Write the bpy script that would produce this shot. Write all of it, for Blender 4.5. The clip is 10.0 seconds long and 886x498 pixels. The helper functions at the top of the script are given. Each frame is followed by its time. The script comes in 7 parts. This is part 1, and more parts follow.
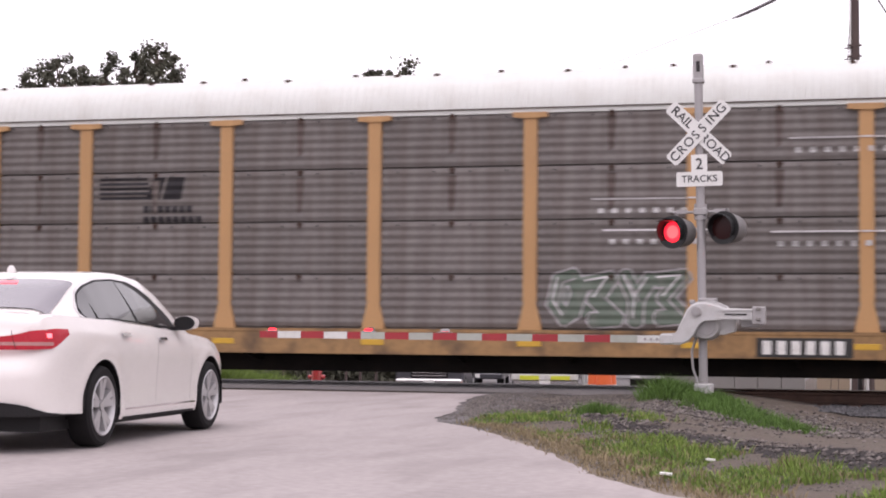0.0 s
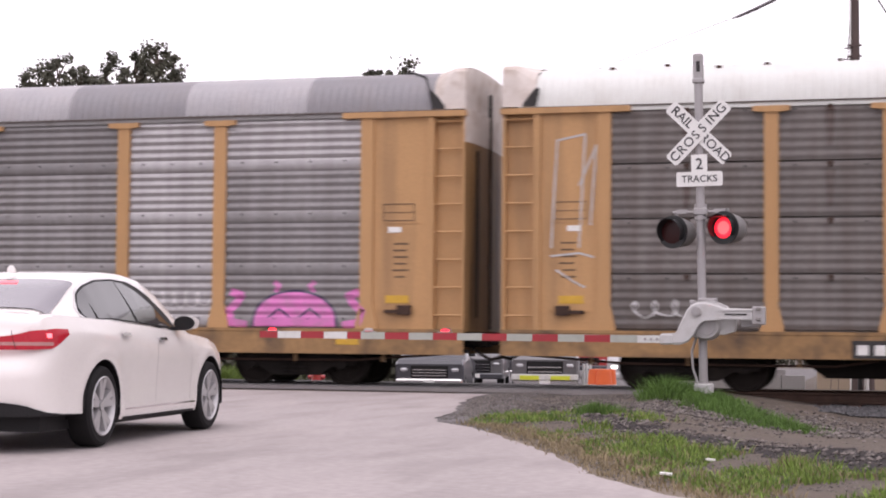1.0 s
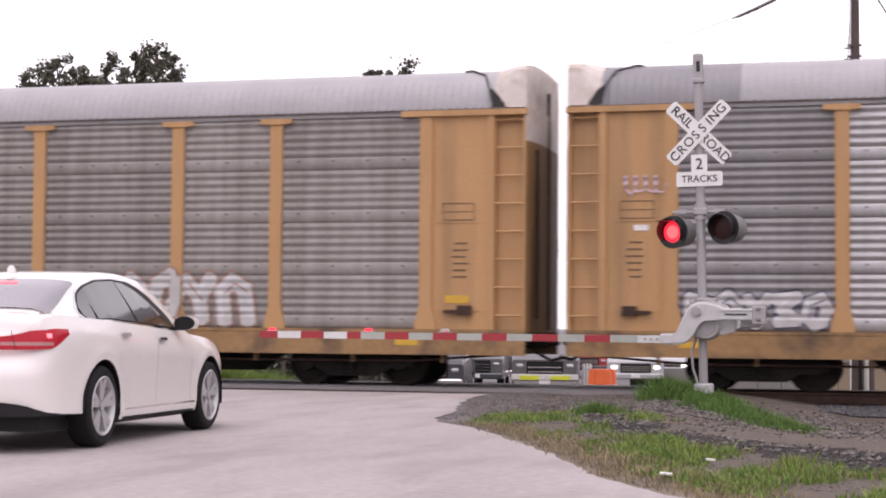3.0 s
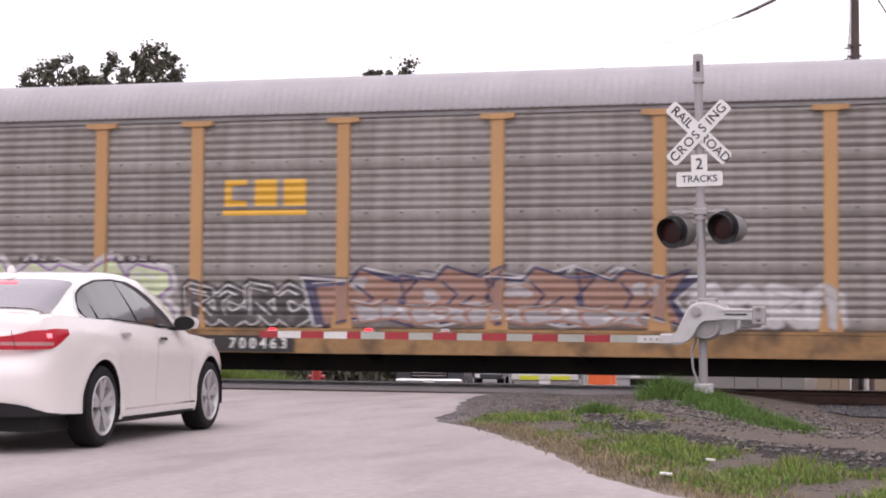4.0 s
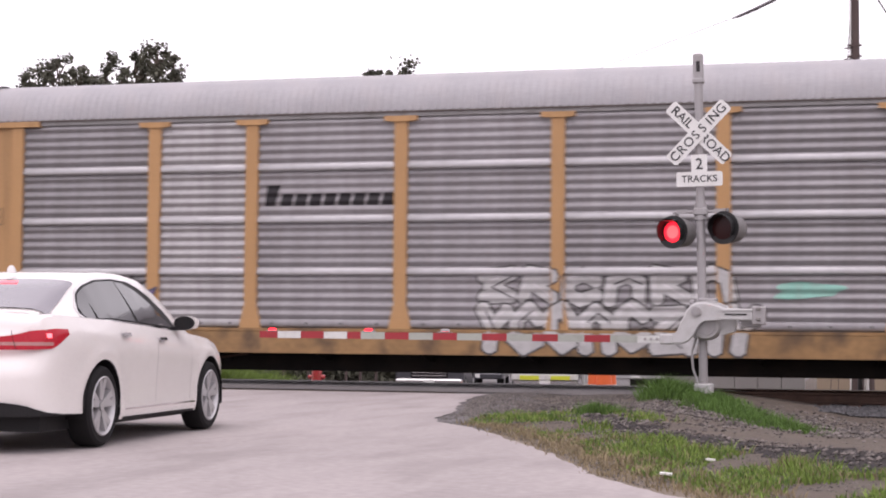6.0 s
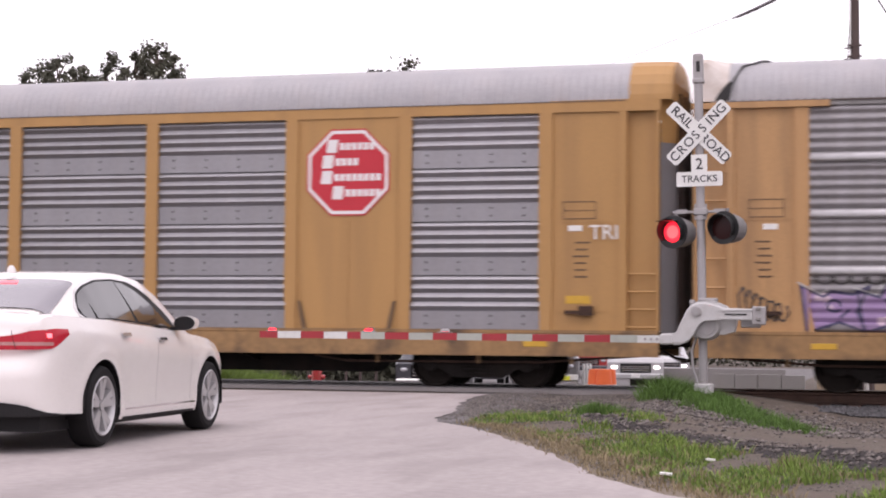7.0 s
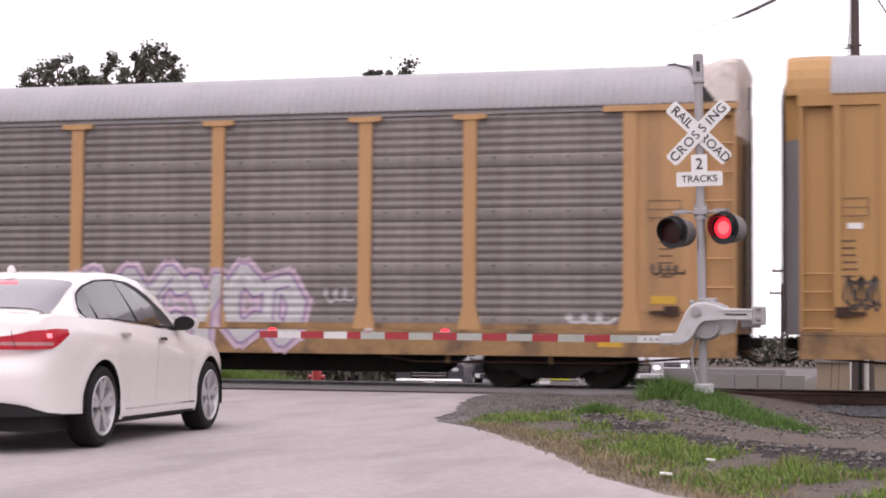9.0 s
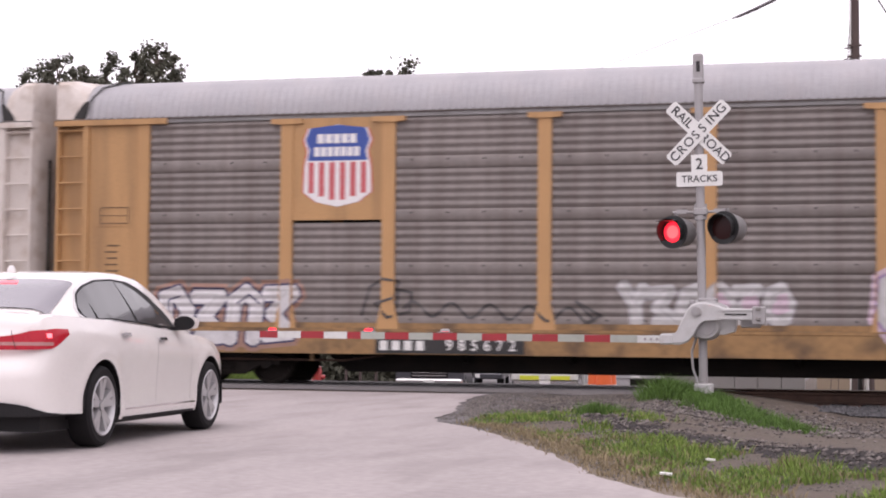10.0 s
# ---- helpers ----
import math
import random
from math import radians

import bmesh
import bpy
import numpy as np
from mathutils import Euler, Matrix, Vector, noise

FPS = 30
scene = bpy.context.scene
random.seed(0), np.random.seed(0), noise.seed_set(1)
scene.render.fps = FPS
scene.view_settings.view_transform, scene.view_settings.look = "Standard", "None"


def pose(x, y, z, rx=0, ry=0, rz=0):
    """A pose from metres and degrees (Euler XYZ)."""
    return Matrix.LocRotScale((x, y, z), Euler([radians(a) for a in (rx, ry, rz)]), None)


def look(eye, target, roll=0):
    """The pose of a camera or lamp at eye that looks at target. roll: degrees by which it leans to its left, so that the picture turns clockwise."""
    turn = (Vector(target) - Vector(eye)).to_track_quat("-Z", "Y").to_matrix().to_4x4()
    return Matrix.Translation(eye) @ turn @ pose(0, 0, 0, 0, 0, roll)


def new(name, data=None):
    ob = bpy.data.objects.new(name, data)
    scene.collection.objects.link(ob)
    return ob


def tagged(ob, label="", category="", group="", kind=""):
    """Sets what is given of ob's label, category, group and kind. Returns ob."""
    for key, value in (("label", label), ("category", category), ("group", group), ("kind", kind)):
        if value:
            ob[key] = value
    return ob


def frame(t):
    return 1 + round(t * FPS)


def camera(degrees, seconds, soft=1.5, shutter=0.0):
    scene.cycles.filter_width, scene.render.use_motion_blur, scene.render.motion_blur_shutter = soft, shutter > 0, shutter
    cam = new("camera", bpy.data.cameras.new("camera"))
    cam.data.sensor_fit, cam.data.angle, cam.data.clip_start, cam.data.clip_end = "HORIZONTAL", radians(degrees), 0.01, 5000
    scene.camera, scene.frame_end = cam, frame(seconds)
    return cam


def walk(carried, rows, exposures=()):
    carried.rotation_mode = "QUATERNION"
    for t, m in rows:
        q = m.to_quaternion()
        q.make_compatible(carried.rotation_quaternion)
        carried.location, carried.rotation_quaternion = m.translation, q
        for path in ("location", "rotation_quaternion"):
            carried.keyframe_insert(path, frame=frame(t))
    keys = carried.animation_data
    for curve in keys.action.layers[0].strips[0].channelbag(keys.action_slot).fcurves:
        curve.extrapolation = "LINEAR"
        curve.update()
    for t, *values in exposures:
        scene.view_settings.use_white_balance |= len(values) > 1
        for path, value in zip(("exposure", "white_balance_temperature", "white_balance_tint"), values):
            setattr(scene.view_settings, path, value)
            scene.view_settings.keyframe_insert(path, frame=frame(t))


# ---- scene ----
# Level crossing: x runs along the track, y away from the camera, z up; rail top at z = 0.
SPEED = 14.87          # train, metres a second
FACE = 28.84           # near side of the cars
TRACK = FACE + 1.5     # centre line of the near track
SECONDS = 10.0

cam = camera(29.77, SECONDS, soft=1.95, shutter=0.16)
EYE = Vector((0, 0, 0.955))
AIM = Vector((math.sin(radians(-15.248)) * math.cos(radians(2.927)), math.cos(radians(-15.248)) * math.cos(radians(2.927)), math.sin(radians(2.927))))
STAND = look(EYE, EYE + AIM * 30, 0.489)
walk(cam, [(0, STAND), (SECONDS, STAND)], [(0, 0.06, 6500, 24), (SECONDS, 0.06, 6500, 24)])

# ---- light: a bright overcast sky ----
world = bpy.data.worlds.new("overcast_sky")
scene.world = world
world.use_nodes = True
wn, wl = world.node_tree.nodes, world.node_tree.links
wn.clear()
sky = wn.new("ShaderNodeTexSky")
sky.sky_type, sky.sun_disc = "NISHITA", False
sky.sun_elevation, sky.sun_rotation = radians(66), radians(180)
sky.air_density, sky.dust_density, sky.ozone_density = 1.0, 7.0, 1.0
hsv = wn.new("ShaderNodeHueSaturation")
hsv.inputs["Saturation"].default_value = 0.12
wbg, wout = wn.new("ShaderNodeBackground"), wn.new("ShaderNodeOutputWorld")
wbg.inputs["Strength"].default_value = 0.15
wl.new(sky.outputs[0], hsv.inputs["Color"])
# a closed, even cloud cover lies over the clear sky
cloud = wn.new("ShaderNodeMixRGB")
cloud.inputs["Fac"].default_value = 0.82
cloud.inputs["Color2"].default_value = (9.6, 9.6, 9.7, 1)
wl.new(hsv.outputs[0], cloud.inputs["Color1"])
wl.new(cloud.outputs[0], wbg.inputs["Color"])
wl.new(wbg.outputs[0], wout.inputs["Surface"])
sun_data = bpy.data.lights.new("sun", "SUN")
sun_data.energy, sun_data.angle, sun_data.color = 0.6, radians(60), (1.0, 0.97, 0.93)
sun = new("sun", sun_data)
sun.matrix_world = look((0, 0, 0), (-0.1, 0.42, -1.0))


# ---- materials ----
def mat(name, colour, rough=0.6, metal=0.0, vary=0.15, scale=3.0, fine=40.0, bump=0.1, dirt=None, dirt_amount=0.3, streak=False,
        rand=0.0, coat=0.0, spec=0.5, island=0.0, stretch=None):
    """Node material: base colour varied at two scales, dirt, relief."""
    m = bpy.data.materials.new(name)
    m.use_nodes = True
    n, l = m.node_tree.nodes, m.node_tree.links
    b = n["Principled BSDF"]
    b.inputs["Metallic"].default_value, b.inputs["Coat Weight"].default_value = metal, coat
    b.inputs["Specular IOR Level"].default_value = spec
    co = n.new("ShaderNodeTexCoord")
    mp = n.new("ShaderNodeMapping")
    if streak:
        mp.inputs["Scale"].default_value = (1.0, 1.0, 0.12)
    if stretch:
        mp.inputs["Scale"].default_value = stretch
    l.new(co.outputs["Object"], mp.inputs["Vector"])

    def noise_node(sc, detail, vec):
        t = n.new("ShaderNodeTexNoise")
        t.inputs["Scale"].default_value, t.inputs["Detail"].default_value = sc, detail
        l.new(vec, t.inputs["Vector"])
        return t

    big, small = noise_node(scale, 4, mp.outputs[0]), noise_node(fine, 3, co.outputs["Object"])
    add = n.new("ShaderNodeMath")
    add.operation = "ADD"
    l.new(big.outputs["Fac"], add.inputs[0])
    l.new(small.outputs["Fac"], add.inputs[1])
    rng = n.new("ShaderNodeMapRange")
    rng.inputs["From Min"].default_value, rng.inputs["From Max"].default_value = 0.6, 1.4
    rng.inputs["To Min"].default_value, rng.inputs["To Max"].default_value = 1 - vary, 1 + vary
    l.new(add.outputs[0], rng.inputs["Value"])
    value = rng.outputs[0]
    for amount, node, socket in ((rand, "ShaderNodeObjectInfo", "Random"), (island, "ShaderNodeNewGeometry", "Random Per Island")):
        if amount:
            info, r2, mul = n.new(node), n.new("ShaderNodeMapRange"), n.new("ShaderNodeMath")
            r2.inputs["To Min"].default_value, r2.inputs["To Max"].default_value = 1 - amount, 1 + amount
            mul.operation = "MULTIPLY"
            l.new(info.outputs[socket], r2.inputs["Value"])
            l.new(r2.outputs[0], mul.inputs[0])
            l.new(value, mul.inputs[1])
            value = mul.outputs[0]
    sc = n.new("ShaderNodeVectorMath")
    sc.operation = "SCALE"
    sc.inputs[0].default_value = colour
    l.new(value, sc.inputs["Scale"])
    out = sc.outputs[0]
    if dirt:
        dn = noise_node(scale * 1.7 + 0.3, 6, mp.outputs[0])
        ramp = n.new("ShaderNodeMapRange")
        ramp.inputs["From Min"].default_value, ramp.inputs["From Max"].default_value = 0.48, 0.72
        ramp.inputs["To Max"].default_value = dirt_amount
        l.new(dn.outputs["Fac"], ramp.inputs["Value"])
        mx = n.new("ShaderNodeMix")
        mx.data_type = "RGBA"
        mx.inputs["B"].default_value = (*dirt, 1)
        for s in mx.inputs:
            if s.name == "B" and s.type == "RGBA":
                s.default_value = (*dirt, 1)
            if s.name == "A" and s.type == "RGBA":
                l.new(out, s)
            if s.name == "Factor" and s.type == "VALUE":
                l.new(ramp.outputs[0], s)
        out = [s for s in mx.outputs if s.type == "RGBA"][0]
    l.new(out, b.inputs["Base Color"])
    rr = n.new("ShaderNodeMapRange")
    rr.inputs["To Min"].default_value, rr.inputs["To Max"].default_value = max(0.02, rough - 0.08), min(1, rough + 0.08)
    l.new(small.outputs["Fac"], rr.inputs["Value"])
    l.new(rr.outputs[0], b.inputs["Roughness"])
    if bump:
        bp = n.new("ShaderNodeBump")
        bp.inputs["Strength"].default_value, bp.inputs["Distance"].default_value = bump, 0.02
        l.new(small.outputs["Fac"], bp.inputs["Height"])
        l.new(bp.outputs[0], b.inputs["Normal"])
    return m


def glow(name, colour, strength):
    m = bpy.data.materials.new(name)
    m.use_nodes = True
    b = m.node_tree.nodes["Principled BSDF"]
    b.inputs["Base Color"].default_value = (*colour, 1)
    b.inputs["Emission Color"].default_value = (*colour, 1)
    b.inputs["Emission Strength"].default_value = strength
    return m


def glass(name, colour, rough=0.03):
    """Dark tinted pane: a glossy dark surface."""
    return mat(name, colour, rough, 0, 0.05, 2, 30, 0, coat=0.6, spec=0.6)


M = {}
M["tan"] = mat("tan_paint", (0.465, 0.262, 0.112), 0.55, 0, 0.14, 0.9, 30, 0.05, (0.15, 0.085, 0.045), 0.5, streak=True, rand=0.05)
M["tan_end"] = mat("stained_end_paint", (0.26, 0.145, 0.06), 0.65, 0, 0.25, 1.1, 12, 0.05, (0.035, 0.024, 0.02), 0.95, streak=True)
M["tan_sill"] = mat("tan_sill_paint", (0.29, 0.165, 0.068), 0.6, 0, 0.3, 0.7, 9, 0.05, (0.07, 0.045, 0.03), 0.95)
M["tan_e"] = mat("gold_paint", (0.42, 0.232, 0.08), 0.55, 0, 0.1, 0.8, 30, 0.04, (0.2, 0.11, 0.05), 0.35, streak=True)
M["panel_a"] = mat("dark_weathered_galvanised", (0.148, 0.132, 0.126), 0.6, 0.15, 0.22, 2.2, 14, 0.05, (0.085, 0.062, 0.05), 0.55, streak=True, rand=0.09)
M["panel_b"] = mat("silver_galvanised", (0.215, 0.205, 0.207), 0.5, 0.35, 0.2, 2.2, 14, 0.05, (0.17, 0.15, 0.15), 0.5, streak=True, rand=0.16)
M["panel_bright"] = mat("bright_galvanised", (0.36, 0.345, 0.352), 0.42, 0.45, 0.16, 2.2, 14, 0.05, (0.22, 0.2, 0.2), 0.4, streak=True, rand=0.06)
M["panel_c"] = mat("brownish_galvanised", (0.25, 0.228, 0.215), 0.55, 0.2, 0.2, 2.2, 14, 0.05, (0.13, 0.10, 0.09), 0.5, streak=True, rand=0.08)
M["panel_d"] = mat("pale_galvanised", (0.265, 0.252, 0.262), 0.46, 0.4, 0.18, 2.2, 14, 0.05, (0.2, 0.18, 0.18), 0.4, streak=True, rand=0.1)
M["panel_e"] = mat("clean_galvanised", (0.275, 0.268, 0.285), 0.36, 0.6, 0.12, 2.2, 14, 0.04, (0.28, 0.26, 0.26), 0.3, streak=True, rand=0.05)
M["panel_f"] = mat("dull_brown_galvanised", (0.195, 0.170, 0.160), 0.55, 0.25, 0.2, 2.2, 14, 0.05, (0.12, 0.09, 0.08), 0.5, streak=True, rand=0.07)
M["roof_white"] = mat("white_roof_paint", (0.64, 0.65, 0.625), 0.6, 0, 0.06, 1, 30, 0.03, (0.45, 0.42, 0.38), 0.3)
M["roof_light"] = mat("pale_roof_metal", (0.36, 0.35, 0.366), 0.5, 0.1, 0.16, 1, 30, 0.03, (0.35, 0.32, 0.32), 0.4)
M["roof_grey"] = mat("grey_roof_metal", (0.235, 0.227, 0.242), 0.5, 0.2, 0.15, 1, 30, 0.03, (0.22, 0.2, 0.2), 0.5)
M["hood"] = mat("off_white_hood", (0.62, 0.56, 0.52), 0.6, 0, 0.1, 1.2, 30, 0.03, (0.3, 0.2, 0.13), 0.55)
M["chord"] = mat("grey_chord", (0.25, 0.24, 0.24), 0.55, 0.3, 0.2, 1, 30, 0.03, (0.1, 0.08, 0.07), 0.5)
M["black_steel"] = mat("black_underframe", (0.02, 0.017, 0.016), 0.85, 0, 0.3, 1, 20, 0.1, (0.035, 0.025, 0.02), 0.6, spec=0.15)
M["brown_steel"] = mat("rusty_brown_steel", (0.062, 0.037, 0.029), 0.85, 0, 0.3, 2, 40, 0.2, (0.03, 0.02, 0.018), 0.5, spec=0.2)
M["wheel_steel"] = mat("dark_greasy_wheel_steel", (0.022, 0.017, 0.015), 0.8, 0.1, 0.3, 2, 40, 0.1, spec=0.2)
M["hole"] = mat("dark_hole", (0.03, 0.028, 0.028), 0.8, 0, 0.1)
M["yellow"] = mat("yellow_reflector", (0.58, 0.34, 0.03), 0.35, 0, 0.08, 4, 50, 0.03, (0.3, 0.17, 0.03), 0.3)
M["black_paint"] = mat("black_paint", (0.025, 0.023, 0.023), 0.5, 0, 0.2)
M["white_paint"] = mat("white_lettering", (0.72, 0.71, 0.69), 0.55, 0, 0.08, 5, 60, 0.02, (0.4, 0.36, 0.32), 0.3)
M["stencil"] = mat("dark_stencil_paint", (0.13, 0.08, 0.045), 0.7, 0, 0.2)
M["logo_dark"] = mat("faded_black_logo", (0.022, 0.02, 0.023), 0.65, 0, 0.25, 3, 30, 0.02, (0.09, 0.08, 0.08), 0.3, spec=0.25)
M["logo_yellow"] = mat("yellow_logo", (0.62, 0.34, 0.03), 0.5, 0, 0.1, 3, 40, 0.02)
M["logo_red"] = mat("red_logo", (0.50, 0.02, 0.035), 0.45, 0, 0.06, 3, 40, 0.02)
M["logo_white"] = mat("white_logo", (0.72, 0.70, 0.70), 0.5, 0, 0.05, 3, 40, 0.02)
M["logo_blue"] = mat("blue_logo", (0.035, 0.075, 0.30), 0.5, 0, 0.08, 3, 40, 0.02)
M["logo_pink_red"] = mat("faded_red_stripe", (0.50, 0.10, 0.11), 0.5, 0, 0.08, 3, 40, 0.02)
for key, c in (("pink", (0.62, 0.18, 0.45)), ("blue", (0.13, 0.26, 0.60)), ("white", (0.56, 0.54, 0.55)), ("navy", (0.045, 0.04, 0.09)), ("purple", (0.26, 0.17, 0.32)),
               ("green", (0.50, 0.56, 0.36)), ("rust", (0.29, 0.165, 0.125)), ("grey", (0.35, 0.33, 0.34)), ("teal", (0.22, 0.45, 0.38)), ("lilac", (0.50, 0.38, 0.45)),
               ("yellow", (0.60, 0.45, 0.08)), ("black", (0.05, 0.045, 0.045)), ("darkgreen", (0.10, 0.13, 0.10)), ("pale", (0.46, 0.45, 0.45))):
    M["spray_" + key] = mat("spray_paint_" + key, c, 0.6, 0, 0.18, 2.5, 30, 0.02, (0.25, 0.23, 0.22), 0.35)
M["road"] = mat("worn_pale_asphalt", (0.335, 0.297, 0.292), 0.9, 0, 0.22, 0.45, 12, 0.35, (0.21, 0.182, 0.178), 0.6, stretch=(1.6, 0.5, 1))
M["asphalt"] = mat("grey_asphalt", (0.125, 0.115, 0.116), 0.9, 0, 0.2, 0.8, 50, 0.4, (0.19, 0.175, 0.17), 0.5)
M["mud"] = mat("dark_mud", (0.03, 0.025, 0.025), 0.85, 0, 0.3, 1.2, 25, 0.9, (0.055, 0.046, 0.043), 0.4, spec=0.2)
M["stain"] = mat("rust_stain", (0.085, 0.062, 0.055), 0.7, 0, 0.3, 3, 30, 0.02, (0.13, 0.11, 0.10), 0.8, streak=True)
M["dirt"] = mat("gravelly_dirt", (0.10, 0.078, 0.062), 0.95, 0, 0.35, 0.9, 22, 1.0, (0.10, 0.085, 0.07), 0.7)
M["straw"] = mat("dry_straw_soil", (0.17, 0.135, 0.10), 0.95, 0, 0.25, 1.2, 40, 0.8, (0.15, 0.12, 0.08), 0.6)
M["stone"] = mat("ballast_stone", (0.065, 0.063, 0.066), 0.9, 0, 0.2, 3, 30, 0.4, island=0.55)
M["pebble"] = mat("pale_pebble", (0.12, 0.104, 0.096), 0.9, 0, 0.2, 3, 30, 0.3, island=0.7)
M["grass"] = mat("fresh_grass", (0.155, 0.225, 0.05), 0.7, 0, 0.25, 1.5, 10, 0, island=0.45, spec=0.2)
M["grass_dark"] = mat("lush_grass", (0.085, 0.155, 0.035), 0.7, 0, 0.25, 1.5, 10, 0, island=0.4, spec=0.2)
M["grass_dry"] = mat("dry_grass", (0.25, 0.20, 0.125), 0.8, 0, 0.25, 1.5, 10, 0, island=0.35, spec=0.2)
M["leaf"] = mat("tree_leaf", (0.10, 0.10, 0.075), 0.7, 0, 0.3, 1, 8, 0, island=0.5, spec=0.2)
M["bark"] = mat("tree_bark", (0.10, 0.075, 0.06), 0.9, 0, 0.3, 3, 20, 0.6)
M["pole_wood"] = mat("dark_pole_wood", (0.085, 0.06, 0.055), 0.85, 0, 0.3, 4, 30, 0.4, (0.04, 0.03, 0.03), 0.5, streak=True)
M["wire"] = mat("wire", (0.05, 0.04, 0.045), 0.6)
M["concrete"] = mat("grey_concrete", (0.23, 0.215, 0.208), 0.9, 0, 0.15, 1, 30, 0.2, (0.2, 0.18, 0.17), 0.5, streak=True)
M["tan_wall"] = mat("tan_render", (0.30, 0.235, 0.17), 0.9, 0, 0.1, 1, 30, 0.15, (0.3, 0.22, 0.16), 0.4, streak=True)
M["mast"] = mat("silver_mast_paint", (0.36, 0.345, 0.35), 0.5, 0.2, 0.1, 3, 40, 0.04, (0.27, 0.24, 0.22), 0.45, streak=True)
M["mast_light"] = mat("pale_gate_paint", (0.50, 0.49, 0.49), 0.5, 0.1, 0.08, 3, 40, 0.04, (0.36, 0.33, 0.31), 0.4)
M["sign_white"] = mat("sign_white", (0.74, 0.735, 0.72), 0.45, 0, 0.04, 3, 40, 0.01, (0.5, 0.47, 0.43), 0.2)
M["letter"] = mat("black_letter", (0.03, 0.03, 0.035), 0.5, 0, 0.1)
M["lamp_black"] = mat("lamp_black", (0.012, 0.012, 0.013), 0.5, 0, 0.15, 3, 40, 0.02)
M["lens_dark"] = mat("unlit_red_lens", (0.03, 0.008, 0.008), 0.35, 0, 0.1, 3, 40, 0, spec=0.2)
M["lamp_on"] = glow("lit_red_lens", (1.0, 0.02, 0.035), 1.7)
M["lamp_core"] = glow("lit_red_core", (1.0, 0.075, 0.075), 2.4)
M["tape_red"] = mat("red_reflective_tape", (0.33, 0.022, 0.03), 0.4, 0, 0.1, 6, 60, 0.02, (0.18, 0.03, 0.03), 0.3)
M["tape_white"] = mat("white_reflective_tape", (0.60, 0.60, 0.585), 0.4, 0, 0.06, 6, 60, 0.02, (0.38, 0.38, 0.34), 0.4)
M["tape_grey"] = mat("dirty_reflective_tape", (0.36, 0.375, 0.335), 0.45, 0, 0.08, 6, 60, 0.02, (0.25, 0.25, 0.22), 0.4)
M["ledge"] = mat("bright_galvanised_ledge", (0.45, 0.438, 0.45), 0.4, 0.3, 0.1, 2, 20, 0.03, (0.3, 0.28, 0.28), 0.35)
M["car_white"] = mat("pearl_white_car_paint", (0.75, 0.71, 0.69), 0.28, 0, 0.02, 1.5, 200, 0.0, coat=0.8)
M["car_glass"] = glass("tinted_car_glass", (0.018, 0.017, 0.02))
# pale lilac base colour paints the sky's reflection into the rear pane
M["rear_glass"] = glass("sky_toned_rear_glass", (0.16, 0.145, 0.17), 0.08)
M["chrome"] = mat("chrome", (0.72, 0.70, 0.70), 0.15, 1.0, 0.03, 3, 60, 0)
M["rim"] = mat("silver_alloy_rim", (0.48, 0.47, 0.48), 0.35, 0.4, 0.05, 3, 60, 0)
M["rubber"] = mat("tyre_rubber", (0.015, 0.014, 0.015), 0.85, 0, 0.2, 5, 60, 0.1, spec=0.2)
M["plastic"] = mat("black_plastic", (0.012, 0.011, 0.012), 0.6, 0, 0.15, spec=0.25)
M["tail_red"] = mat("red_tail_lens", (0.42, 0.008, 0.022), 0.3, 0, 0.06, 4, 60, 0, coat=0.15, spec=0.3)
M["tail_glow"] = glow("lit_brake_lamp", (1.0, 0.16, 0.18), 2.0)
M["tail_band"] = mat("frosted_tail_band", (0.42, 0.20, 0.19), 0.25, 0, 0.06)
M["headlamp"] = glow("lit_headlamp", (1.0, 0.93, 0.85), 4.0)
M["lamp_clear"] = mat("clear_lamp_cover", (0.5, 0.5, 0.52), 0.12, 0.3, 0.05)
M["truck_silver"] = mat("silver_truck_paint", (0.16, 0.155, 0.16), 0.3, 0.4, 0.06, coat=0.5)
M["truck_pale"] = mat("pale_vehicle_paint", (0.42, 0.41, 0.42), 0.3, 0.1, 0.06, coat=0.5)
M["truck_dark"] = mat("dark_truck_paint", (0.06, 0.06, 0.07), 0.3, 0.1, 0.1, coat=0.5)
M["truck_red"] = mat("red_truck_paint", (0.35, 0.03, 0.03), 0.35, 0, 0.1, coat=0.5)
M["orange"] = mat("orange_plastic", (0.72, 0.13, 0.03), 0.5, 0, 0.1)
M["lime"] = mat("lime_marker", (0.62, 0.66, 0.05), 0.4, 0, 0.06)


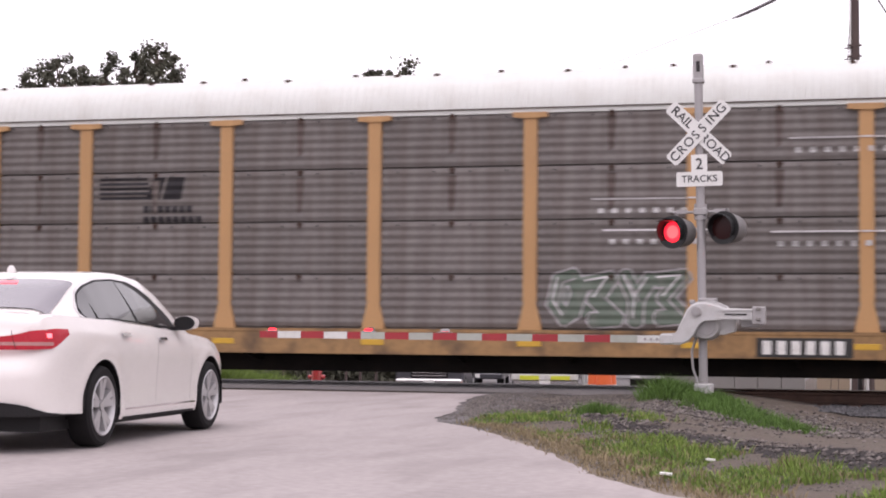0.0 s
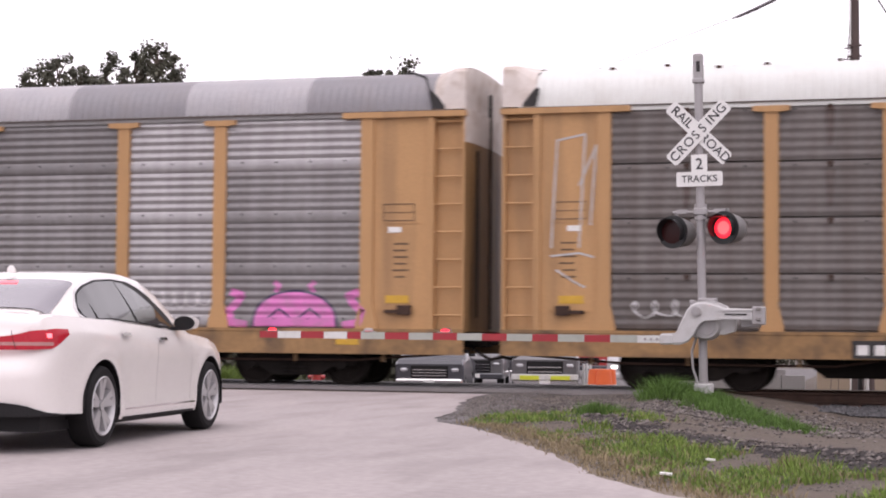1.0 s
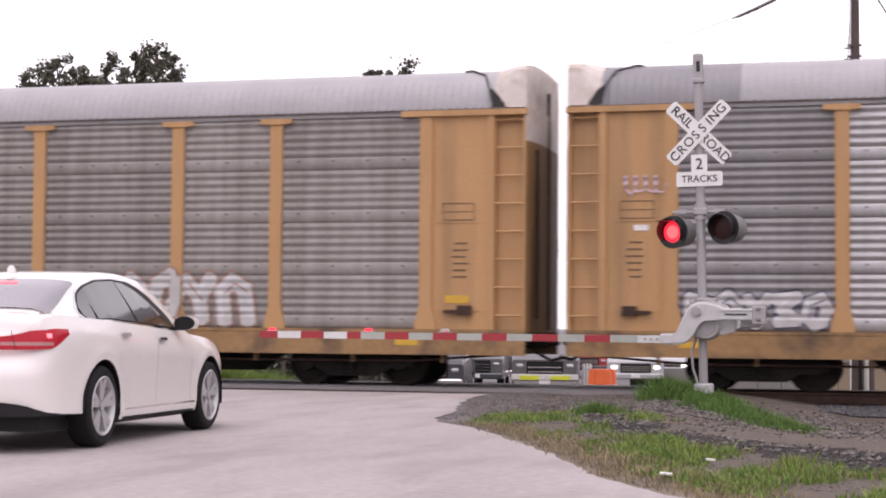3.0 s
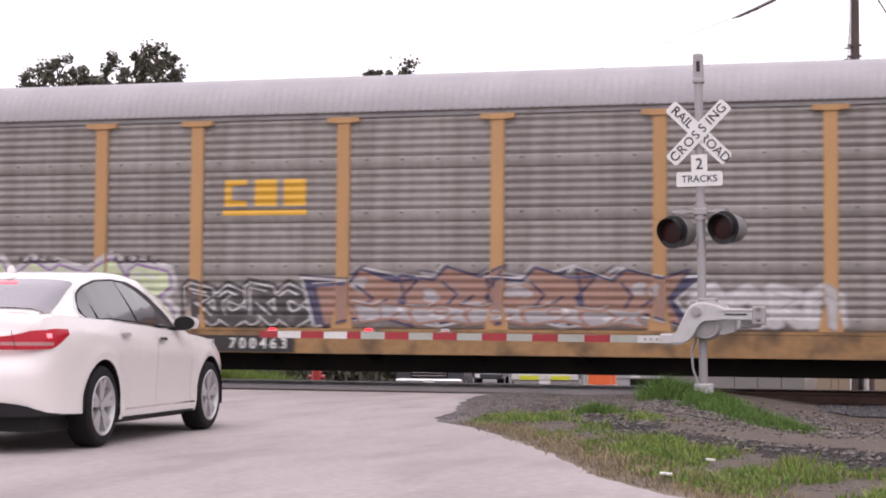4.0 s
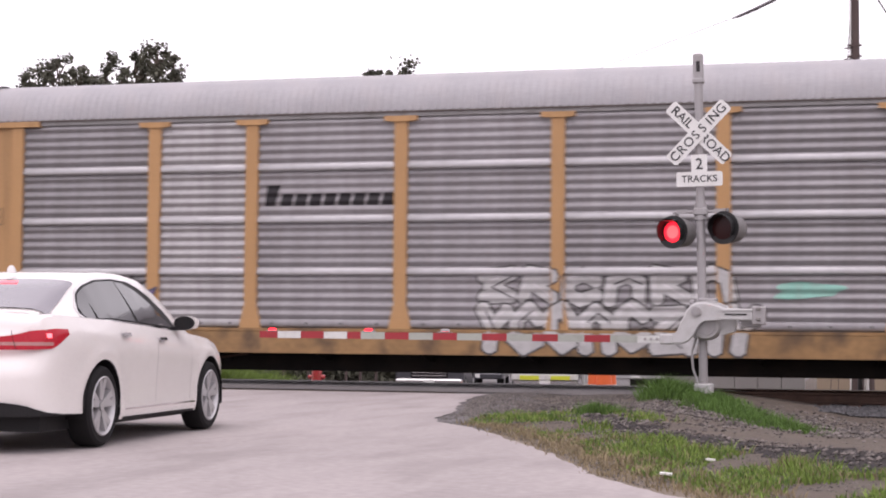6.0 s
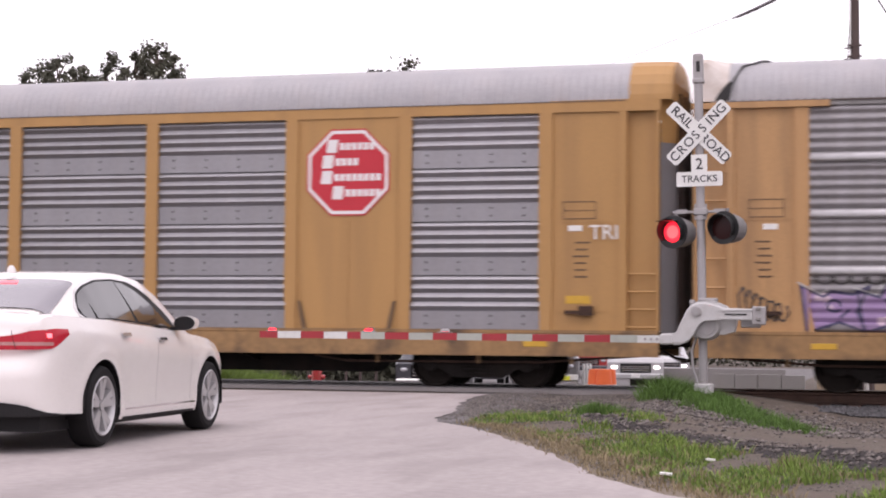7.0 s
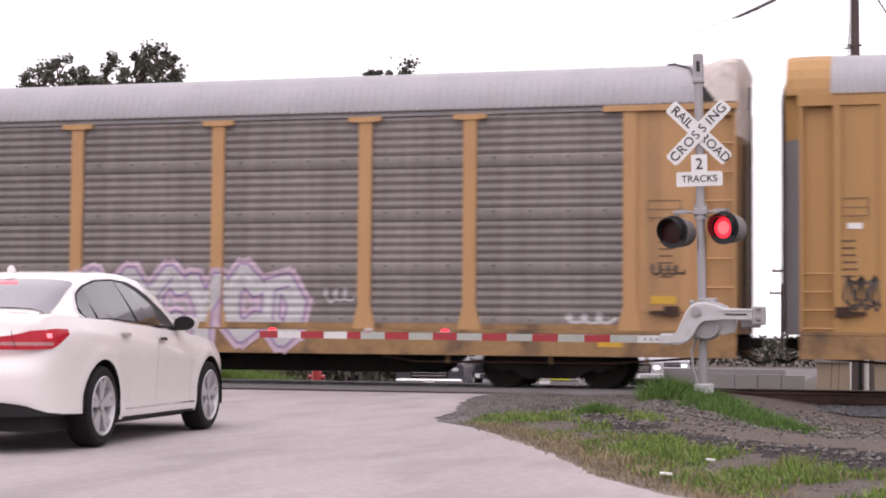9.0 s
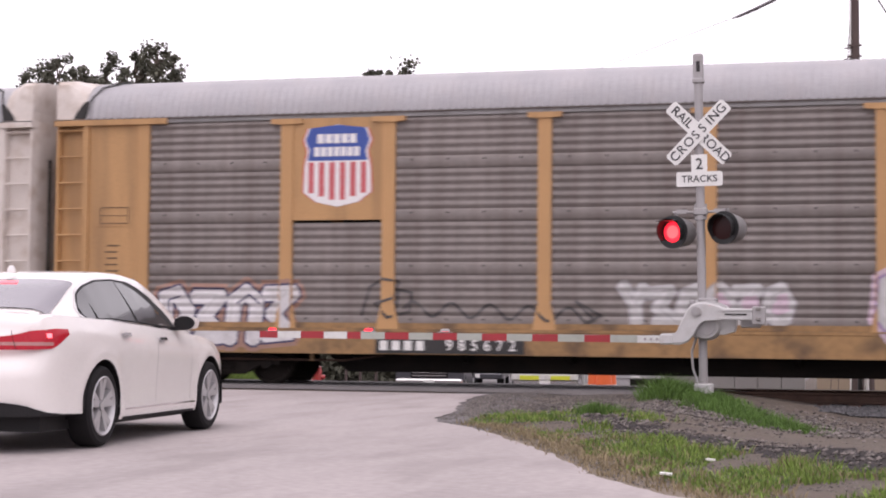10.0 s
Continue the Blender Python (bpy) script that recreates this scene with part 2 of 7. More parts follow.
# ---- mesh building ----
class Geo:
    """Collects vertices and faces of one mesh."""

    def __init__(self):
        self.v, self.f, self.m = [], [], []

    def add(self, verts, faces, mi=0):
        o = len(self.v)
        self.v += [tuple(p) for p in verts]
        self.f += [tuple(i + o for i in f) for f in faces]
        self.m += [mi] * len(faces)
        return self

    def box(self, x0, x1, y0, y1, z0, z1, mi=0, bev=0.0):
        if bev:
            b = bev
            pr = [(x0 + b, y0), (x1 - b, y0), (x1, y0 + b), (x1, y1 - b), (x1 - b, y1), (x0 + b, y1), (x0, y1 - b), (x0, y0 + b)]
            cx, cy = (x0 + x1) / 2, (y0 + y1) / 2
            def ring(z, d):
                return [(cx + (x - cx) * (1 - d / max(1e-6, abs(x1 - x0) / 2)), cy + (y - cy) * (1 - d / max(1e-6, abs(y1 - y0) / 2)), z) for x, y in pr]
            return self.rings([ring(z0, b), ring(z0 + b, 0), ring(z1 - b, 0), ring(z1, b)], mi=mi)
        vs = [(x, y, z) for z in (z0, z1) for x, y in ((x0, y0), (x1, y0), (x1, y1), (x0, y1))]
        return self.add(vs, [(3, 2, 1, 0), (4, 5, 6, 7), (0, 1, 5, 4), (1, 2, 6, 5), (2, 3, 7, 6), (3, 0, 4, 7)], mi)

    def rings(self, rings, cap=True, mi=0, closed=True):
        n, k = len(rings[0]), len(rings)
        vs = [p for r in rings for p in r]
        fs = []
        for i in range(k - 1):
            for j in range(n if closed else n - 1):
                a, b = i * n + j, i * n + (j + 1) % n
                fs.append((a, b, b + n, a + n))
        if cap:
            fs += [tuple(range(n - 1, -1, -1)), tuple(range((k - 1) * n, k * n))]
        return self.add(vs, fs, mi)

    def prism(self, pts, axis, a, b, mi=0):
        put = {"x": lambda p, t: (t, p[0], p[1]), "y": lambda p, t: (p[0], t, p[1]), "z": lambda p, t: (p[0], p[1], t)}[axis]
        return self.rings([[put(p, a) for p in pts], [put(p, b) for p in pts]], mi=mi)

    def tube(self, pts, radii, n=12, cap=True, mi=0):
        """Round bar along a line of points; radii one number or one a point."""
        pts = [Vector(p) for p in pts]
        if not isinstance(radii, (list, tuple)):
            radii = [radii] * len(pts)
        rings = []
        for i, p in enumerate(pts):
            d = (pts[min(i + 1, len(pts) - 1)] - pts[max(i - 1, 0)]).normalized()
            a = d.cross(Vector((0, 0, 1)) if abs(d.z) < 0.9 else Vector((1, 0, 0))).normalized()
            b = d.cross(a)
            rings.append([p + (a * math.cos(t) + b * math.sin(t)) * radii[i] for t in (2 * math.pi * j / n for j in range(n))])
        return self.rings(rings, cap, mi)

    def mesh(self, name, mats, smooth=None):
        me = bpy.data.meshes.new(name)
        me.from_pydata(self.v, [], self.f)
        for m in mats if isinstance(mats, (list, tuple)) else [mats]:
            me.materials.append(m)
        if any(self.m):
            me.polygons.foreach_set("material_index", self.m)
        if len(self.f) < 30000:
            bm = bmesh.new()
            bm.from_mesh(me)
            bmesh.ops.recalc_face_normals(bm, faces=bm.faces)
            bm.to_mesh(me)
            bm.free()
        if smooth:
            me.polygons.foreach_set("use_smooth", [True] * len(me.polygons))
            me.set_sharp_from_angle(angle=radians(smooth))
        me.update()
        return me


def part(name, geo, material, parent, label="", m=None, smooth=None):
    """ONE mesh object under a thing or part; geo is a Geo or a finished mesh."""
    me = geo.mesh(name, material, smooth) if isinstance(geo, Geo) else geo
    ob = new(name, me)
    ob.parent = parent
    if m is not None:
        ob.matrix_basis = m
    if label:
        ob["label"] = label
    return ob


def thing(name, label, category, group="", m=None, kind=""):
    ob = new(name)
    ob.empty_display_size = 0.2
    if m is not None:
        ob.matrix_basis = m
    return tagged(ob, label, category, group, kind)


def solo(name, geo, material, label, category="", group="", kind="", m=None, smooth=None):
    ob = part(name, geo, material, None, "", m, smooth)
    return tagged(ob, label, category, group, kind)


def smoothstep(a, b, x):
    t = min(1, max(0, (x - a) / (b - a)))
    return t * t * (3 - 2 * t)


def interp(x, pts):
    return float(np.interp(x, [p[0] for p in pts], [p[1] for p in pts]))


def letters(text, size, m, material, parent, name="lettering", offset=0.001):
    """Words in the built-in font as a mesh, centred, in the x-z plane."""
    cu = bpy.data.curves.new("words", "FONT")
    cu.body, cu.size, cu.align_x, cu.align_y, cu.extrude, cu.offset = text, size, "CENTER", "CENTER", 0.002, offset
    tmp = new("words", cu)
    me = bpy.data.meshes.new_from_object(tmp.evaluated_get(bpy.context.evaluated_depsgraph_get()))
    bpy.data.objects.remove(tmp)
    bpy.data.curves.remove(cu)
    me.materials.clear()
    me.materials.append(material)
    return part(name, me, None, parent, m=m)


# ---- ground ----
ROAD_EDGE = [(3.5, -40), (3.2, 2), (1.0, 7.0), (-0.5, 9.2), (-1.35, 10.1), (-1.95, 11.2), (-2.45, 12.6), (-3.05, 14.1), (-3.75, 15.7), (-4.3, 16.8), (-4.85, 17.6),
             (-5.08, 18.4), (-5.3, 20.1), (-5.8, 22.2), (-6.2, 24.4), (-6.4, 26.6)]


def road_right(y):
    return float(np.interp(y, [p[1] for p in ROAD_EDGE], [p[0] for p in ROAD_EDGE]))


def height(x, y):
    """Height of the ground: level to the crossing, falling beyond it and beside it."""
    beyond = -0.95 * smoothstep(30.8, 50, y)
    side = smoothstep(-3.4, 0.2, x) * smoothstep(14, 23, y)
    near = -0.32 * side * (1 - smoothstep(30.5, 33, y))
    mound = 0.10 * math.exp(-((x + 2.9) ** 2 / 1.0 + (y - 25.0) ** 2 / 1.2))
    left = -0.25 * smoothstep(-13.2, -15, x) * smoothstep(-60, 0, x) * smoothstep(14, 20, y) * (1 - smoothstep(26, 29, y))
    e = x - road_right(y)
    rough = smoothstep(0.15, 0.9, e) * smoothstep(4, 9, y) * (1 - smoothstep(28, 30, y)) * smoothstep(-9, -6.6, x)
    lumps = rough * (0.05 * noise.noise(Vector((x * 1.3, y * 1.1, 3))) + 0.025 * noise.noise(Vector((x * 4.1, y * 3.7, 9))))
    return beyond + near + mound + left + lumps


def sheet(xs, ys, lift, keep=None):
    g = Geo()
    n = len(xs)
    g.v = [(x, y, height(x, y) + lift) for y in ys for x in xs]
    for j in range(len(ys) - 1):
        for i in range(n - 1):
            if keep is None or keep((xs[i] + xs[i + 1]) / 2, (ys[j] + ys[j + 1]) / 2):
                g.f.append((j * n + i, j * n + i + 1, (j + 1) * n + i + 1, (j + 1) * n + i))
                g.m.append(0)
    return g


def strip(left, right, lift):
    """Surface between two lines of (x, y) points of equal count, following the ground."""
    g = Geo()
    rows = []
    for (x0, y0), (x1, y1) in zip(left, right):
        rows.append([(x0 + (x1 - x0) * k / 24, y0 + (y1 - y0) * k / 24) for k in range(25)])
    g.rings([[(x, y, height(x, y) + lift) for x, y in r] for r in rows], cap=False, closed=False)
    return g


def wobble(x, amount, seed):
    return amount * noise.noise(Vector((x * 1.7, seed, 0))) + 0.5 * amount * noise.noise(Vector((x * 6.3, seed, 5)))


xs = [-3000, -800, -250, -90, -50, -35] + [-28 + i * 0.5 for i in range(43)] + [-6.5 + 0.14 * i for i in range(72)] + [3.6 + i * 0.5 for i in range(34)] + [24, 35, 60, 200, 800, 3000]
ys = [-1500, -300, -60, -20, 0, 4] + [8 + 0.14 * i for i in range(158)] + [30.2 + 0.5 * i for i in range(51)] + [56, 62, 80, 120, 250, 800, 3000]
ground_geo = sheet(xs, ys, -0.012)


def mud_line(x):
    """Depth of the middle of the muddy track at x."""
    return interp(x, [(-4.6, 21.6), (-3.6, 19.7), (-2.7, 17.8), (-2.2, 16.6), (-1.4, 15.1), (-0.1, 13.3), (2.0, 10.8), (9.0, 6.0)])


def cover(x, y):
    """Which soil lies at a spot: 0 dirt, 1 mud, 2 broken asphalt edge, 3 straw."""
    if not (8 < y < 28 and -7 < x < 9):
        return 0
    e = x - road_right(min(y, 26.6))
    ragged = 0.5 * noise.noise(Vector((x * 1.9, y * 1.5, 21))) + 0.3 * noise.noise(Vector((x * 5.0, y * 4.2, 8)))
    if x > -4.6 and abs(y - mud_line(x)) < 0.35 + 0.22 * min(4.6, x + 4.6) + 0.7 * ragged:
        return 1
    if y > 16.4 and e < 0.45 + 0.05 * (y - 16) + 0.9 * ragged:
        return 2
    if y < 18 and e < 0.55 + 0.6 * ragged:
        return 3
    return 0


for i, f in enumerate(ground_geo.f):
    ground_geo.m[i] = cover(sum(ground_geo.v[k][0] for k in f) / 4, sum(ground_geo.v[k][1] for k in f) / 4)
ground = solo("ground", ground_geo, [M["dirt"], M["mud"], M["asphalt"], M["straw"]], "bare gravelly dirt ground with mud and thin grass", kind="structure", smooth=60)

road_ys = [-40, -20, -5, 2] + [4 + 0.1 * i for i in range(222)]
road = solo("road", strip([(-13.4, y) for y in road_ys], [(road_right(y) + wobble(y, 0.09, 3) * (y > 8), y) for y in road_ys], 0.0), M["road"],
            "pale worn asphalt road leading to the crossing", kind="structure", smooth=60)
cross_ys = [26.7 + 0.3 * i for i in range(26)]
crossing = solo("crossing_pavement", strip([(-14.2, y) for y in cross_ys], [(-3.7 + wobble(y, 0.1, 8), y) for y in cross_ys], 0.006), M["asphalt"],
                "grey asphalt pavement across the tracks", kind="structure", smooth=60)
far_ys = [34.0 + 1.0 * i for i in range(70)]
far_road = solo("far_road", strip([(-17 - 0.25 * (y - 34), y) for y in far_ys], [(-3.9 + 0.0 * y, y) for y in far_ys], 0.004), M["asphalt"],
                "grey asphalt road going down beyond the tracks", kind="structure", smooth=60)

# ---- track ----
track = thing("railway_track", "rusty steel rails on a grey ballast bed", "track", kind="structure", m=pose(0, TRACK, 0))
rail_prof = [(-0.075, -0.185), (0.075, -0.185), (0.075, -0.172), (0.012, -0.155), (0.010, -0.05), (0.036, -0.036), (0.036, -0.008), (0.028, 0), (-0.028, 0), (-0.036, -0.008),
             (-0.036, -0.036), (-0.010, -0.05), (-0.012, -0.155), (-0.075, -0.172)]
rail_mesh = Geo().prism(rail_prof, "x", -250, 250).mesh("rail", M["brown_steel"])
for off in (-0.7525, 0.7525):
    part("rail", rail_mesh, None, track, "brown rusty rail", pose(0, off, 0))
second = thing("railway_track", "second rusty track beyond the first", "track", kind="structure", m=pose(0, TRACK + 4.6, -0.13))
for off in (-0.7525, 0.7525):
    part("rail", rail_mesh, None, second, "", pose(0, off, 0))
tie_mesh = Geo().box(-0.115, 0.115, -1.3, 1.3, -0.33, -0.188, bev=0.01).mesh("sleeper", M["brown_steel"])
for i in range(36):
    part("sleeper", tie_mesh, None, track, "", pose(-3.3 + i * 0.52, 0, 0))
bed = Geo()
bed.rings([[(x, TRACK - 3.0, -0.62), (x, TRACK - 1.75, -0.24), (x, TRACK + 6.2, -0.24), (x, TRACK + 7.6, -1.1), (x, TRACK + 7.6, -1.6), (x, TRACK - 3.0, -1.3)] for x in (-3.62, -2.4, 0, 6, 20, 250)])
solo("ballast_bed", bed, M["stone"], "grey ballast bed under the rails", kind="structure")
bed2 = Geo()
bed2.rings([[(x, TRACK - 2.8, -0.6), (x, TRACK - 1.75, -0.24), (x, TRACK + 6.2, -0.24), (x, TRACK + 7.6, -1.1), (x, TRACK + 7.6, -1.6), (x, TRACK - 3.0, -1.3)] for x in (-250, -40, -14.3)])
solo("ballast_bed", bed2, M["stone"], "grey ballast bed under the rails", kind="structure")


# ---- train ----
CAR_LENGTH = 27.92
POSTS = [1.86, 4.75, 6.72, 9.61, 12.51, 15.41, 18.31, 21.2, 23.17, 26.06]
POSTS_E = [2.03, 4.63, 6.81, 9.62, 12.50, 15.42, 18.24, 21.07, 23.20, 25.95]
Z0, Z1 = 1.05, 4.91
ROW = (Z1 - Z0) / 4
POST_W = 0.205


def row_profile(style):
    """Outline (z, y) of one row of side sheet from its lower edge up; y is depth behind the post face."""
    ribs, flat, ledge = {"a": (6, 0.035, 0.07), "b": (5, 0.235, 0.04), "d": (5, 0.16, 0.02), "e": (4, 0.33, 0.052)}[style]
    crest, trough = {"a": (0.048, 0.066), "b": (0.043, 0.068), "d": (0.042, 0.070), "e": (0.03, 0.080)}[style]
    if style == "a":
        pts = [(0.0, 0.118), (flat * 0.75, 0.118), (flat, trough)]
    elif style in "bd":
        pts = [(0.0, trough), (0.02, ledge + 0.012), (0.045, ledge), (flat - 0.045, ledge), (flat - 0.015, ledge + 0.015), (flat, trough)]
    else:
        pts = [(0.0, ledge), (flat - 0.01, ledge), (flat, trough)]
    step = (ROW - flat) / ribs
    mid, half = (crest + trough) / 2, (trough - crest) / 2
    for i in range(ribs):
        z = flat + i * step
        pts += [(z + step * k, mid + half * math.cos(2 * math.pi * k)) for k in (0.18, 0.34, 0.5, 0.66, 0.82, 1.0)]
    pts[-1] = (ROW, pts[-1][1])
    return pts


def depth_at(style, z):
    """Depth of the side sheet at height z above the rail."""
    r = row_profile(style)
    return float(np.interp((z - Z0) % ROW, [p[0] for p in r], [p[1] for p in r]))


def panel_mesh(style, width, material):
    g = Geo()
    r = row_profile(style)
    g.rings([[(x, y, z) for z, y in r] for x in (0, -width)], cap=False, closed=False)
    back = [(x, 0.12, z) for x in (0, -width) for z in (0, ROW)]
    g.add(back, [(0, 1, 3, 2)])
    zb = {"a": ROW - 0.06, "b": 0.17, "d": 0.08, "e": 0.165}[style]
    yb = {"a": 0.044, "b": 0.04, "d": 0.018, "e": 0.052}[style]
    n = max(2, round(width / 0.62))
    for i in range(n):      # fixing holes
        x = -width * (i + 0.5) / n
        for dz in ((0.0,) if style != "e" else (-0.07, 0.07)):
            g.prism([(x + 0.022 * math.cos(a), zb + dz + 0.022 * math.sin(a)) for a in (0.4 + k * 1.047 for k in range(6))], "y", yb - 0.004, yb + 0.01, 1)
    return g.mesh("panel", [material, M["hole"]], 38)


def clip(poly, axis, lo, hi):
    """Polygon cut to lo <= coordinate <= hi."""
    for sign, lim in ((1, lo), (-1, -hi)):
        out = []
        for i, p in enumerate(poly):
            q = poly[i - 1]
            dp, dq = sign * p[axis] - lim, sign * q[axis] - lim
            if (dp >= 0) != (dq >= 0):
                t = dq / (dq - dp)
                out.append((q[0] + (p[0] - q[0]) * t, q[1] + (p[1] - q[1]) * t))
            if dp >= 0:
                out.append(p)
        poly = out
        if len(poly) < 3:
            return []
    return poly


def coat(g, poly, style, posts, lift, lower=False):
    """Lays a painted shape (x, z) over sheets, posts and sill of a car's side."""
    lo, hi = min(p[1] for p in poly), max(p[1] for p in poly)
    r = row_profile(style)
    cuts = sorted({Z0 + k * ROW + z for k in range(4) for z, _ in r})
    bands = [(a, b) for a, b in zip(cuts[:-1], cuts[1:]) if b > lo and a < hi and b - a > 1e-4]
    mid = POST_W / 2
    spans = []
    x = -29.0
    for c in sorted(-p for p in posts):
        spans += [(x, c - mid, False), (c - mid, c + mid, True)]
        x = c + mid
    spans.append((x, 0.5, False))
    for x0, x1, on_post in spans:
        cut = clip(poly, 0, x0, x1)
        if not cut:
            continue
        pieces = [clip(cut, 1, lo, Z0 - 0.03)] if lower else []
        for p in pieces:
            if p:
                g.add([(a, -0.022 - lift, b) for a, b in p], [tuple(range(len(p)))])
        if on_post:
            p = clip(cut, 1, Z0 + 0.0, Z1 - 0.1)
            if p:
                g.add([(a, -0.006 - lift, b) for a, b in p], [tuple(range(len(p)))])
            continue
        for a, b in bands:
            p = clip(cut, 1, a, b)
            if p:
                m = (a + b) / 2
                ya, yb = depth_at(style, a + 1e-4), depth_at(style, b - 1e-4)
                g.add([(u, ya + (yb - ya) * (v - a) / (b - a) - 0.004 - lift, v) for u, v in p], [tuple(range(len(p)))])
    return g


def line_poly(pts, w):
    """Quads of a brush line through points."""
    out = []
    for (x0, z0), (x1, z1) in zip(pts[:-1], pts[1:]):
        dx, dz = x1 - x0, z1 - z0
        L = math.hypot(dx, dz) or 1e-6
        nx, nz = -dz / L * w / 2, dx / L * w / 2
        ex, ez = dx / L * w * 0.3, dz / L * w * 0.3
        out.append([(x0 - ex + nx, z0 - ez + nz), (x1 + ex + nx, z1 + ez + nz), (x1 + ex - nx, z1 + ez - nz), (x0 - ex - nx, z0 - ez - nz)])
    return out


def blob(cx, cz, rx, rz, seed, rough=0.18, n=22):
    rr = random.Random(seed)
    ph = [rr.uniform(0, 6.28) for _ in range(4)]
    pts = []
    for i in range(n):
        a = 2 * math.pi * i / n
        k = 1 + rough * (math.sin(2 * a + ph[0]) * 0.5 + math.sin(3 * a + ph[1]) * 0.5 + math.sin(5 * a + ph[2]) * 0.3)
        c, s = math.cos(a), math.sin(a)
        sq = 1 / max(abs(c), abs(s)) ** 0.55
        pts.append((cx + rx * k * c * sq * 0.86, cz + rz * k * s * sq * 0.86))
    return pts


def spike(cx, cz, w, h, seed):
    rr = random.Random(seed)
    return [(cx - w * 0.5, cz - h * 0.5), (cx - w * 0.62, cz + h * rr.uniform(0.2, 0.5)), (cx - w * 0.2, cz + h * 0.25), (cx - w * 0.05, cz + h * rr.uniform(0.35, 0.6)),
            (cx + w * 0.35, cz + h * 0.3), (cx + w * 0.66, cz + h * rr.uniform(0.3, 0.55)), (cx + w * 0.42, cz - h * 0.05), (cx + w * 0.6, cz - h * 0.5), (cx + w * 0.1, cz - h * 0.28)]


class Side:
    """Paint on the near side of one car."""

    def __init__(self, car, style, posts):
        self.car, self.style, self.posts, self.n = car, style, posts, 0

    def fill(self, polys, material, label="", name="paint_mark", lower=False):
        single = len(polys) <= 12
        for group in ([[p] for p in polys] if single else [polys]):
            g = Geo()
            for k, p in enumerate(group):
                coat(g, p, self.style, self.posts, 0.0005 * self.n + 0.00002 * k, lower)
            if g.f:
                me = g.mesh(name, M[material])
                bm = bmesh.new()
                bm.from_mesh(me)
                bmesh.ops.remove_doubles(bm, verts=bm.verts, dist=0.0008)
                bm.to_mesh(me)
                bm.free()
                ob = part(name, me, None, self.car, label)
                if not single:
                    ob["kind"] = "stuff"
        self.n += 1 if single else 1 + 0.04 * len(polys)

    def line(self, lines, w, material, label="", name="paint_line", lower=False):
        self.fill([q for pts in lines for q in line_poly(pts, w)], material, label, name, lower)

    def bubbles(self, x0, x1, z0, z1, count, fill, outline, seed, label, spiky=False, lower=False):
        """A row of swelling spray-painted forms with outlines and inner strokes."""
        rr = random.Random(seed)
        w = (x1 - x0) / count
        shapes, inner = [], []
        for i in range(count):
            cx, cz = x0 + w * (i + 0.5), (z0 + z1) / 2 + rr.uniform(-0.04, 0.04)
            shapes.append(spike(cx, cz, w * 0.95, z1 - z0, seed + i) if spiky else blob(cx, cz, w * 0.58, (z1 - z0) * 0.5, seed + i))
            k = rr.choice((0, 1, 2))
            if k == 0:
                inner.append(blob(cx, cz + 0.05, w * 0.13, (z1 - z0) * 0.14, seed + 40 + i, 0.1, 10) )
            else:
                inner.append([(cx - w * 0.1, cz + (z1 - z0) * 0.22), (cx + w * rr.uniform(-0.1, 0.16), cz), (cx - w * 0.08, cz - (z1 - z0) * 0.25)])
            inner.append([(cx + w * 0.12, cz - (z1 - z0) * 0.18), (cx + w * 0.26, cz - (z1 - z0) * 0.02)])
        self.fill(shapes, fill, label, "graffiti_fill", lower)
        accent = {"spray_green": "spray_white", "spray_rust": "spray_grey", "spray_grey": "spray_white", "spray_pale": "spray_grey", "spray_white": "spray_pale", "spray_darkgreen": "spray_grey",
                  "spray_purple": "spray_lilac", "spray_black": "spray_grey", "spray_pink": "spray_lilac"}.get(fill)
        if accent:
            patches = []
            for i in range(count):
                cx = x0 + w * (i + 0.5)
                for _ in range(2):
                    patches.append(blob(cx + rr.uniform(-0.28, 0.28) * w, (z0 + z1) / 2 + rr.uniform(-0.3, 0.3) * (z1 - z0), w * rr.uniform(0.07, 0.16), (z1 - z0) * rr.uniform(0.06, 0.14), seed + rr.randint(0, 999), 0.35, 12))
            self.fill(patches, accent, "", "graffiti_patch", lower)
        self.line([s + s[:1] for s in shapes] + inner, 0.045, outline, "", "graffiti_outline", lower)
        self.line([[(a - 0.05, b + 0.05) for a, b in s[len(s) // 8:len(s) // 2]] for s in shapes], 0.022, "spray_pale" if outline != "spray_pale" else "spray_navy", "", "graffiti_outline", lower)

    def piece(self, x0, x1, z0, z1, count, fill, outline, halo, seed, label, lower=False, thick=1.0):
        """Fat spray-painted forms: each of one or two bent strokes, edged, haloed and highlighted."""
        rr = random.Random(seed)
        kinds = (([(0.85, 0.8), (0.5, 1.0), (0.15, 0.75), (0.15, 0.25), (0.5, 0.0), (0.9, 0.2)],), ([(0.1, 0.92), (0.85, 0.95), (0.3, 0.5), (0.9, 0.08), (0.2, 0.03)],),
                 ([(0.12, 0.0), (0.14, 0.75), (0.5, 1.0), (0.86, 0.75), (0.88, 0.0)],), ([(0.5, 0.02), (0.12, 0.35), (0.2, 0.85), (0.6, 1.0), (0.9, 0.6), (0.75, 0.15), (0.5, 0.02)],),
                 ([(0.5, 0.0), (0.5, 0.5), (0.12, 0.98)], [(0.5, 0.5), (0.9, 0.95)]), ([(0.15, 0.0), (0.2, 1.0), (0.8, 0.85), (0.3, 0.5)], [(0.4, 0.45), (0.9, 0.0)]))
        w, h = (x1 - x0) / count, z1 - z0
        t = min(w * 0.42, h * 0.36) * thick
        strokes, last = [], -1
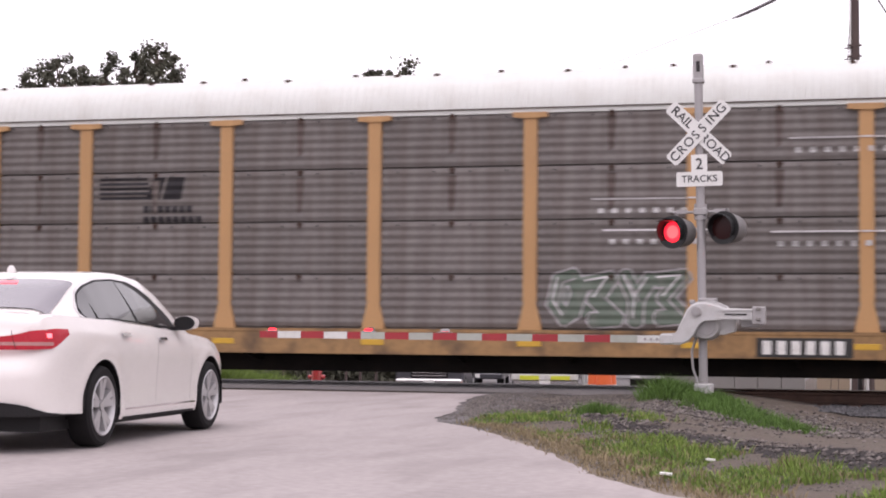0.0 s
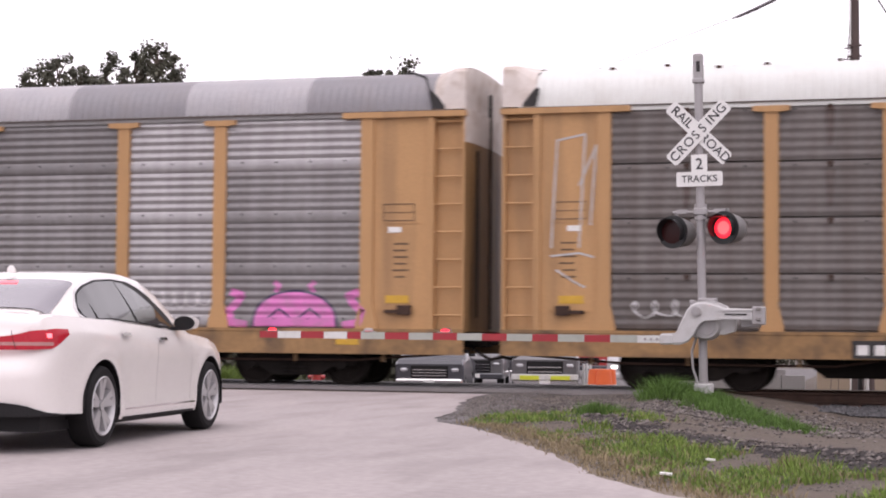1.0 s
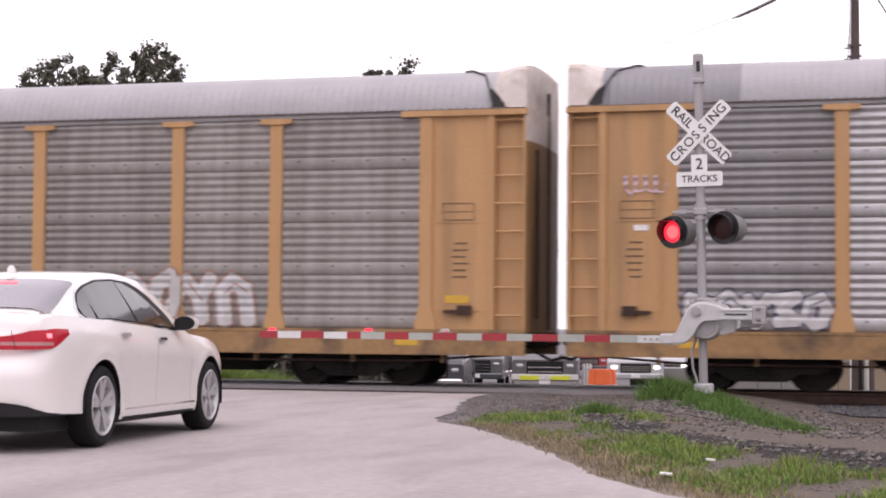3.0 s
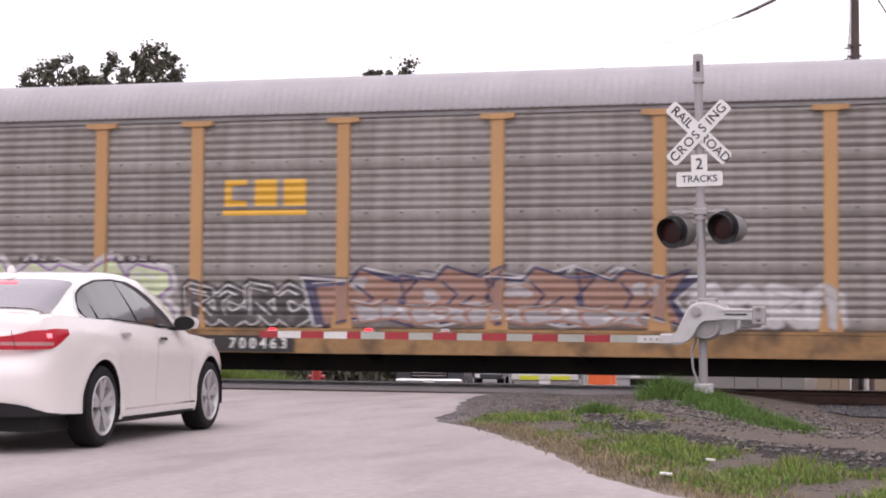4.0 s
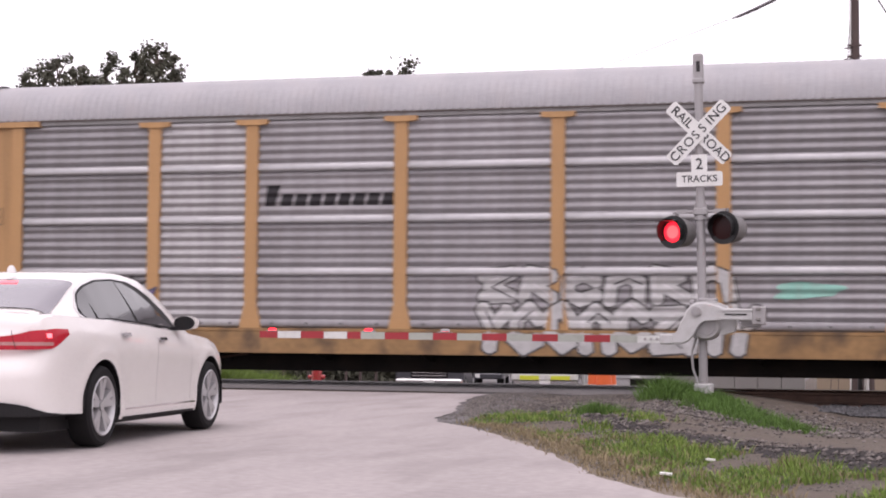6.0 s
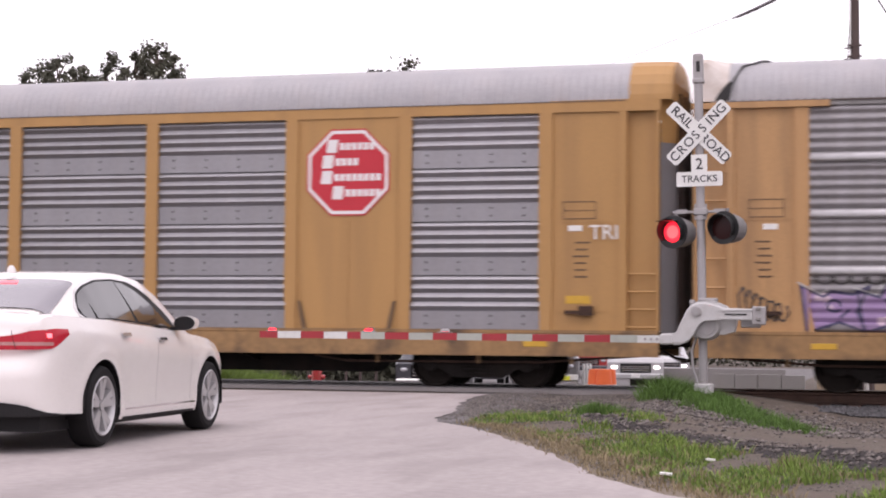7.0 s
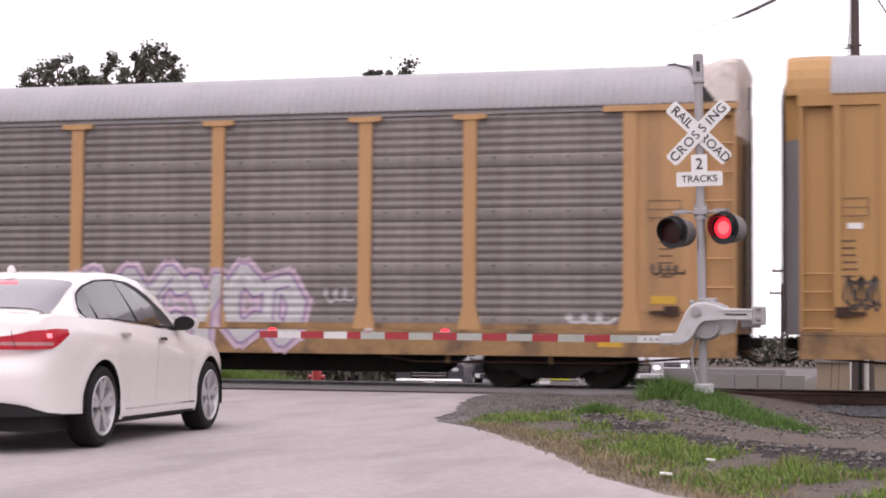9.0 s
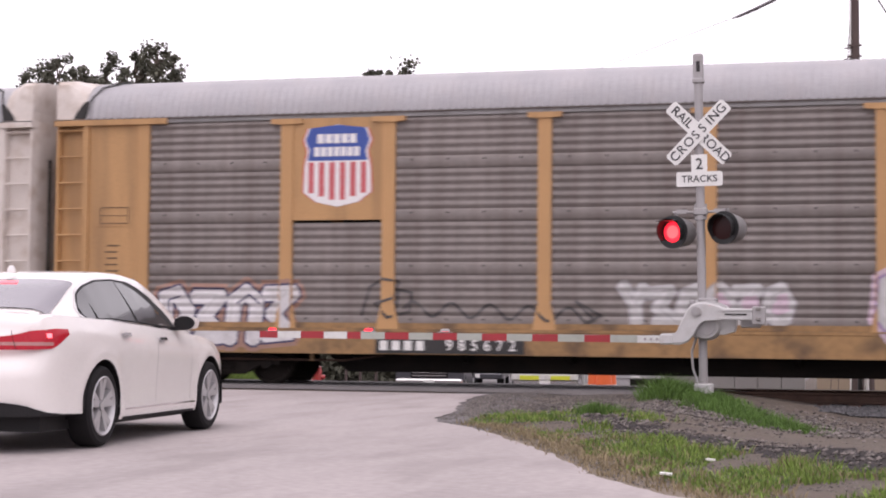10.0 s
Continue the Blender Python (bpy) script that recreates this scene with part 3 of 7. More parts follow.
        for i in range(count):
            k = rr.choice([j for j in range(len(kinds)) if j != last])
            last, lean, drop = k, rr.uniform(-0.12, 0.12), rr.uniform(-0.05, 0.05) * h
            for line in kinds[k]:
                strokes.append([(x0 + w * (i + 0.06 + 0.88 * u) + lean * (v - 0.5) * h, z0 + t * 0.45 + drop + (h - t * 0.9) * v * rr.uniform(0.94, 1.04)) for u, v in line])

        def fat(width):
            polys = [q for line in strokes for q in line_poly(line, width)]
            return polys + [[(x + width * 0.52 * math.cos(a), z + width * 0.52 * math.sin(a)) for a in (k * math.pi / 5 for k in range(10))] for line in strokes for x, z in line]

        if halo:
            self.fill(fat(t * 1.75), halo, "", "graffiti_halo", lower)
        self.fill(fat(t * 1.24), outline, "", "graffiti_outline", lower)
        self.fill(fat(t * 0.97), fill, label, "graffiti_fill", lower)
        self.line([[(x - t * 0.16, z + t * 0.18) for x, z in line[:3]] for line in strokes], t * 0.13, "spray_white" if fill != "spray_white" else "spray_pale", "", "graffiti_highlight", lower)
        self.line([[(x + t * 0.2, z - t * 0.15) for x, z in line[1:4]] for line in strokes[::2]], t * 0.12, outline, "", "graffiti_mark", lower)

    def scrawl(self, x0, x1, z0, z1, material, seed, loops=6, w=0.03):
        """Handwriting-like squiggle that spells nothing."""
        rr = random.Random(seed)
        n = loops * 8
        pts = []
        for i in range(n + 1):
            t = i / n
            a = t * loops * 2 * math.pi
            pts.append((x0 + (x1 - x0) * t + (x1 - x0) / loops * 0.35 * math.cos(a), (z0 + z1) / 2 + (z1 - z0) * 0.5 * math.sin(a) * rr.uniform(0.55, 1.0)))
        self.line([pts], w, material, "", "graffiti_scrawl")

    def bars(self, x0, x1, z0, z1, count, material, name="lettering_bar", lower=False, gap=0.3, label=""):
        w = (x1 - x0) / count
        self.fill([[(x0 + w * i, z0), (x0 + w * (i + 1 - gap), z0), (x0 + w * (i + 1 - gap), z1), (x0 + w * i, z1)] for i in range(count)], material, label, name, lower)


ROOF = [(0.015, 5.0), (0.02, 5.10), (0.06, 5.28), (0.15, 5.46), (0.32, 5.63), (0.6, 5.75), (1.0, 5.815), (1.5, 5.835)]
ROOF_FULL = ROOF + [(3.0 - y, z) for y, z in ROOF[-2::-1]]
BOXY = [(0.015, 5.0), (0.015, 5.2), (0.02, 5.5), (0.05, 5.68), (0.13, 5.755), (0.4, 5.80), (1.0, 5.83), (1.5, 5.84)]
BOXY_FULL = BOXY + [(3.0 - y, z) for y, z in BOXY[-2::-1]]
roof_cache, flat_cache = {}, {}


def roof_mesh(length, material, step=0.15):
    key = (round(length, 2), material.name)
    if key not in roof_cache:
        g, rings = Geo(), []
        n = round(length / step)
        for i in range(n):
            for fx, d in ((0.0, 0.0), (0.2, 0.03), (0.55, 0.03), (0.8, 0.0)):
                x = -(i + fx) * length / n
                rings.append([(x, y + (1.5 - y) / 1.5 * d * (1 if abs(y - 1.5) > 0.9 else 0.3), z + d * 0.35) for y, z in ROOF_FULL])
        rings.append([(-length, y, z) for y, z in ROOF_FULL])
        g.rings(rings, cap=False, closed=False)
        roof_cache[key] = g.mesh("roof_sheet", material, 50)
    return roof_cache[key]


def shared(key, make):
    if key not in flat_cache:
        flat_cache[key] = make()
    return flat_cache[key]


def post_mesh(material, flare):
    g = Geo()
    h = POST_W / 2
    if flare:
        g.prism([(-0.21, Z0 - 0.02), (0.21, Z0 - 0.02), (0.2, Z0 + 0.08), (h, Z0 + 0.5), (h, Z1), (-h, Z1), (-h, Z0 + 0.5), (-0.2, Z0 + 0.08)], "y", 0.0, 0.10)
    else:
        g.prism([(-h, Z0 - 0.02), (h, Z0 - 0.02), (h, Z1), (-h, Z1)], "y", 0.0, 0.10)
    g.box(-h - 0.02, -h + 0.015, -0.004, 0.1, Z0 + 0.5, Z1)
    g.box(h - 0.015, h + 0.02, -0.004, 0.1, Z0 + 0.5, Z1)
    return g.mesh("post", material)


def cap_mesh(material):
    g = Geo()
    g.prism([(-0.31, Z1 + 0.0), (-0.31, Z1 - 0.085), (-0.14, Z1 - 0.105), (0.14, Z1 - 0.105), (0.31, Z1 - 0.085), (0.31, Z1 + 0.0)], "y", -0.03, 0.08)
    return g.mesh("post_cap", material)


wheel_profile = [(0.0, 0.08), (0.10, 0.08), (0.12, 0.03), (0.36, 0.02), (0.38, 0.07), (0.42, 0.07), (0.425, -0.03), (0.455, -0.05), (0.455, -0.075), (0.38, -0.075), (0.36, -0.04), (0.12, -0.04), (0.1, -0.075)]


def wheelset_mesh():
    g = Geo()
    for s in (-1, 1):
        rings = []
        for k in range(24):
            a = 2 * math.pi * k / 24
            rings.append([(r * math.cos(a), s * (0.7525 + y), r * math.sin(a)) for r, y in wheel_profile])
        rings.append(rings[0])
        g.rings(rings, cap=False, closed=False)
    g.tube([(0, -0.85, 0), (0, 0.85, 0)], 0.08, 12)
    for k in range(6):    # spots on the plates
        a = k * 1.047
        g.box(0.24 * math.cos(a) - 0.03, 0.24 * math.cos(a) + 0.03, -0.80, -0.77, 0.24 * math.sin(a) - 0.03, 0.24 * math.sin(a) + 0.03)
    return g.mesh("wheelset", M["wheel_steel"], 35)


def bogie_mesh():
    g = Geo()
    for s in (-1, 1):
        y = s * 1.0
        side = [(-1.15, 0.50), (-1.15, 0.36), (-0.72, 0.34), (-0.45, 0.18), (0.45, 0.18), (0.72, 0.34), (1.15, 0.36), (1.15, 0.50), (0.8, 0.58), (0.45, 0.70), (-0.45, 0.70), (-0.8, 0.58)]
        g.prism(side, "y", y - 0.06, y + 0.06)
        for c in (-0.89, 0.89):
            g.tube([(c, y - 0.1, 0.42), (c, y + 0.1, 0.42)], 0.13, 12)
        for c in (-0.2, 0.0, 0.2):
            for k in range(4):
                g.tube([(c, y * 1.07, 0.24 + k * 0.07), (c, y * 1.07, 0.27 + k * 0.07)], 0.075, 10)
    g.box(-0.25, 0.25, -1.0, 1.0, 0.45, 0.62, bev=0.02)
    for c in (-0.5, 0.5):
        g.box(c - 0.05, c + 0.05, -0.9, 0.9, 0.3, 0.4)
    return g.mesh("bogie", M["black_steel"])


WHEELS = []


def autorack(x_end, spec):
    """One covered car carrier; x_end: its leading end at the start."""
    gold = spec["kind"] == "e"
    LENGTH = spec.get("length", CAR_LENGTH)
    tan = M["tan_e"] if gold else M["hood"] if spec.get("white_end") else M["tan"]
    car = thing("autorack_car", spec["label"], "railway car", "moving freight train", pose(x_end, FACE, 0))
    posts = POSTS_E if gold else POSTS
    style, pm = spec["style"], M[spec["panel"]]
    rr = random.Random(spec["seed"])
    # underframe
    sill = Geo()
    sill.prism([(-0.02, 0.585), (0.10, 0.585), (0.10, 0.62), (0.0, 0.64), (0.0, 0.98), (0.10, 1.0), (0.10, 1.045), (-0.03, 1.045), (-0.03, 0.99), (-0.02, 0.98)], "x", -0.02, -LENGTH + 0.02)
    part("side_sill", sill, M["tan_sill"], car, "tan steel side sill stained with grime")
    far_sill = Geo().box(-LENGTH + 0.02, -0.02, 2.9, 3.0, 0.585, 1.045)
    part("side_sill", far_sill, M["tan_sill"], car)
    deck = Geo().box(-LENGTH + 0.05, -0.05, 0.1, 2.9, 0.93, 1.03)
    part("deck", deck, M["black_steel"], car)
    cs = Geo()
    cs.prism([(-0.6, 0.80), (-5.0, 0.72), (-5.6, 0.24), (-LENGTH + 5.6, 0.24), (-LENGTH + 5.0, 0.72), (-LENGTH + 0.6, 0.80), (-LENGTH + 0.6, 0.93), (-0.6, 0.93)], "y", 1.15, 1.85)
    part("centre_sill", cs, M["black_steel"], car, "black fish-belly centre sill")
    for k in range(11):
        part("cross_bearer", shared("bearer", lambda: Geo().prism([(0.12, 0.6), (1.15, 0.42), (1.85, 0.42), (2.88, 0.6), (2.88, 0.92), (0.12, 0.92)], "x", -0.02, 0.02).mesh("cross_bearer", M["black_steel"])),
             None, car, "", pose(-3.9 - k * (LENGTH - 7.8) / 10, 0, 0))
    pipe = Geo()
    pipe.tube([(-0.4, 0.35, 0.60), (-2.2, 0.3, 0.47), (-5.8, 0.3, 0.46), (-6.5, 0.5, 0.56)], 0.022, 8)
    part("brake_pipe", pipe, M["brown_steel"], car)
    pipe = Geo()
    pipe.tube([(-LENGTH + 0.4, 0.35, 0.60), (-LENGTH + 2.2, 0.3, 0.47), (-LENGTH + 5.8, 0.3, 0.46), (-LENGTH + 6.5, 0.5, 0.56)], 0.022, 8)
    part("brake_pipe", pipe, M["brown_steel"], car)
    for x in (-1.6, -3.3, -5.2, -LENGTH + 1.6, -LENGTH + 3.3, -LENGTH + 5.2):
        part("pipe_hanger", shared("hanger", lambda: Geo().box(-0.03, 0.03, 0.25, 0.31, 0.44, 0.66).mesh("pipe_hanger", M["tan_sill"])), None, car, "", pose(x, 0, 0))
    draft = shared("draft", lambda: Geo().box(-0.6, 0.12, 1.3, 1.7, 0.72, 0.98, bev=0.02).box(0.12, 0.30, 1.36, 1.64, 0.76, 0.94, bev=0.03)
                   .tube([(-0.2, 1.0, 0.78), (0.1, 0.8, 0.60), (0.3, 0.75, 0.5), (0.5, 0.9, 0.55)], 0.03, 8).box(-0.5, -0.02, 0.12, 0.5, 0.62, 0.68).mesh("coupler", M["black_steel"]))
    part("coupler", draft, None, car, "black knuckle coupler with hose")
    part("coupler", draft, None, car, "", pose(-LENGTH, 3.0, 0, 0, 0, 180))
    for c in (3.35, LENGTH - 3.35):
        bogie = part("bogie", shared("bogie", bogie_mesh), None, car, "black two-axle bogie", pose(-c, 1.5, 0))
        for w in (-0.89, 0.89):
            WHEELS.append(part("wheelset", shared("wheelset", wheelset_mesh), None, bogie, "brown steel wheelset", pose(w, 0, 0.425)))
    # far side and inside
    far = Geo()
    r = row_profile(style)
    outline = [(Z0 + k * ROW + z, y) for k in range(4) for z, y in r]
    far.rings([[(x, 3.0 - y, z) for z, y in outline] for x in (-0.05, -LENGTH + 0.05)], cap=False, closed=False)
    part("far_side", far, pm, car)
    for p in posts:
        part("post", shared(("post", tan.name, True), lambda: post_mesh(tan, True)), None, car, "", pose(-p, 3.0, 0, 0, 0, 180))
    # near side
    for i, p in enumerate(posts):
        flared = not gold
        part("post", shared(("post", tan.name, flared), lambda: post_mesh(tan, flared)), None, car, "", pose(-p, 0, 0))
        if not gold and i not in (0, len(posts) - 1):
            part("post_cap", shared(("cap", tan.name), lambda: cap_mesh(tan)), None, car, "", pose(-p, 0, 0))
    for i in range(len(posts) - 1):
        w = posts[i + 1] - posts[i] - POST_W
        x = -posts[i] - POST_W / 2
        if i in spec.get("plates", ()):
            plate = Geo().box(x - w, x, 0.03, 0.10, Z0, Z1)
            for dx in (0.06, w / 2, w - 0.06):
                plate.box(x - dx - 0.02, x - dx + 0.02, 0.02, 0.03, Z0 + 0.05, Z1 - 0.1)
            part("logo_plate", plate, tan, car, "plain tan steel plate panel")
            for s in (-1, 1):
                brace = Geo().prism([(x - w / 2 + s * (w / 2 - 0.05), Z0 + 0.5), (x - w / 2 + s * (w / 2 - 0.1), Z0 + 0.5), (x - w / 2 + s * (w / 2 - 0.22), Z0), (x - w / 2 + s * (w / 2 - 0.14), Z0)], "y", -0.02, 0.02)
                part("brace", brace, M["stencil"], car)
            continue
        top = 4
        if i in spec.get("half_plates", ()):
            top = 2
            plate = Geo().box(x - w, x, 0.02, 0.10, Z0 + 2.05 * ROW, Z1)
            part("logo_plate", plate, tan, car, "plain tan steel plate panel")
        for k in range(top):
            if (spec["kind"] in "bd" and i in (1, 7)) or (spec["kind"] == "b" and k == 3 and i in (0, 6)):
                me = shared((style, round(w, 2), "bright"), lambda: panel_mesh(style, w, M["panel_bright"]))
            else:
                me = shared((style, round(w, 2), pm.name), lambda: panel_mesh(style, w, pm))
            part("panel", me, None, car, "", pose(x, 0, Z0 + k * ROW))
        if spec["kind"] == "d":
            for k in (1, 2, 3):
                part("ledge", shared(("ledge", round(w, 2)), lambda: Geo().rings([[(x, 0.06 + (y - 0.06) * k, 0.065 + (z - 0.065) * k) for y, z in ((-0.004, 0.01), (-0.014, 0.03), (-0.008, 0.085), (0.012, 0.125), (0.06, 0.15), (0.06, -0.01))] for x, k in ((-0.02, 0.55), (-0.06, 1), (-w + 0.06, 1), (-w + 0.02, 0.55))]).mesh("ledge", M["ledge"], 50)), None, car, "", pose(x, 0, Z0 + k * ROW))
        if spec["kind"] == "f":
            part("kick_plate", shared(("kick", round(w, 2)), lambda: Geo().box(-w, 0, 0.005, 0.05, 0, 0.10).mesh("kick_plate", M["tan_sill"])), None, car, "", pose(x, 0, Z0))
    # top chord
    chord_paint = {"e": tan}.get(spec["kind"], M[spec.get("chord", "chord")])
    for y0, y1 in ((0.032, 0.13), (2.87, 2.97)):
        part("top_chord", Geo().box(-LENGTH + 0.3, -0.3, y0, y1, Z1 - 0.005, 5.03), chord_paint, car)
    part("eave_seam", Geo().box(-LENGTH + 0.6, -0.6, 0.004, 0.03, 4.982, 5.002) if not gold else Geo().box(-LENGTH + 0.6, -0.6, -0.002, 0.01, 5.07, 5.085), M["stain"], car)
    if gold:
        part("chord_strip", Geo().box(-LENGTH + 0.3, -0.3, 0.005, 0.03, Z1 - 0.02, 5.075), chord_paint, car)
    # ends: plate, ladder, beam, end wall, hood
    for end in (0, 1):
        def put(name, g, material, label="", parent=car, end=end):
            if end:
                g.v = [(-LENGTH - x, y, z) for x, y, z in g.v]
            return part(name, g, material, parent, label)

        first = (LENGTH - posts[-1] if end else posts[0]) - POST_W / 2
        door = Geo()
        door.box(-first, -0.70, 0.045, 0.11, Z0 - 0.02, Z1)
        for z in (Z0 + 1.9, Z0 + 0.32):
            door.box(-first + 0.1, -0.85, 0.035, 0.05, z, z + 0.012)
        put("end_plate", door, tan, "tan steel end side plate")
        put("end_post", Geo().box(-0.72, -0.60, -0.01, 0.12, Z0 - 0.02, Z1 + 0.06), tan)
        put("ladder_back", Geo().box(-0.60, -0.03, 0.16, 0.20, Z0 - 0.02, Z1 + 0.02), tan)
        lad = Geo().box(-0.08, -0.03, 0.02, 0.17, Z0 - 0.02, Z1 + 0.05).box(-0.62, -0.58, 0.02, 0.17, Z0 - 0.02, Z1)
        ladder = put("ladder", lad, tan, "tan side ladder")
        for k in range(8 if not gold else 4):
            z = Z0 + 0.02 + (k + (0.45 if not gold else 0.1)) * 0.50 * (1.0 if not gold else 0.62)
            put("rung", Geo().tube([(-0.06, 0.05, z), (-0.60, 0.05, z)], 0.02, 6).tube([(-0.575, 0.05, z), (-0.575, 0.16, z)], 0.014, 6).tube([(-0.085, 0.05, z), (-0.085, 0.16, z)], 0.014, 6), tan, "", ladder)
        if not gold:
            put("beam", Geo().box(-2.33, 0.0, -0.04, 0.12, Z1 - 0.03, Z1 + 0.075), tan, "tan header beam")
        lower_m = M["hood"] if spec.get("white_end") else tan
        wall = Geo()
        if gold:
            prof = [(0.2, -0.02), (0.5, 0.22), (1.5, 0.34), (2.5, 0.22), (2.8, -0.02)]
            wall.rings([[(x, y, z) for y, x in prof] for z in (Z0 - 0.05, 4.35)], cap=True, closed=False)
            put("end_door", wall, M["roof_grey"], "dull grey folding end door")
            wall2 = Geo().rings([[(x, y, z) for y, x in prof] for z in (4.35, 5.4)], cap=True, closed=False)
            put("end_header", wall2, tan)
            seams = Geo()
            for y, x in ((0.7, 0.27), (1.1, 0.31), (1.5, 0.345)):
                seams.box(x - 0.01, x + 0.02, y - 0.02, y + 0.02, Z0, 5.25)
            put("door_rib", seams, M["brown_steel"])
            cap_g = Geo()
            cap_rings = []
            for x, s in ((-0.55, 1.0), (-0.1, 1.0), (0.08, 0.985), (0.2, 0.95)):
                cap_rings.append([(x, 1.5 + (y - 1.5) * s, 5.0 + (z + 0.085 - 5.0) * (0.6 + 0.4 * s if x > 0 else 1)) for y, z in ROOF_FULL])
            cap_g.rings(cap_rings, cap=False, closed=False).add(cap_rings[-1], [tuple(range(len(ROOF_FULL)))])
            put("end_fill", Geo().box(-first - 0.05, 0.0, 0.012, 0.12, Z1 - 0.02, 5.10), tan)
            put("roof_cap", cap_g, tan, "gold roof end cap")
        else:
            prof = [(0.03, -0.03), (0.22, 0.02), (0.7, 0.07), (1.5, 0.09), (2.3, 0.07), (2.78, 0.02), (2.97, -0.03)]
            wall.rings([[(x, y, z) for y, x in prof] for z in (Z0 - 0.05, 4.42)], cap=True, closed=False)
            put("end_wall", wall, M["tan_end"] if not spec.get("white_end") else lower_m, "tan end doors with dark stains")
            wall2 = Geo().rings([[(x, y, 4.42) for y, x in prof], [(x, y, 5.02) for y, x in prof]], cap=False, closed=False)
            face_pts = [(0.05 if 0.3 < y < 2.7 else -0.02, y, z) for y, z in BOXY_FULL]
            wall2.add(face_pts, [tuple(range(len(face_pts)))])
            put("end_header", wall2, M["hood"], "off-white painted upper end")
            hood_g = Geo()
            hood_g.rings([[(x, y * (1 - k) + y2 * k, z * (1 - k) + z2 * k + 0.012) for (y, z), (y2, z2) in zip(ROOF_FULL, BOXY_FULL)] for x, k in ((-0.62, 0.0), (-0.42, 0.55), (-0.25, 1.0), (-0.02, 1.0))], cap=False, closed=False)
            put("roof_hood", hood_g, M["hood"], "off-white roof end hood")
            put("hood_gap", Geo().prism([(-0.64, 5.02), (-0.40, 5.02), (-0.42, 5.09), (-0.56, 5.27), (-0.66, 5.36), (-0.70, 5.32)], "y", -0.006, 0.03), M["hole"], "torn dark edge of the roof sheet")
            edge = Geo().tube([(-0.68, 0.03, 5.30), (-0.74, 0.12, 5.45), (-0.84, 0.31, 5.65), (-1.15, 0.6, 5.78), (-1.3, 0.62, 5.77)], 0.02, 6)
            if spec["kind"] != "a":
                put("roof_edge", edge, M["black_paint"])
        # end diaphragm edge and door rod
        put("door_rod", Geo().box(0.06, 0.11, 1.46, 1.54, Z0, 5.45).box(0.05, 0.09, 0.55, 0.6, Z0 + 0.2, 4.3), M["black_steel"])
        # stencils, notices
        st = Geo()
        for k in range(6):
            st.box(-first + 0.38 + rr.uniform(0, 0.05), -first + 0.70 - rr.uniform(0, 0.08), 0.038, 0.044, Z0 + 0.92 + k * 0.12, Z0 + 0.95 + k * 0.12)
        put("stencil_bars", st, M["stencil"], "rows of small dark stencilled lettering")["kind"] = "stuff"
        box_line = Geo()
        bx0, bx1, bz0, bz1 = -first + 0.2, -first + 0.78, Z0 + 1.95, Z0 + 2.25
        for a0, a1, c0, c1 in ((bx0, bx1, bz0, bz0 + 0.015), (bx0, bx1, bz1, bz1 + 0.015), (bx0, bx0 + 0.015, bz0, bz1), (bx1, bx1 + 0.015, bz0, bz1), (bx0, bx1, bz0 + 0.15, bz0 + 0.16)):
            box_line.box(a0, a1, 0.037, 0.044, c0, c1)
        put("stencil_frame", box_line, M["stencil"])
        if rr.random() < 0.7:
            put("notice", Geo().box(-first + 0.30, -first + 0.55, 0.036, 0.044, Z0 + 1.74, Z0 + 1.84), M["white_paint"], "small white notice plate")
        if rr.random() < 0.55:
            put("notice", Geo().box(-first + 0.26, -first + 0.70, 0.034, 0.044, Z0 + 0.46, Z0 + 0.60), M["yellow"], "yellow notice plate")
        jack = Geo().box(-first + 0.5, -first + 0.75, -0.06, 0.04, Z0 + 0.25, Z0 + 0.42).box(-first + 0.25, -first + 0.6, -0.04, 0.04, Z0 + 0.28, Z0 + 0.34)
        put("brake_gear", jack, M["brown_steel"])
    # roof sheets
    x0, x1 = (0.62, LENGTH - 0.62) if not gold else (0.55, LENGTH - 0.55)
    n = 11
    L = (x1 - x0) / n
    for k in range(n):
        rm = spec["roof"][k % len(spec["roof"])]
        part("roof_sheet", roof_mesh(L, M[rm]), None, car, "", pose(-x0 - k * L, 0, 0.07 if gold else -0.015 if spec["kind"] == "a" else 0))
    if spec["kind"] == "a":
        for k in range(26):
            x, y = -1.2 - k * 1.0 + rr.uniform(-0.3, 0.3), rr.choice((0.4, 0.5, 0.6))
            part("roof_bracket", shared("bracket", lambda: Geo().box(-0.05, 0.05, 0, 0.05, -0.03, 0.02).mesh("roof_bracket", M["brown_steel"])), None, car, "", pose(x, y, interp(y, ROOF) + 0.02))
    # reflectors on the sill
    for p in (posts[2:8] if spec["kind"] == "a" else (2.2, 25.7)):
        part("reflector", shared("reflector", lambda: Geo().box(-0.22, 0.22, -0.026, 0.0, -0.055, 0.055, bev=0.01).mesh("reflector", M["yellow"])), None, car, "", pose(-p, 0, 0.80))
    side = Side(car, style, posts)
    spec["art"](side, car)
    return car


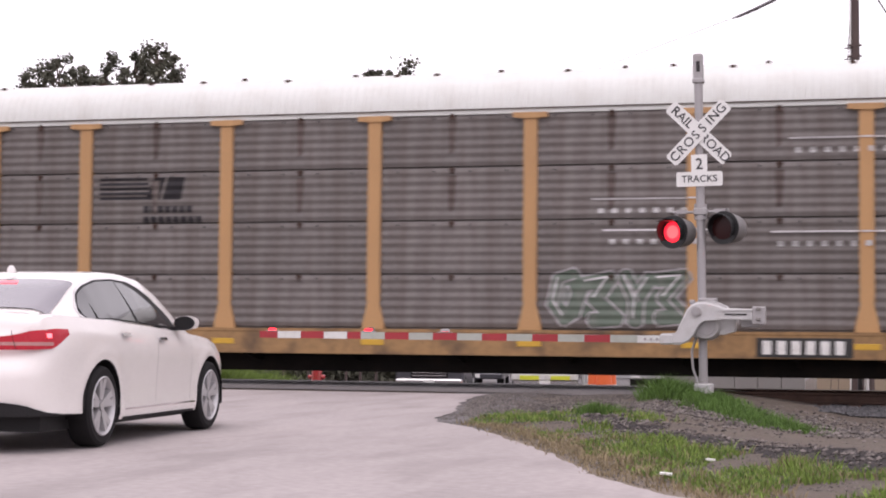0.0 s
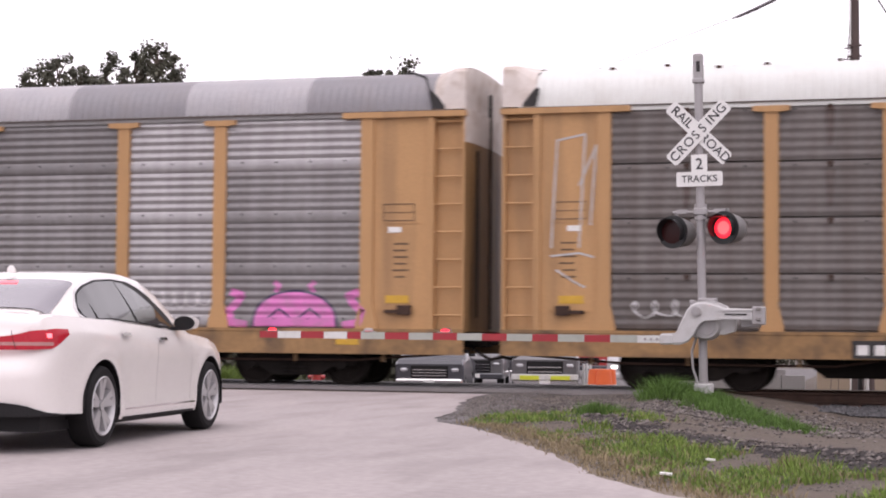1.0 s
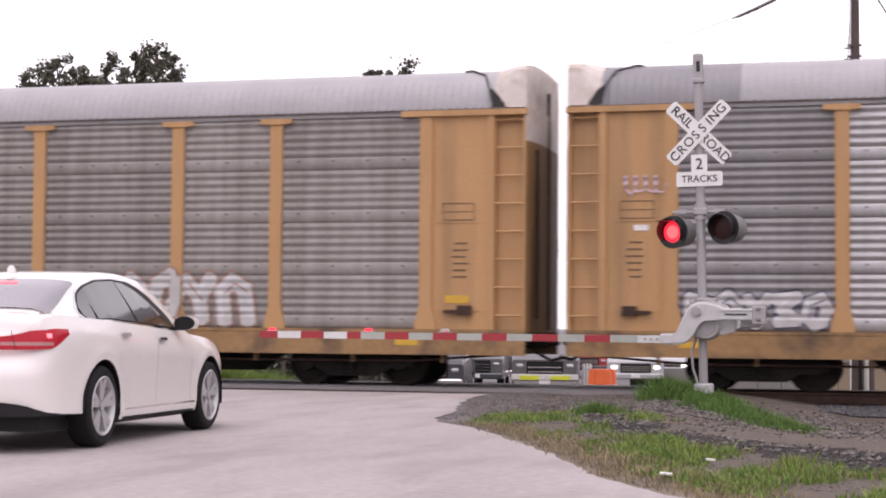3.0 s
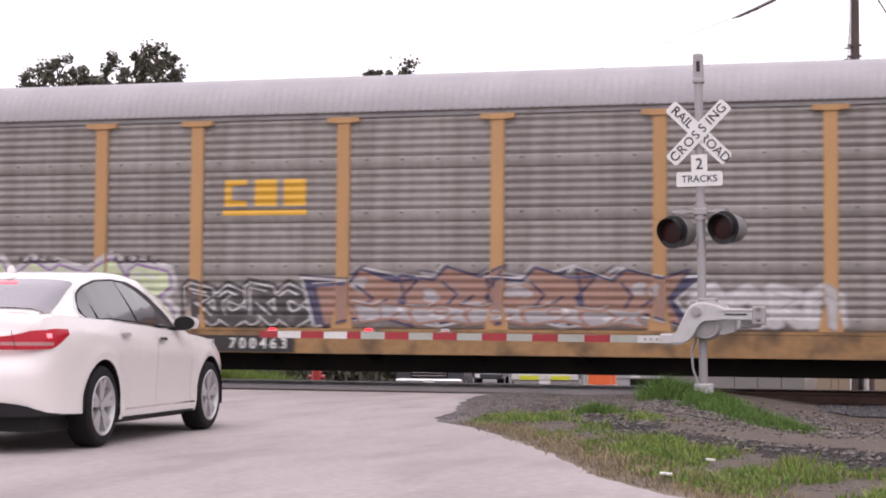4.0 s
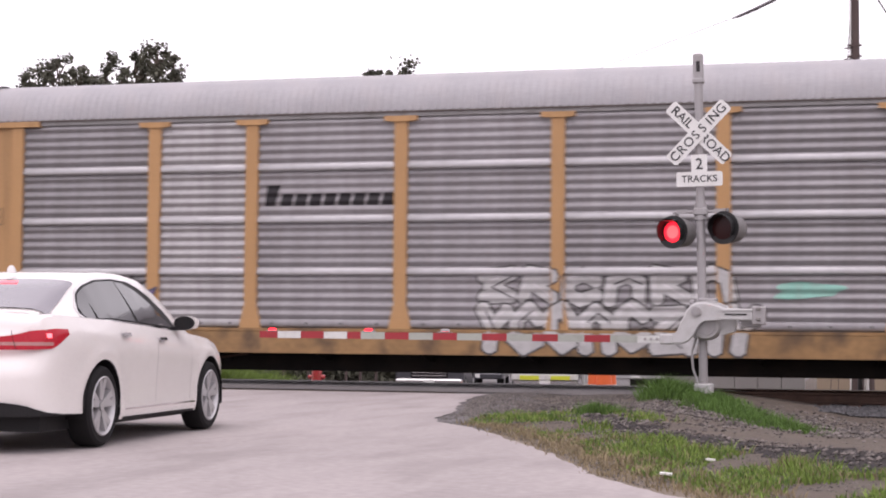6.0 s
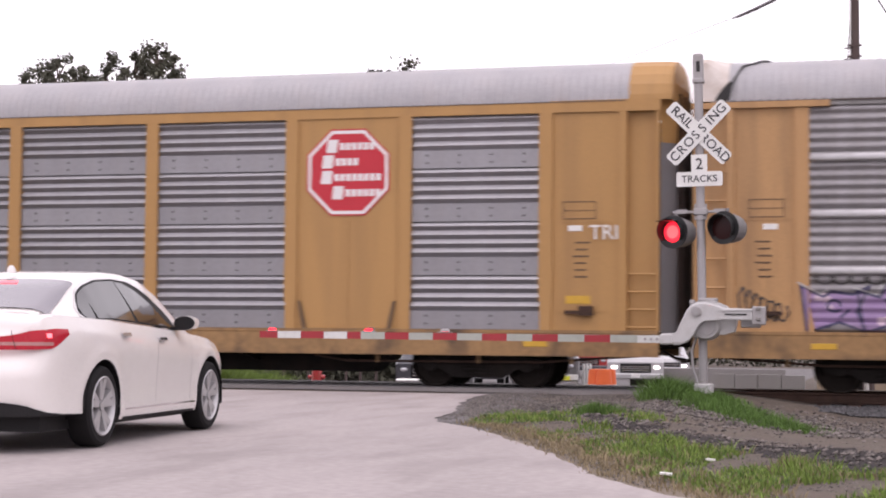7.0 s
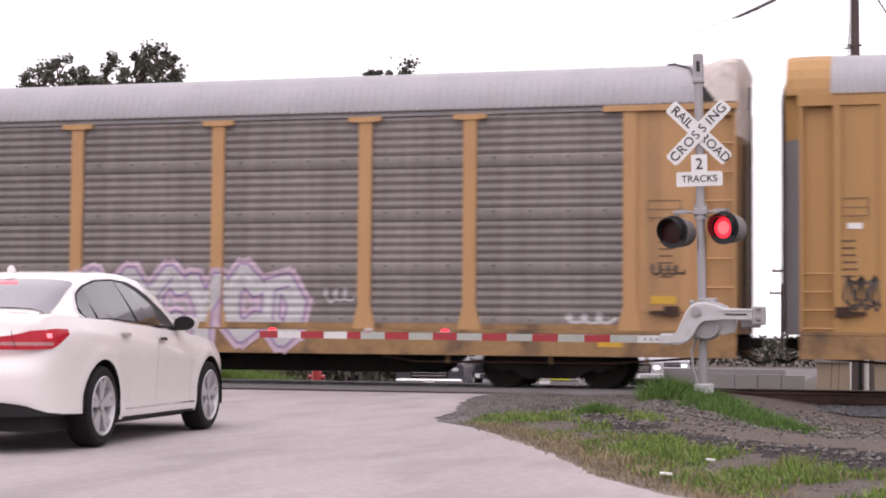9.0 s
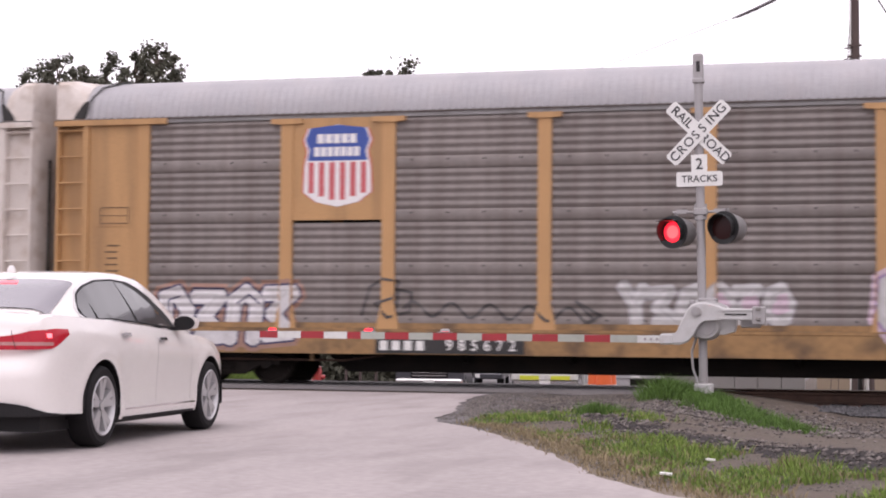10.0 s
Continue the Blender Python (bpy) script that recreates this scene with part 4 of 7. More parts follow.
def sill_marks(side, x0, x1, number="", share=0.47, plate=True):
    """Black panel with the owner's mark as plain blocks and the car's number."""
    if plate:
        side.fill([[(x0, 0.605), (x1, 0.605), (x1, 0.905), (x0, 0.905)]], "black_paint", "black number panel on the sill", "number_panel", True)
    w = x1 - x0
    side.bars(x0 + 0.08, x0 + w * (share - 0.1), 0.66, 0.83, 4, "white_paint", "lettering_bar", True, 0.36)
    if number:
        pitch = (w * (1 - share) - 0.1) / len(number)
        for i, digit in enumerate(number):
            letters(digit, 0.27, pose(x0 + w * share + pitch * (i + 0.5), -0.027 - 0.0005 * side.n, 0.75, 90, 0, 0), M["white_paint"], side.car, "digit", 0.003)
    else:
        side.bars(x0 + w * share, x1 - 0.06, 0.66, 0.83, 6, "white_paint", "lettering_bar", True, 0.42)


def ns_logo(side, xr, z):
    """Horse-and-lines logo reduced to bars; xr: its trailing edge."""
    for k in range(5):
        side.line([[(xr, z + 0.22 - k * 0.09), (xr + 0.95 + 0.02 * k, z + 0.22 - k * 0.09)]], 0.052, "logo_dark", "", "logo_bar")
    x = xr + 0.92
    side.fill([[(x, z - 0.17), (x + 0.2, z + 0.25), (x + 0.42, z + 0.25), (x + 0.3, z - 0.17)], [(x + 0.36, z - 0.17), (x + 0.48, z + 0.25), (x + 0.82, z + 0.25), (x + 0.74, z - 0.17)]], "logo_dark", "faded black logo", "logo")
    side.bars(xr + 0.9, xr + 1.92, z - 0.42, z - 0.29, 7, "logo_dark", "logo_bar", False, 0.22)
    side.bars(xr + 0.9, xr + 2.12, z - 0.62, z - 0.49, 8, "logo_dark", "logo_bar", False, 0.22)


def art_a(s, car):
    ns_logo(s, -20.9, 3.62)
    latch = Geo().box(-0.03, 0.03, 0.02, 0.06, -0.07, 0.05, bev=0.008).box(-0.05, 0.05, 0.03, 0.06, -0.015, 0.015).mesh("latch", M["brown_steel"])
    for p, q in zip(POSTS[:-1], POSTS[1:]):
        c = -(p + q) / 2
        for k in (1, 2, 3, 4):
            part("latch", latch, None, car, "", pose(c, 0, Z0 + k * ROW - 0.03))
        for dz in (0.0, -1.05):
            s.fill([[(c - 0.05, 4.2 + dz), (c + 0.04, 4.25 + dz), (c + 0.08, 4.86 + dz), (c - 0.08, 4.86 + dz)]], "stain", "", "rust_streak")
    s.fill([blob(-10.95, 1.6, 1.3, 0.5, 12, 0.2)], "spray_darkgreen", "", "graffiti_fill")
    s.piece(-12.15, -9.7, 1.1, 2.1, 4, "spray_darkgreen", "spray_grey", None, 11, "dark green and white spray-painted graffiti")
    for bay, z in ((-11.2, 2.8), (-8.3, 2.75), (-11.4, 3.35), (-8.0, 4.35)):
        s.line([[(bay, z), (bay + 1.9, z)]], 0.03, "spray_white", "", "chalk_streak")
        s.bars(bay + 0.1, bay + 1.8, z - 0.25, z - 0.16, 7, "spray_pale", "scuff_mark", False, 0.55)
    s.fill([[(-8.55, 0.61), (-6.95, 0.61), (-6.95, 0.94), (-8.55, 0.94)]], "black_paint", "black lettering panel on the sill", "number_panel", True)
    s.bars(-8.45, -7.0, 0.66, 0.89, 6, "white_paint", "lettering_bar", True, 0.38)
    s.scrawl(-25.6, -24.2, 1.25, 1.6, "spray_pale", 4, 4, 0.035)
    sill_marks(s, -21.84, -18.9, "977021", 0.52)
    scr = Geo()
    for pts in ([(-26.9, 4.4), (-27.0, 2.5)], [(-26.9, 4.4), (-26.4, 4.5), (-26.5, 2.5)], [(-26.5, 3.6), (-26.2, 4.3), (-26.3, 2.9)], [(-27.0, 2.35), (-26.5, 2.4), (-26.25, 2.33)], [(-26.9, 2.1), (-26.6, 1.9), (-26.4, 1.8)]):
        for q in line_poly(pts, 0.035):
            scr.add([(x, 0.036, z) for x, z in q], [(0, 1, 2, 3)])
    part("graffiti_scrawl", scr, M["spray_pale"], car)


def creature(s, cx, fill):
    """Domed spray-painted form with two curled arms."""
    dome = [(cx + 0.82 * math.cos(a), 1.07 + 0.66 * math.sin(a) ** 0.8) for a in (math.pi * k / 16 for k in range(17))]
    s.fill([dome], fill, "domed spray-painted figure", "graffiti_fill")
    for d in (-1, 1):
        s.line([[(cx + d * 0.98, 1.1), (cx + d * 1.24, 1.15), (cx + d * 1.30, 1.36), (cx + d * 1.14, 1.5), (cx + d * 1.05, 1.64), (cx + d * 1.22, 1.7)]], 0.15, fill, "", "graffiti_fill")
        s.line([[(cx + d * 0.36, 1.72), (cx + d * 0.30, 1.82), (cx + d * 0.38, 1.88)]], 0.09, fill, "", "graffiti_fill")
    s.line([dome, [(cx - 0.5, 1.25), (cx - 0.3, 1.4), (cx - 0.1, 1.25)], [(cx + 0.1, 1.25), (cx + 0.3, 1.4), (cx + 0.5, 1.25)]], 0.04, "spray_navy", "", "graffiti_outline")


def art_b(s, car):
    creature(s, -3.25, "spray_pink")
    s.piece(-9.3, -7.2, 1.08, 1.9, 4, "spray_white", "spray_navy", "spray_pink", 22, "white and black graffiti edged with pink")
    s.scrawl(-6.4, -5.0, 1.4, 1.75, "spray_white", 5, 6, 0.03)
    body = [(-10.55, 0.62), (-10.5, 1.0), (-10.25, 1.3), (-10.3, 1.6), (-10.45, 1.88), (-10.15, 1.98), (-9.9, 1.85), (-9.82, 1.5), (-9.8, 1.1), (-9.75, 0.62)]
    s.fill([body], "spray_blue", "blue spray-painted figure", "graffiti_fill", True)
    s.fill([[(-10.22, 1.94), (-10.42, 1.92), (-10.56, 1.72), (-10.42, 1.32), (-10.32, 1.55)]], "spray_yellow", "", "graffiti_fill")
    s.fill([blob(-10.04, 1.62, 0.1, 0.16, 31, 0.05, 12)], "spray_white", "", "graffiti_patch")
    s.fill([blob(-10.03, 1.58, 0.05, 0.07, 32, 0.05, 10)], "spray_navy", "", "graffiti_patch")
    s.line([body, [(-10.2, 0.95), (-10.05, 1.2), (-9.95, 0.95)], [(-10.2, 0.66), (-10.08, 0.9), (-9.95, 0.66)]], 0.035, "spray_navy", "", "graffiti_outline", True)
    creature(s, -13.9, "spray_blue")
    s.scrawl(-12.4, -11.2, 1.2, 1.5, "spray_navy", 6, 3, 0.03)
    s.scrawl(-17.9, -16.0, 1.2, 1.85, "spray_pale", 7, 5, 0.05)
    s.piece(-21.0, -18.4, 1.08, 1.9, 4, "spray_grey", "spray_black", None, 23, "faded grey spray-painted graffiti", False, 0.7)
    s.piece(-25.85, -23.35, 1.08, 1.72, 5, "spray_pale", "spray_navy", None, 24, "pale block-shaped spray-painted graffiti")
    ns_logo(s, -21.0, 3.6)
    sill_marks(s, -21.1, -18.58, "702937", 0.52)
    s.fill([[(-10.05 - 0.9, 0.72), (-9.55 - 0.9, 0.72), (-9.55 - 0.9, 0.94), (-10.05 - 0.9, 0.94)]], "white_paint", "white data plate", "data_plate", True)
    s.scrawl(-27.2 + 0.3, -26.3 + 0.1, 3.4, 3.8, "spray_lilac", 8, 4, 0.03)


def art_c(s, car):
    for k, x in enumerate((-20.65, -20.05, -19.48)):
        s.fill([[(x, 3.30), (x + 0.44, 3.30), (x + 0.44, 3.40), (x + 0.14, 3.42), (x + 0.14, 3.68), (x + 0.44, 3.70), (x + 0.44, 3.80), (x, 3.80)]] if k == 0 else
               [[(x, 3.3), (x + 0.44, 3.3), (x + 0.44, 3.8), (x, 3.8)]], "logo_yellow", "yellow block logo", "logo")
    s.line([[(-20.65, 3.18), (-19.05, 3.18)]], 0.1, "logo_yellow", "", "logo_bar")
    s.piece(-25.85, -21.75, 1.08, 2.22, 5, "spray_green", "spray_purple", "spray_pale", 41, "pale green and purple spray-painted graffiti", False, 1.15)
    s.piece(-21.4, -19.0, 1.1, 1.85, 4, "spray_black", "spray_pale", "spray_black", 42, "dark spray-painted graffiti")
    s.bubbles(-18.9, -12.0, 1.08, 2.2, 3, "spray_navy", "spray_pale", 47, "rust and navy spiky spray-painted graffiti", True)
    s.bubbles(-18.7, -12.2, 1.12, 2.15, 4, "spray_rust", "spray_navy", 43, "", True, True)
    s.bubbles(-18.0, -12.8, 1.12, 1.5, 5, "spray_grey", "spray_rust", 46, "", True)
    s.piece(-12.0, -9.4, 1.1, 1.85, 4, "spray_pale", "spray_grey", None, 44, "pale faded spray-painted graffiti")
    s.piece(-8.0, -5.2, 1.1, 2.1, 4, "spray_pale", "spray_rust", None, 45, "pale red-outlined spray-painted graffiti")
    s.scrawl(-24.9, -24.1, 2.25, 2.4, "spray_black", 9, 4, 0.03)
    s.scrawl(-22.9, -22.0, 2.25, 2.4, "spray_black", 10, 4, 0.03)
    sill_marks(s, -21.5, -19.2, "700463", 0.43)
    notice = Geo().box(-27.0, -26.3, 0.03, 0.044, 3.05, 3.55)
    part("notice", notice, M["yellow"], car, "yellow notice plate with dark lettering")
    for k, (a, b) in enumerate(((-26.9, -26.5), (-26.85, -26.45), (-26.92, -26.4))):
        part("notice_bar", Geo().box(a, b, 0.024, 0.032, 3.42 - 0.14 * k, 3.48 - 0.14 * k), M["stencil"], car)
    for k in range(4):
        g = Geo()
        for q in line_poly([(-27.0 + 0.04 * j + 0.05 * math.cos(j * 1.9 + k), 4.5 - 0.27 * k + 0.06 * math.sin(j * 2.3)) for j in range(14 - 2 * k)], 0.022):
            g.add([(x, 0.036, z) for x, z in q], [(0, 1, 2, 3)])
        part("graffiti_scrawl", g, M["stencil"], car)


def art_d(s, car):
    s.fill([[(-20.95, 3.30), (-20.75, 3.30), (-20.65, 3.68), (-20.9, 3.68)]] + [[(-20.65 + 0.28 * k, 3.30), (-20.42 + 0.28 * k, 3.30), (-20.38 + 0.28 * k, 3.52), (-20.6 + 0.28 * k, 3.52)] for k in range(8)], "logo_dark", "dark lettered logo as plain blocks", "logo")
    s.piece(-16.9, -12.3, 1.5, 2.15, 6, "spray_pale", "spray_black", None, 51, "pale outlined spray-painted graffiti")
    s.piece(-16.9, -11.9, 0.66, 1.55, 8, "spray_pale", "spray_black", None, 53, "pale rounded graffiti reaching over the sill", True)
    s.scrawl(-6.5, -5.6, 1.6, 1.85, "spray_black", 12, 3, 0.03)
    s.scrawl(-4.2, -3.3, 1.75, 1.95, "spray_white", 13, 4, 0.035)
    s.line([[(-3.75 + 0.2 * math.cos(a), 1.3 + 0.2 * math.sin(a)) for a in (k * 0.4 for k in range(17))], [(-3.75, 1.1), (-3.75, 1.7)], [(-4.0, 1.3), (-3.5, 1.3)]], 0.03, "spray_white", "", "graffiti_scrawl")
    for x in (-8.6, -11.1):
        s.fill([blob(x, 1.75, 0.7, 0.14, int(-x * 10), 0.3)], "spray_teal", "", "graffiti_fill")
    s.bubbles(-26.0, -23.2, 1.0, 1.8, 3, "spray_purple", "spray_navy", 52, "purple spray-painted graffiti", True, True)
    s.scrawl(-25.9, -23.4, 1.85, 2.0, "spray_black", 14, 9, 0.03)
    for x0 in (-1.55, -27.1):
        g = Geo()
        pts = [(x0 + 0.75 * k / 30 + 0.1 * math.cos(k * 1.3), 1.55 + 0.28 * math.sin(k * 1.3) * (1 - k / 60) - 0.2 * (k / 30)) for k in range(31)]
        for q in line_poly(pts, 0.03):
            g.add([(x, 0.034, z) for x, z in q], [(0, 1, 2, 3)])
        part("graffiti_scrawl", g, M["spray_black"], car)
    s.fill([[(-8.6, 0.66), (-8.15, 0.66), (-8.15, 0.90), (-8.6, 0.90)]], "white_paint", "white data plate", "data_plate", True)
    s.fill([[(-8.57, 0.69), (-8.39, 0.69), (-8.39, 0.87), (-8.57, 0.87)], [(-8.36, 0.69), (-8.18, 0.69), (-8.18, 0.87), (-8.36, 0.87)]], "black_paint", "", "data_field", True)


def flat_shape(car, pts, y, material, name, label=""):
    g = Geo().add([(x, y, z) for x, z in pts], [tuple(range(len(pts)))])
    return part(name, g, M[material], car, label)


def art_e(s, car):
    for c in (-POSTS_E[1] / 2 - POSTS_E[2] / 2, -POSTS_E[7] / 2 - POSTS_E[8] / 2):
        def octagon(r, y, material, label=""):
            flat_shape(car, [(c + r * math.cos(a) * 1.0, 3.90 + r * math.sin(a)) for a in (math.pi / 8 + k * math.pi / 4 for k in range(8))], y, material, "logo", label)
        octagon(0.86, 0.014, "logo_red", "red octagonal logo with a white rim")
        octagon(0.83, 0.012, "logo_white")
        octagon(0.765, 0.010, "logo_red")
        for k, (x0, n) in enumerate(((-0.42, 6), (-0.50, 4), (-0.52, 8), (-0.30, 6))):
            z = 4.31 - k * 0.285
            part("logo_bar", Geo().prism([(c + x0, z - 0.05), (c + x0 + 0.2, z - 0.05), (c + x0 + 0.23, z + 0.19), (c + x0 + 0.03, z + 0.19)], "y", 0.003, 0.010), M["logo_white"], car)
            for i in range(n):
                part("logo_bar", shared("octagon bar", lambda: Geo().box(0, 0.088, 0.003, 0.010, 0, 0.13).mesh("logo_bar", M["logo_white"])), None, car, "", pose(c + x0 + 0.26 + i * 0.115, 0, z))
    sill_marks(s, -19.4, -17.0)
    s.bars(-14.6 + 3.2, -13.7 + 3.2, 0.68, 0.92, 3, "logo_pink_red", "lettering_bar", True, 0.25)
    ob = letters("TRI", 0.36, pose(-0.98, -0.012, 2.75, 90, 0, 0), M["white_paint"], car)
    g = Geo()
    pts = [(-26.6 + 0.55 * k / 30 + 0.12 * math.cos(k * 1.7), 1.7 + 0.3 * math.sin(k * 1.7)) for k in range(31)]
    for q in line_poly(pts, 0.03):
        g.add([(x, 0.034, z) for x, z in q], [(0, 1, 2, 3)])
    part("graffiti_scrawl", g, M["spray_black"], car)


def art_f(s, car):
    x0, x1 = -POSTS[8] + POST_W / 2, -POSTS[7] - POST_W / 2
    c = (x0 + x1) / 2
    top, mid, bot = 4.72, 4.12, 3.27
    def shield(k, y, material, label="", lo=bot, hi=top):
        w = 0.655 * k
        pts = [(-w * 0.85, hi), (-w * 0.5, hi + 0.0), (0, hi + 0.07), (w * 0.5, hi), (w * 0.85, hi), (w * 0.98, hi - 0.22), (w * 0.86, hi - 0.42), (w * 0.95, mid - 0.1), (w * 0.98, lo + 0.27), (w * 0.62, lo + 0.09), (0, lo),
               (-w * 0.62, lo + 0.09), (-w * 0.98, lo + 0.27), (-w * 0.95, mid - 0.1), (-w * 0.86, hi - 0.42), (-w * 0.98, hi - 0.22)]
        flat_shape(car, [(c + x, z) for x, z in pts], y, material, "logo", label)
    shield(1.06, 0.014, "logo_red")
    shield(1.02, 0.012, "logo_white", "shield logo with blue top and red stripes")
    flat_shape(car, [(c - 0.53, top), (c, top + 0.06), (c + 0.53, top), (c + 0.62, top - 0.22), (c + 0.54, top - 0.42), (c + 0.58, mid), (c - 0.58, mid), (c - 0.54, top - 0.42), (c - 0.62, top - 0.22)], 0.009, "logo_blue", "logo")
    for k in range(6):
        x = c - 0.56 + k * 0.202
        lo = bot + 0.10 + abs(x + 0.055 - c) * 0.3
        flat_shape(car, [(x, lo), (x + 0.11, lo), (x + 0.11, mid - 0.03), (x, mid - 0.03)], 0.009, "logo_pink_red", "logo_bar")
    for z, n, w in ((4.44, 5, 0.78), (4.20, 7, 0.9)):
        for i in range(n):
            xx = c - w / 2 + w * i / n
            part("logo_bar", Geo().box(xx, xx + w / n * 0.8, 0.004, 0.009, z, z + 0.17), M["logo_white"], car)
    s.piece(-25.7, -22.95, 0.75, 1.88, 4, "spray_white", "spray_navy", "spray_rust", 61, "white graffiti with dark outlines and red halo", True)
    wave = [(-20.9 + 0.085 * k, 1.42 + 0.13 * math.sin(k * 0.75) - 0.003 * k) for k in range(42)] + [(-17.75, 1.55), (-17.3, 1.3), (-17.6, 1.15)]
    s.line([wave, [(-21.7, 1.3), (-21.55, 1.8), (-21.3, 1.95), (-21.0, 1.9), (-21.1, 1.6), (-21.45, 1.5), (-21.2, 1.25), (-20.8, 1.35), (-20.75, 1.7), (-21.0, 1.75), (-21.05, 1.4)]], 0.05, "spray_black", "long dark spray-painted scrawl", "graffiti_scrawl")
    s.piece(-16.95, -14.0, 1.1, 1.85, 6, "spray_pale", "spray_grey", None, 62, "faded pale and lilac graffiti")
    s.fill([blob(-12.1 + 0.9 * k, 1.5, 0.6, 0.45, 320 + k, 0.3) for k in range(5)], "spray_grey", "", "graffiti_fill", True)
    s.piece(-12.6, -7.9, 0.75, 2.1, 6, "spray_pale", "spray_purple", "spray_lilac", 63, "grey and lilac spray-painted graffiti", True)
    s.fill([blob(-15.2 + 0.5 * k, 1.5, 0.16, 0.2, 300 + k, 0.3, 12) for k in range(3)], "spray_lilac", "", "graffiti_patch")
    s.scrawl(-7.5, -6.95, 1.5, 1.8, "spray_pale", 15, 3, 0.03)
    s.scrawl(-3.0, -2.2, 1.15, 1.35, "spray_pale", 16, 3, 0.06)
    sill_marks(s, -21.4, -18.65, "985672", 0.46)
    s.scrawl(-1.5, -0.95, 2.0, 2.2, "spray_black", 17, 4, 0.03)


def art_g(s, car):
    s.bubbles(-9.0, -6.0, 1.1, 1.9, 4, "spray_pale", "spray_navy", 71, "faded graffiti")


CARS = []
TRAIN = [
    (6.24, dict(kind="a", style="a", panel="panel_a", roof=["roof_white"], chord="roof_white", art=art_a, seed=1,
               label="covered auto rack car, dark weathered sheets, white roof, tan posts")),
    (-22.32, dict(kind="b", style="b", panel="panel_b", roof=["roof_grey", "roof_light"], art=art_b, seed=2,
                  label="covered auto rack car, silver sheets, patchy roof, pink and blue graffiti")),
    (-50.94, dict(kind="c", style="b", panel="panel_c", roof=["roof_light"], art=art_c, seed=3,
                  label="covered auto rack car, brownish grey sheets, yellow logo, large graffiti")),
    (-79.58, dict(kind="d", style="d", panel="panel_d", roof=["roof_light"], art=art_d, seed=4,
                  label="covered auto rack car, pale silver sheets with bright ledges")),
    (-108.05, dict(kind="e", length=27.42, style="e", panel="panel_e", roof=["roof_light"], art=art_e, seed=5, plates=(1, 7),
                   label="gold auto rack car, clean silver sheets, two red octagonal logos")),
    (-136.48, dict(kind="f", style="b", panel="panel_f", roof=["roof_light"], art=art_f, seed=6, half_plates=(7,),
                   label="covered auto rack car, dull brown-grey sheets, blue and red shield logo")),
    (-164.88, dict(kind="g", style="b", panel="panel_b", roof=["roof_light"], art=art_g, seed=7, white_end=True,
                   label="covered auto rack car with an off-white end, following behind")),
]
for start, spec in TRAIN:
    CARS.append((start, autorack(start, spec)))


# ---- crossing signal with gate ----
MAST = Vector((-2.80, 25.2, 0.03))
signal = thing("crossing_signal", "silver mast with white crossbuck and red flashing lights", "crossing signal", m=Matrix.Translation(MAST) @ pose(0, 0, 0, 0, -1.0, 0))
part("base", Geo().box(-0.14, 0.14, -0.14, 0.14, -0.2, 0.22, bev=0.02).box(-0.2, 0.2, -0.2, 0.2, -0.3, 0.02, bev=0.02), M["mast_light"], signal, "pale painted cast base")
part("mast", Geo().tube([(0, 0, 0.2), (0, 0, 5.0)], 0.065, 20), M["mast"], signal, "silver steel mast", smooth=40)
part("mast_top", Geo().box(-0.075, 0.075, -0.075, 0.075, 4.80, 5.20, bev=0.02).box(-0.085, 0.085, -0.085, 0.085, 4.75, 4.82, bev=0.01), M["mast"], signal, "square bell housing")
part("bell_slot", Geo().box(-0.02, 0.03, -0.082, -0.07, 4.92, 5.08), M["hole"], signal)
part("junction_box", Geo().tube([(0, 0, 2.68), (0, 0, 2.92)], 0.095, 16).box(-0.1, 0.1, -0.1, 0.1, 2.74, 2.86, bev=0.02), M["mast"], signal, smooth=40)


def blade(angle):
    g = Geo()
    w, h, c = 0.60, 0.112, 0.03
    pts = [(-w, -h + c), (-w + c, -h), (w - c, -h), (w, -h + c), (w, h - c), (w - c, h), (-w + c, h), (-w, h - c)]
    g.prism(pts, "y", -0.004, 0.004)
    return g, pose(0, -0.085 - (0.016 if angle < 0 else 0), 3.99, 0, angle, 0)


buck = Geo().box(-0.05, 0.05, -0.08, 0.0, 3.9, 4.1)
bracket = part("sign_bracket", buck, M["mast"], signal)
for angle in (45, -45):
    g, m = blade(angle)
    b = part("sign_blade", g, M["sign_white"], signal, "white crossbuck blade with black letters", m)
    if angle == 45:
        for word, x in (("RAIL", -0.34), ("ROAD", 0.34)):
            letters(word, 0.195, pose(x, -0.008, 0, 90, 0, 0), M["letter"], b)
    else:
        for ch, x in zip("CROSSING", (-0.50, -0.355, -0.20, -0.055, 0.09, 0.225, 0.335, 0.485)):
            letters(ch, 0.195, pose(x, -0.008, 0, 90, 0, 0), M["letter"], b)
plate2 = part("track_plate", Geo().box(-0.12, 0.12, -0.09, -0.08, 3.36, 3.66), M["sign_white"], signal, "white number plate")
letters("2", 0.24, pose(0.0, -0.094, 3.51, 90, 0, 0), M["letter"], plate2)
plate = part("track_plate", Geo().prism([(-0.345, 3.20), (-0.325, 3.18), (0.325, 3.18), (0.345, 3.20), (0.345, 3.38), (0.325, 3.40), (-0.325, 3.40), (-0.345, 3.38)], "y", -0.096, -0.086), M["sign_white"], signal, "white plate with black letters")
letters("TRACKS", 0.145, pose(0.0, -0.10, 3.29, 90, 0, 0), M["letter"], plate)
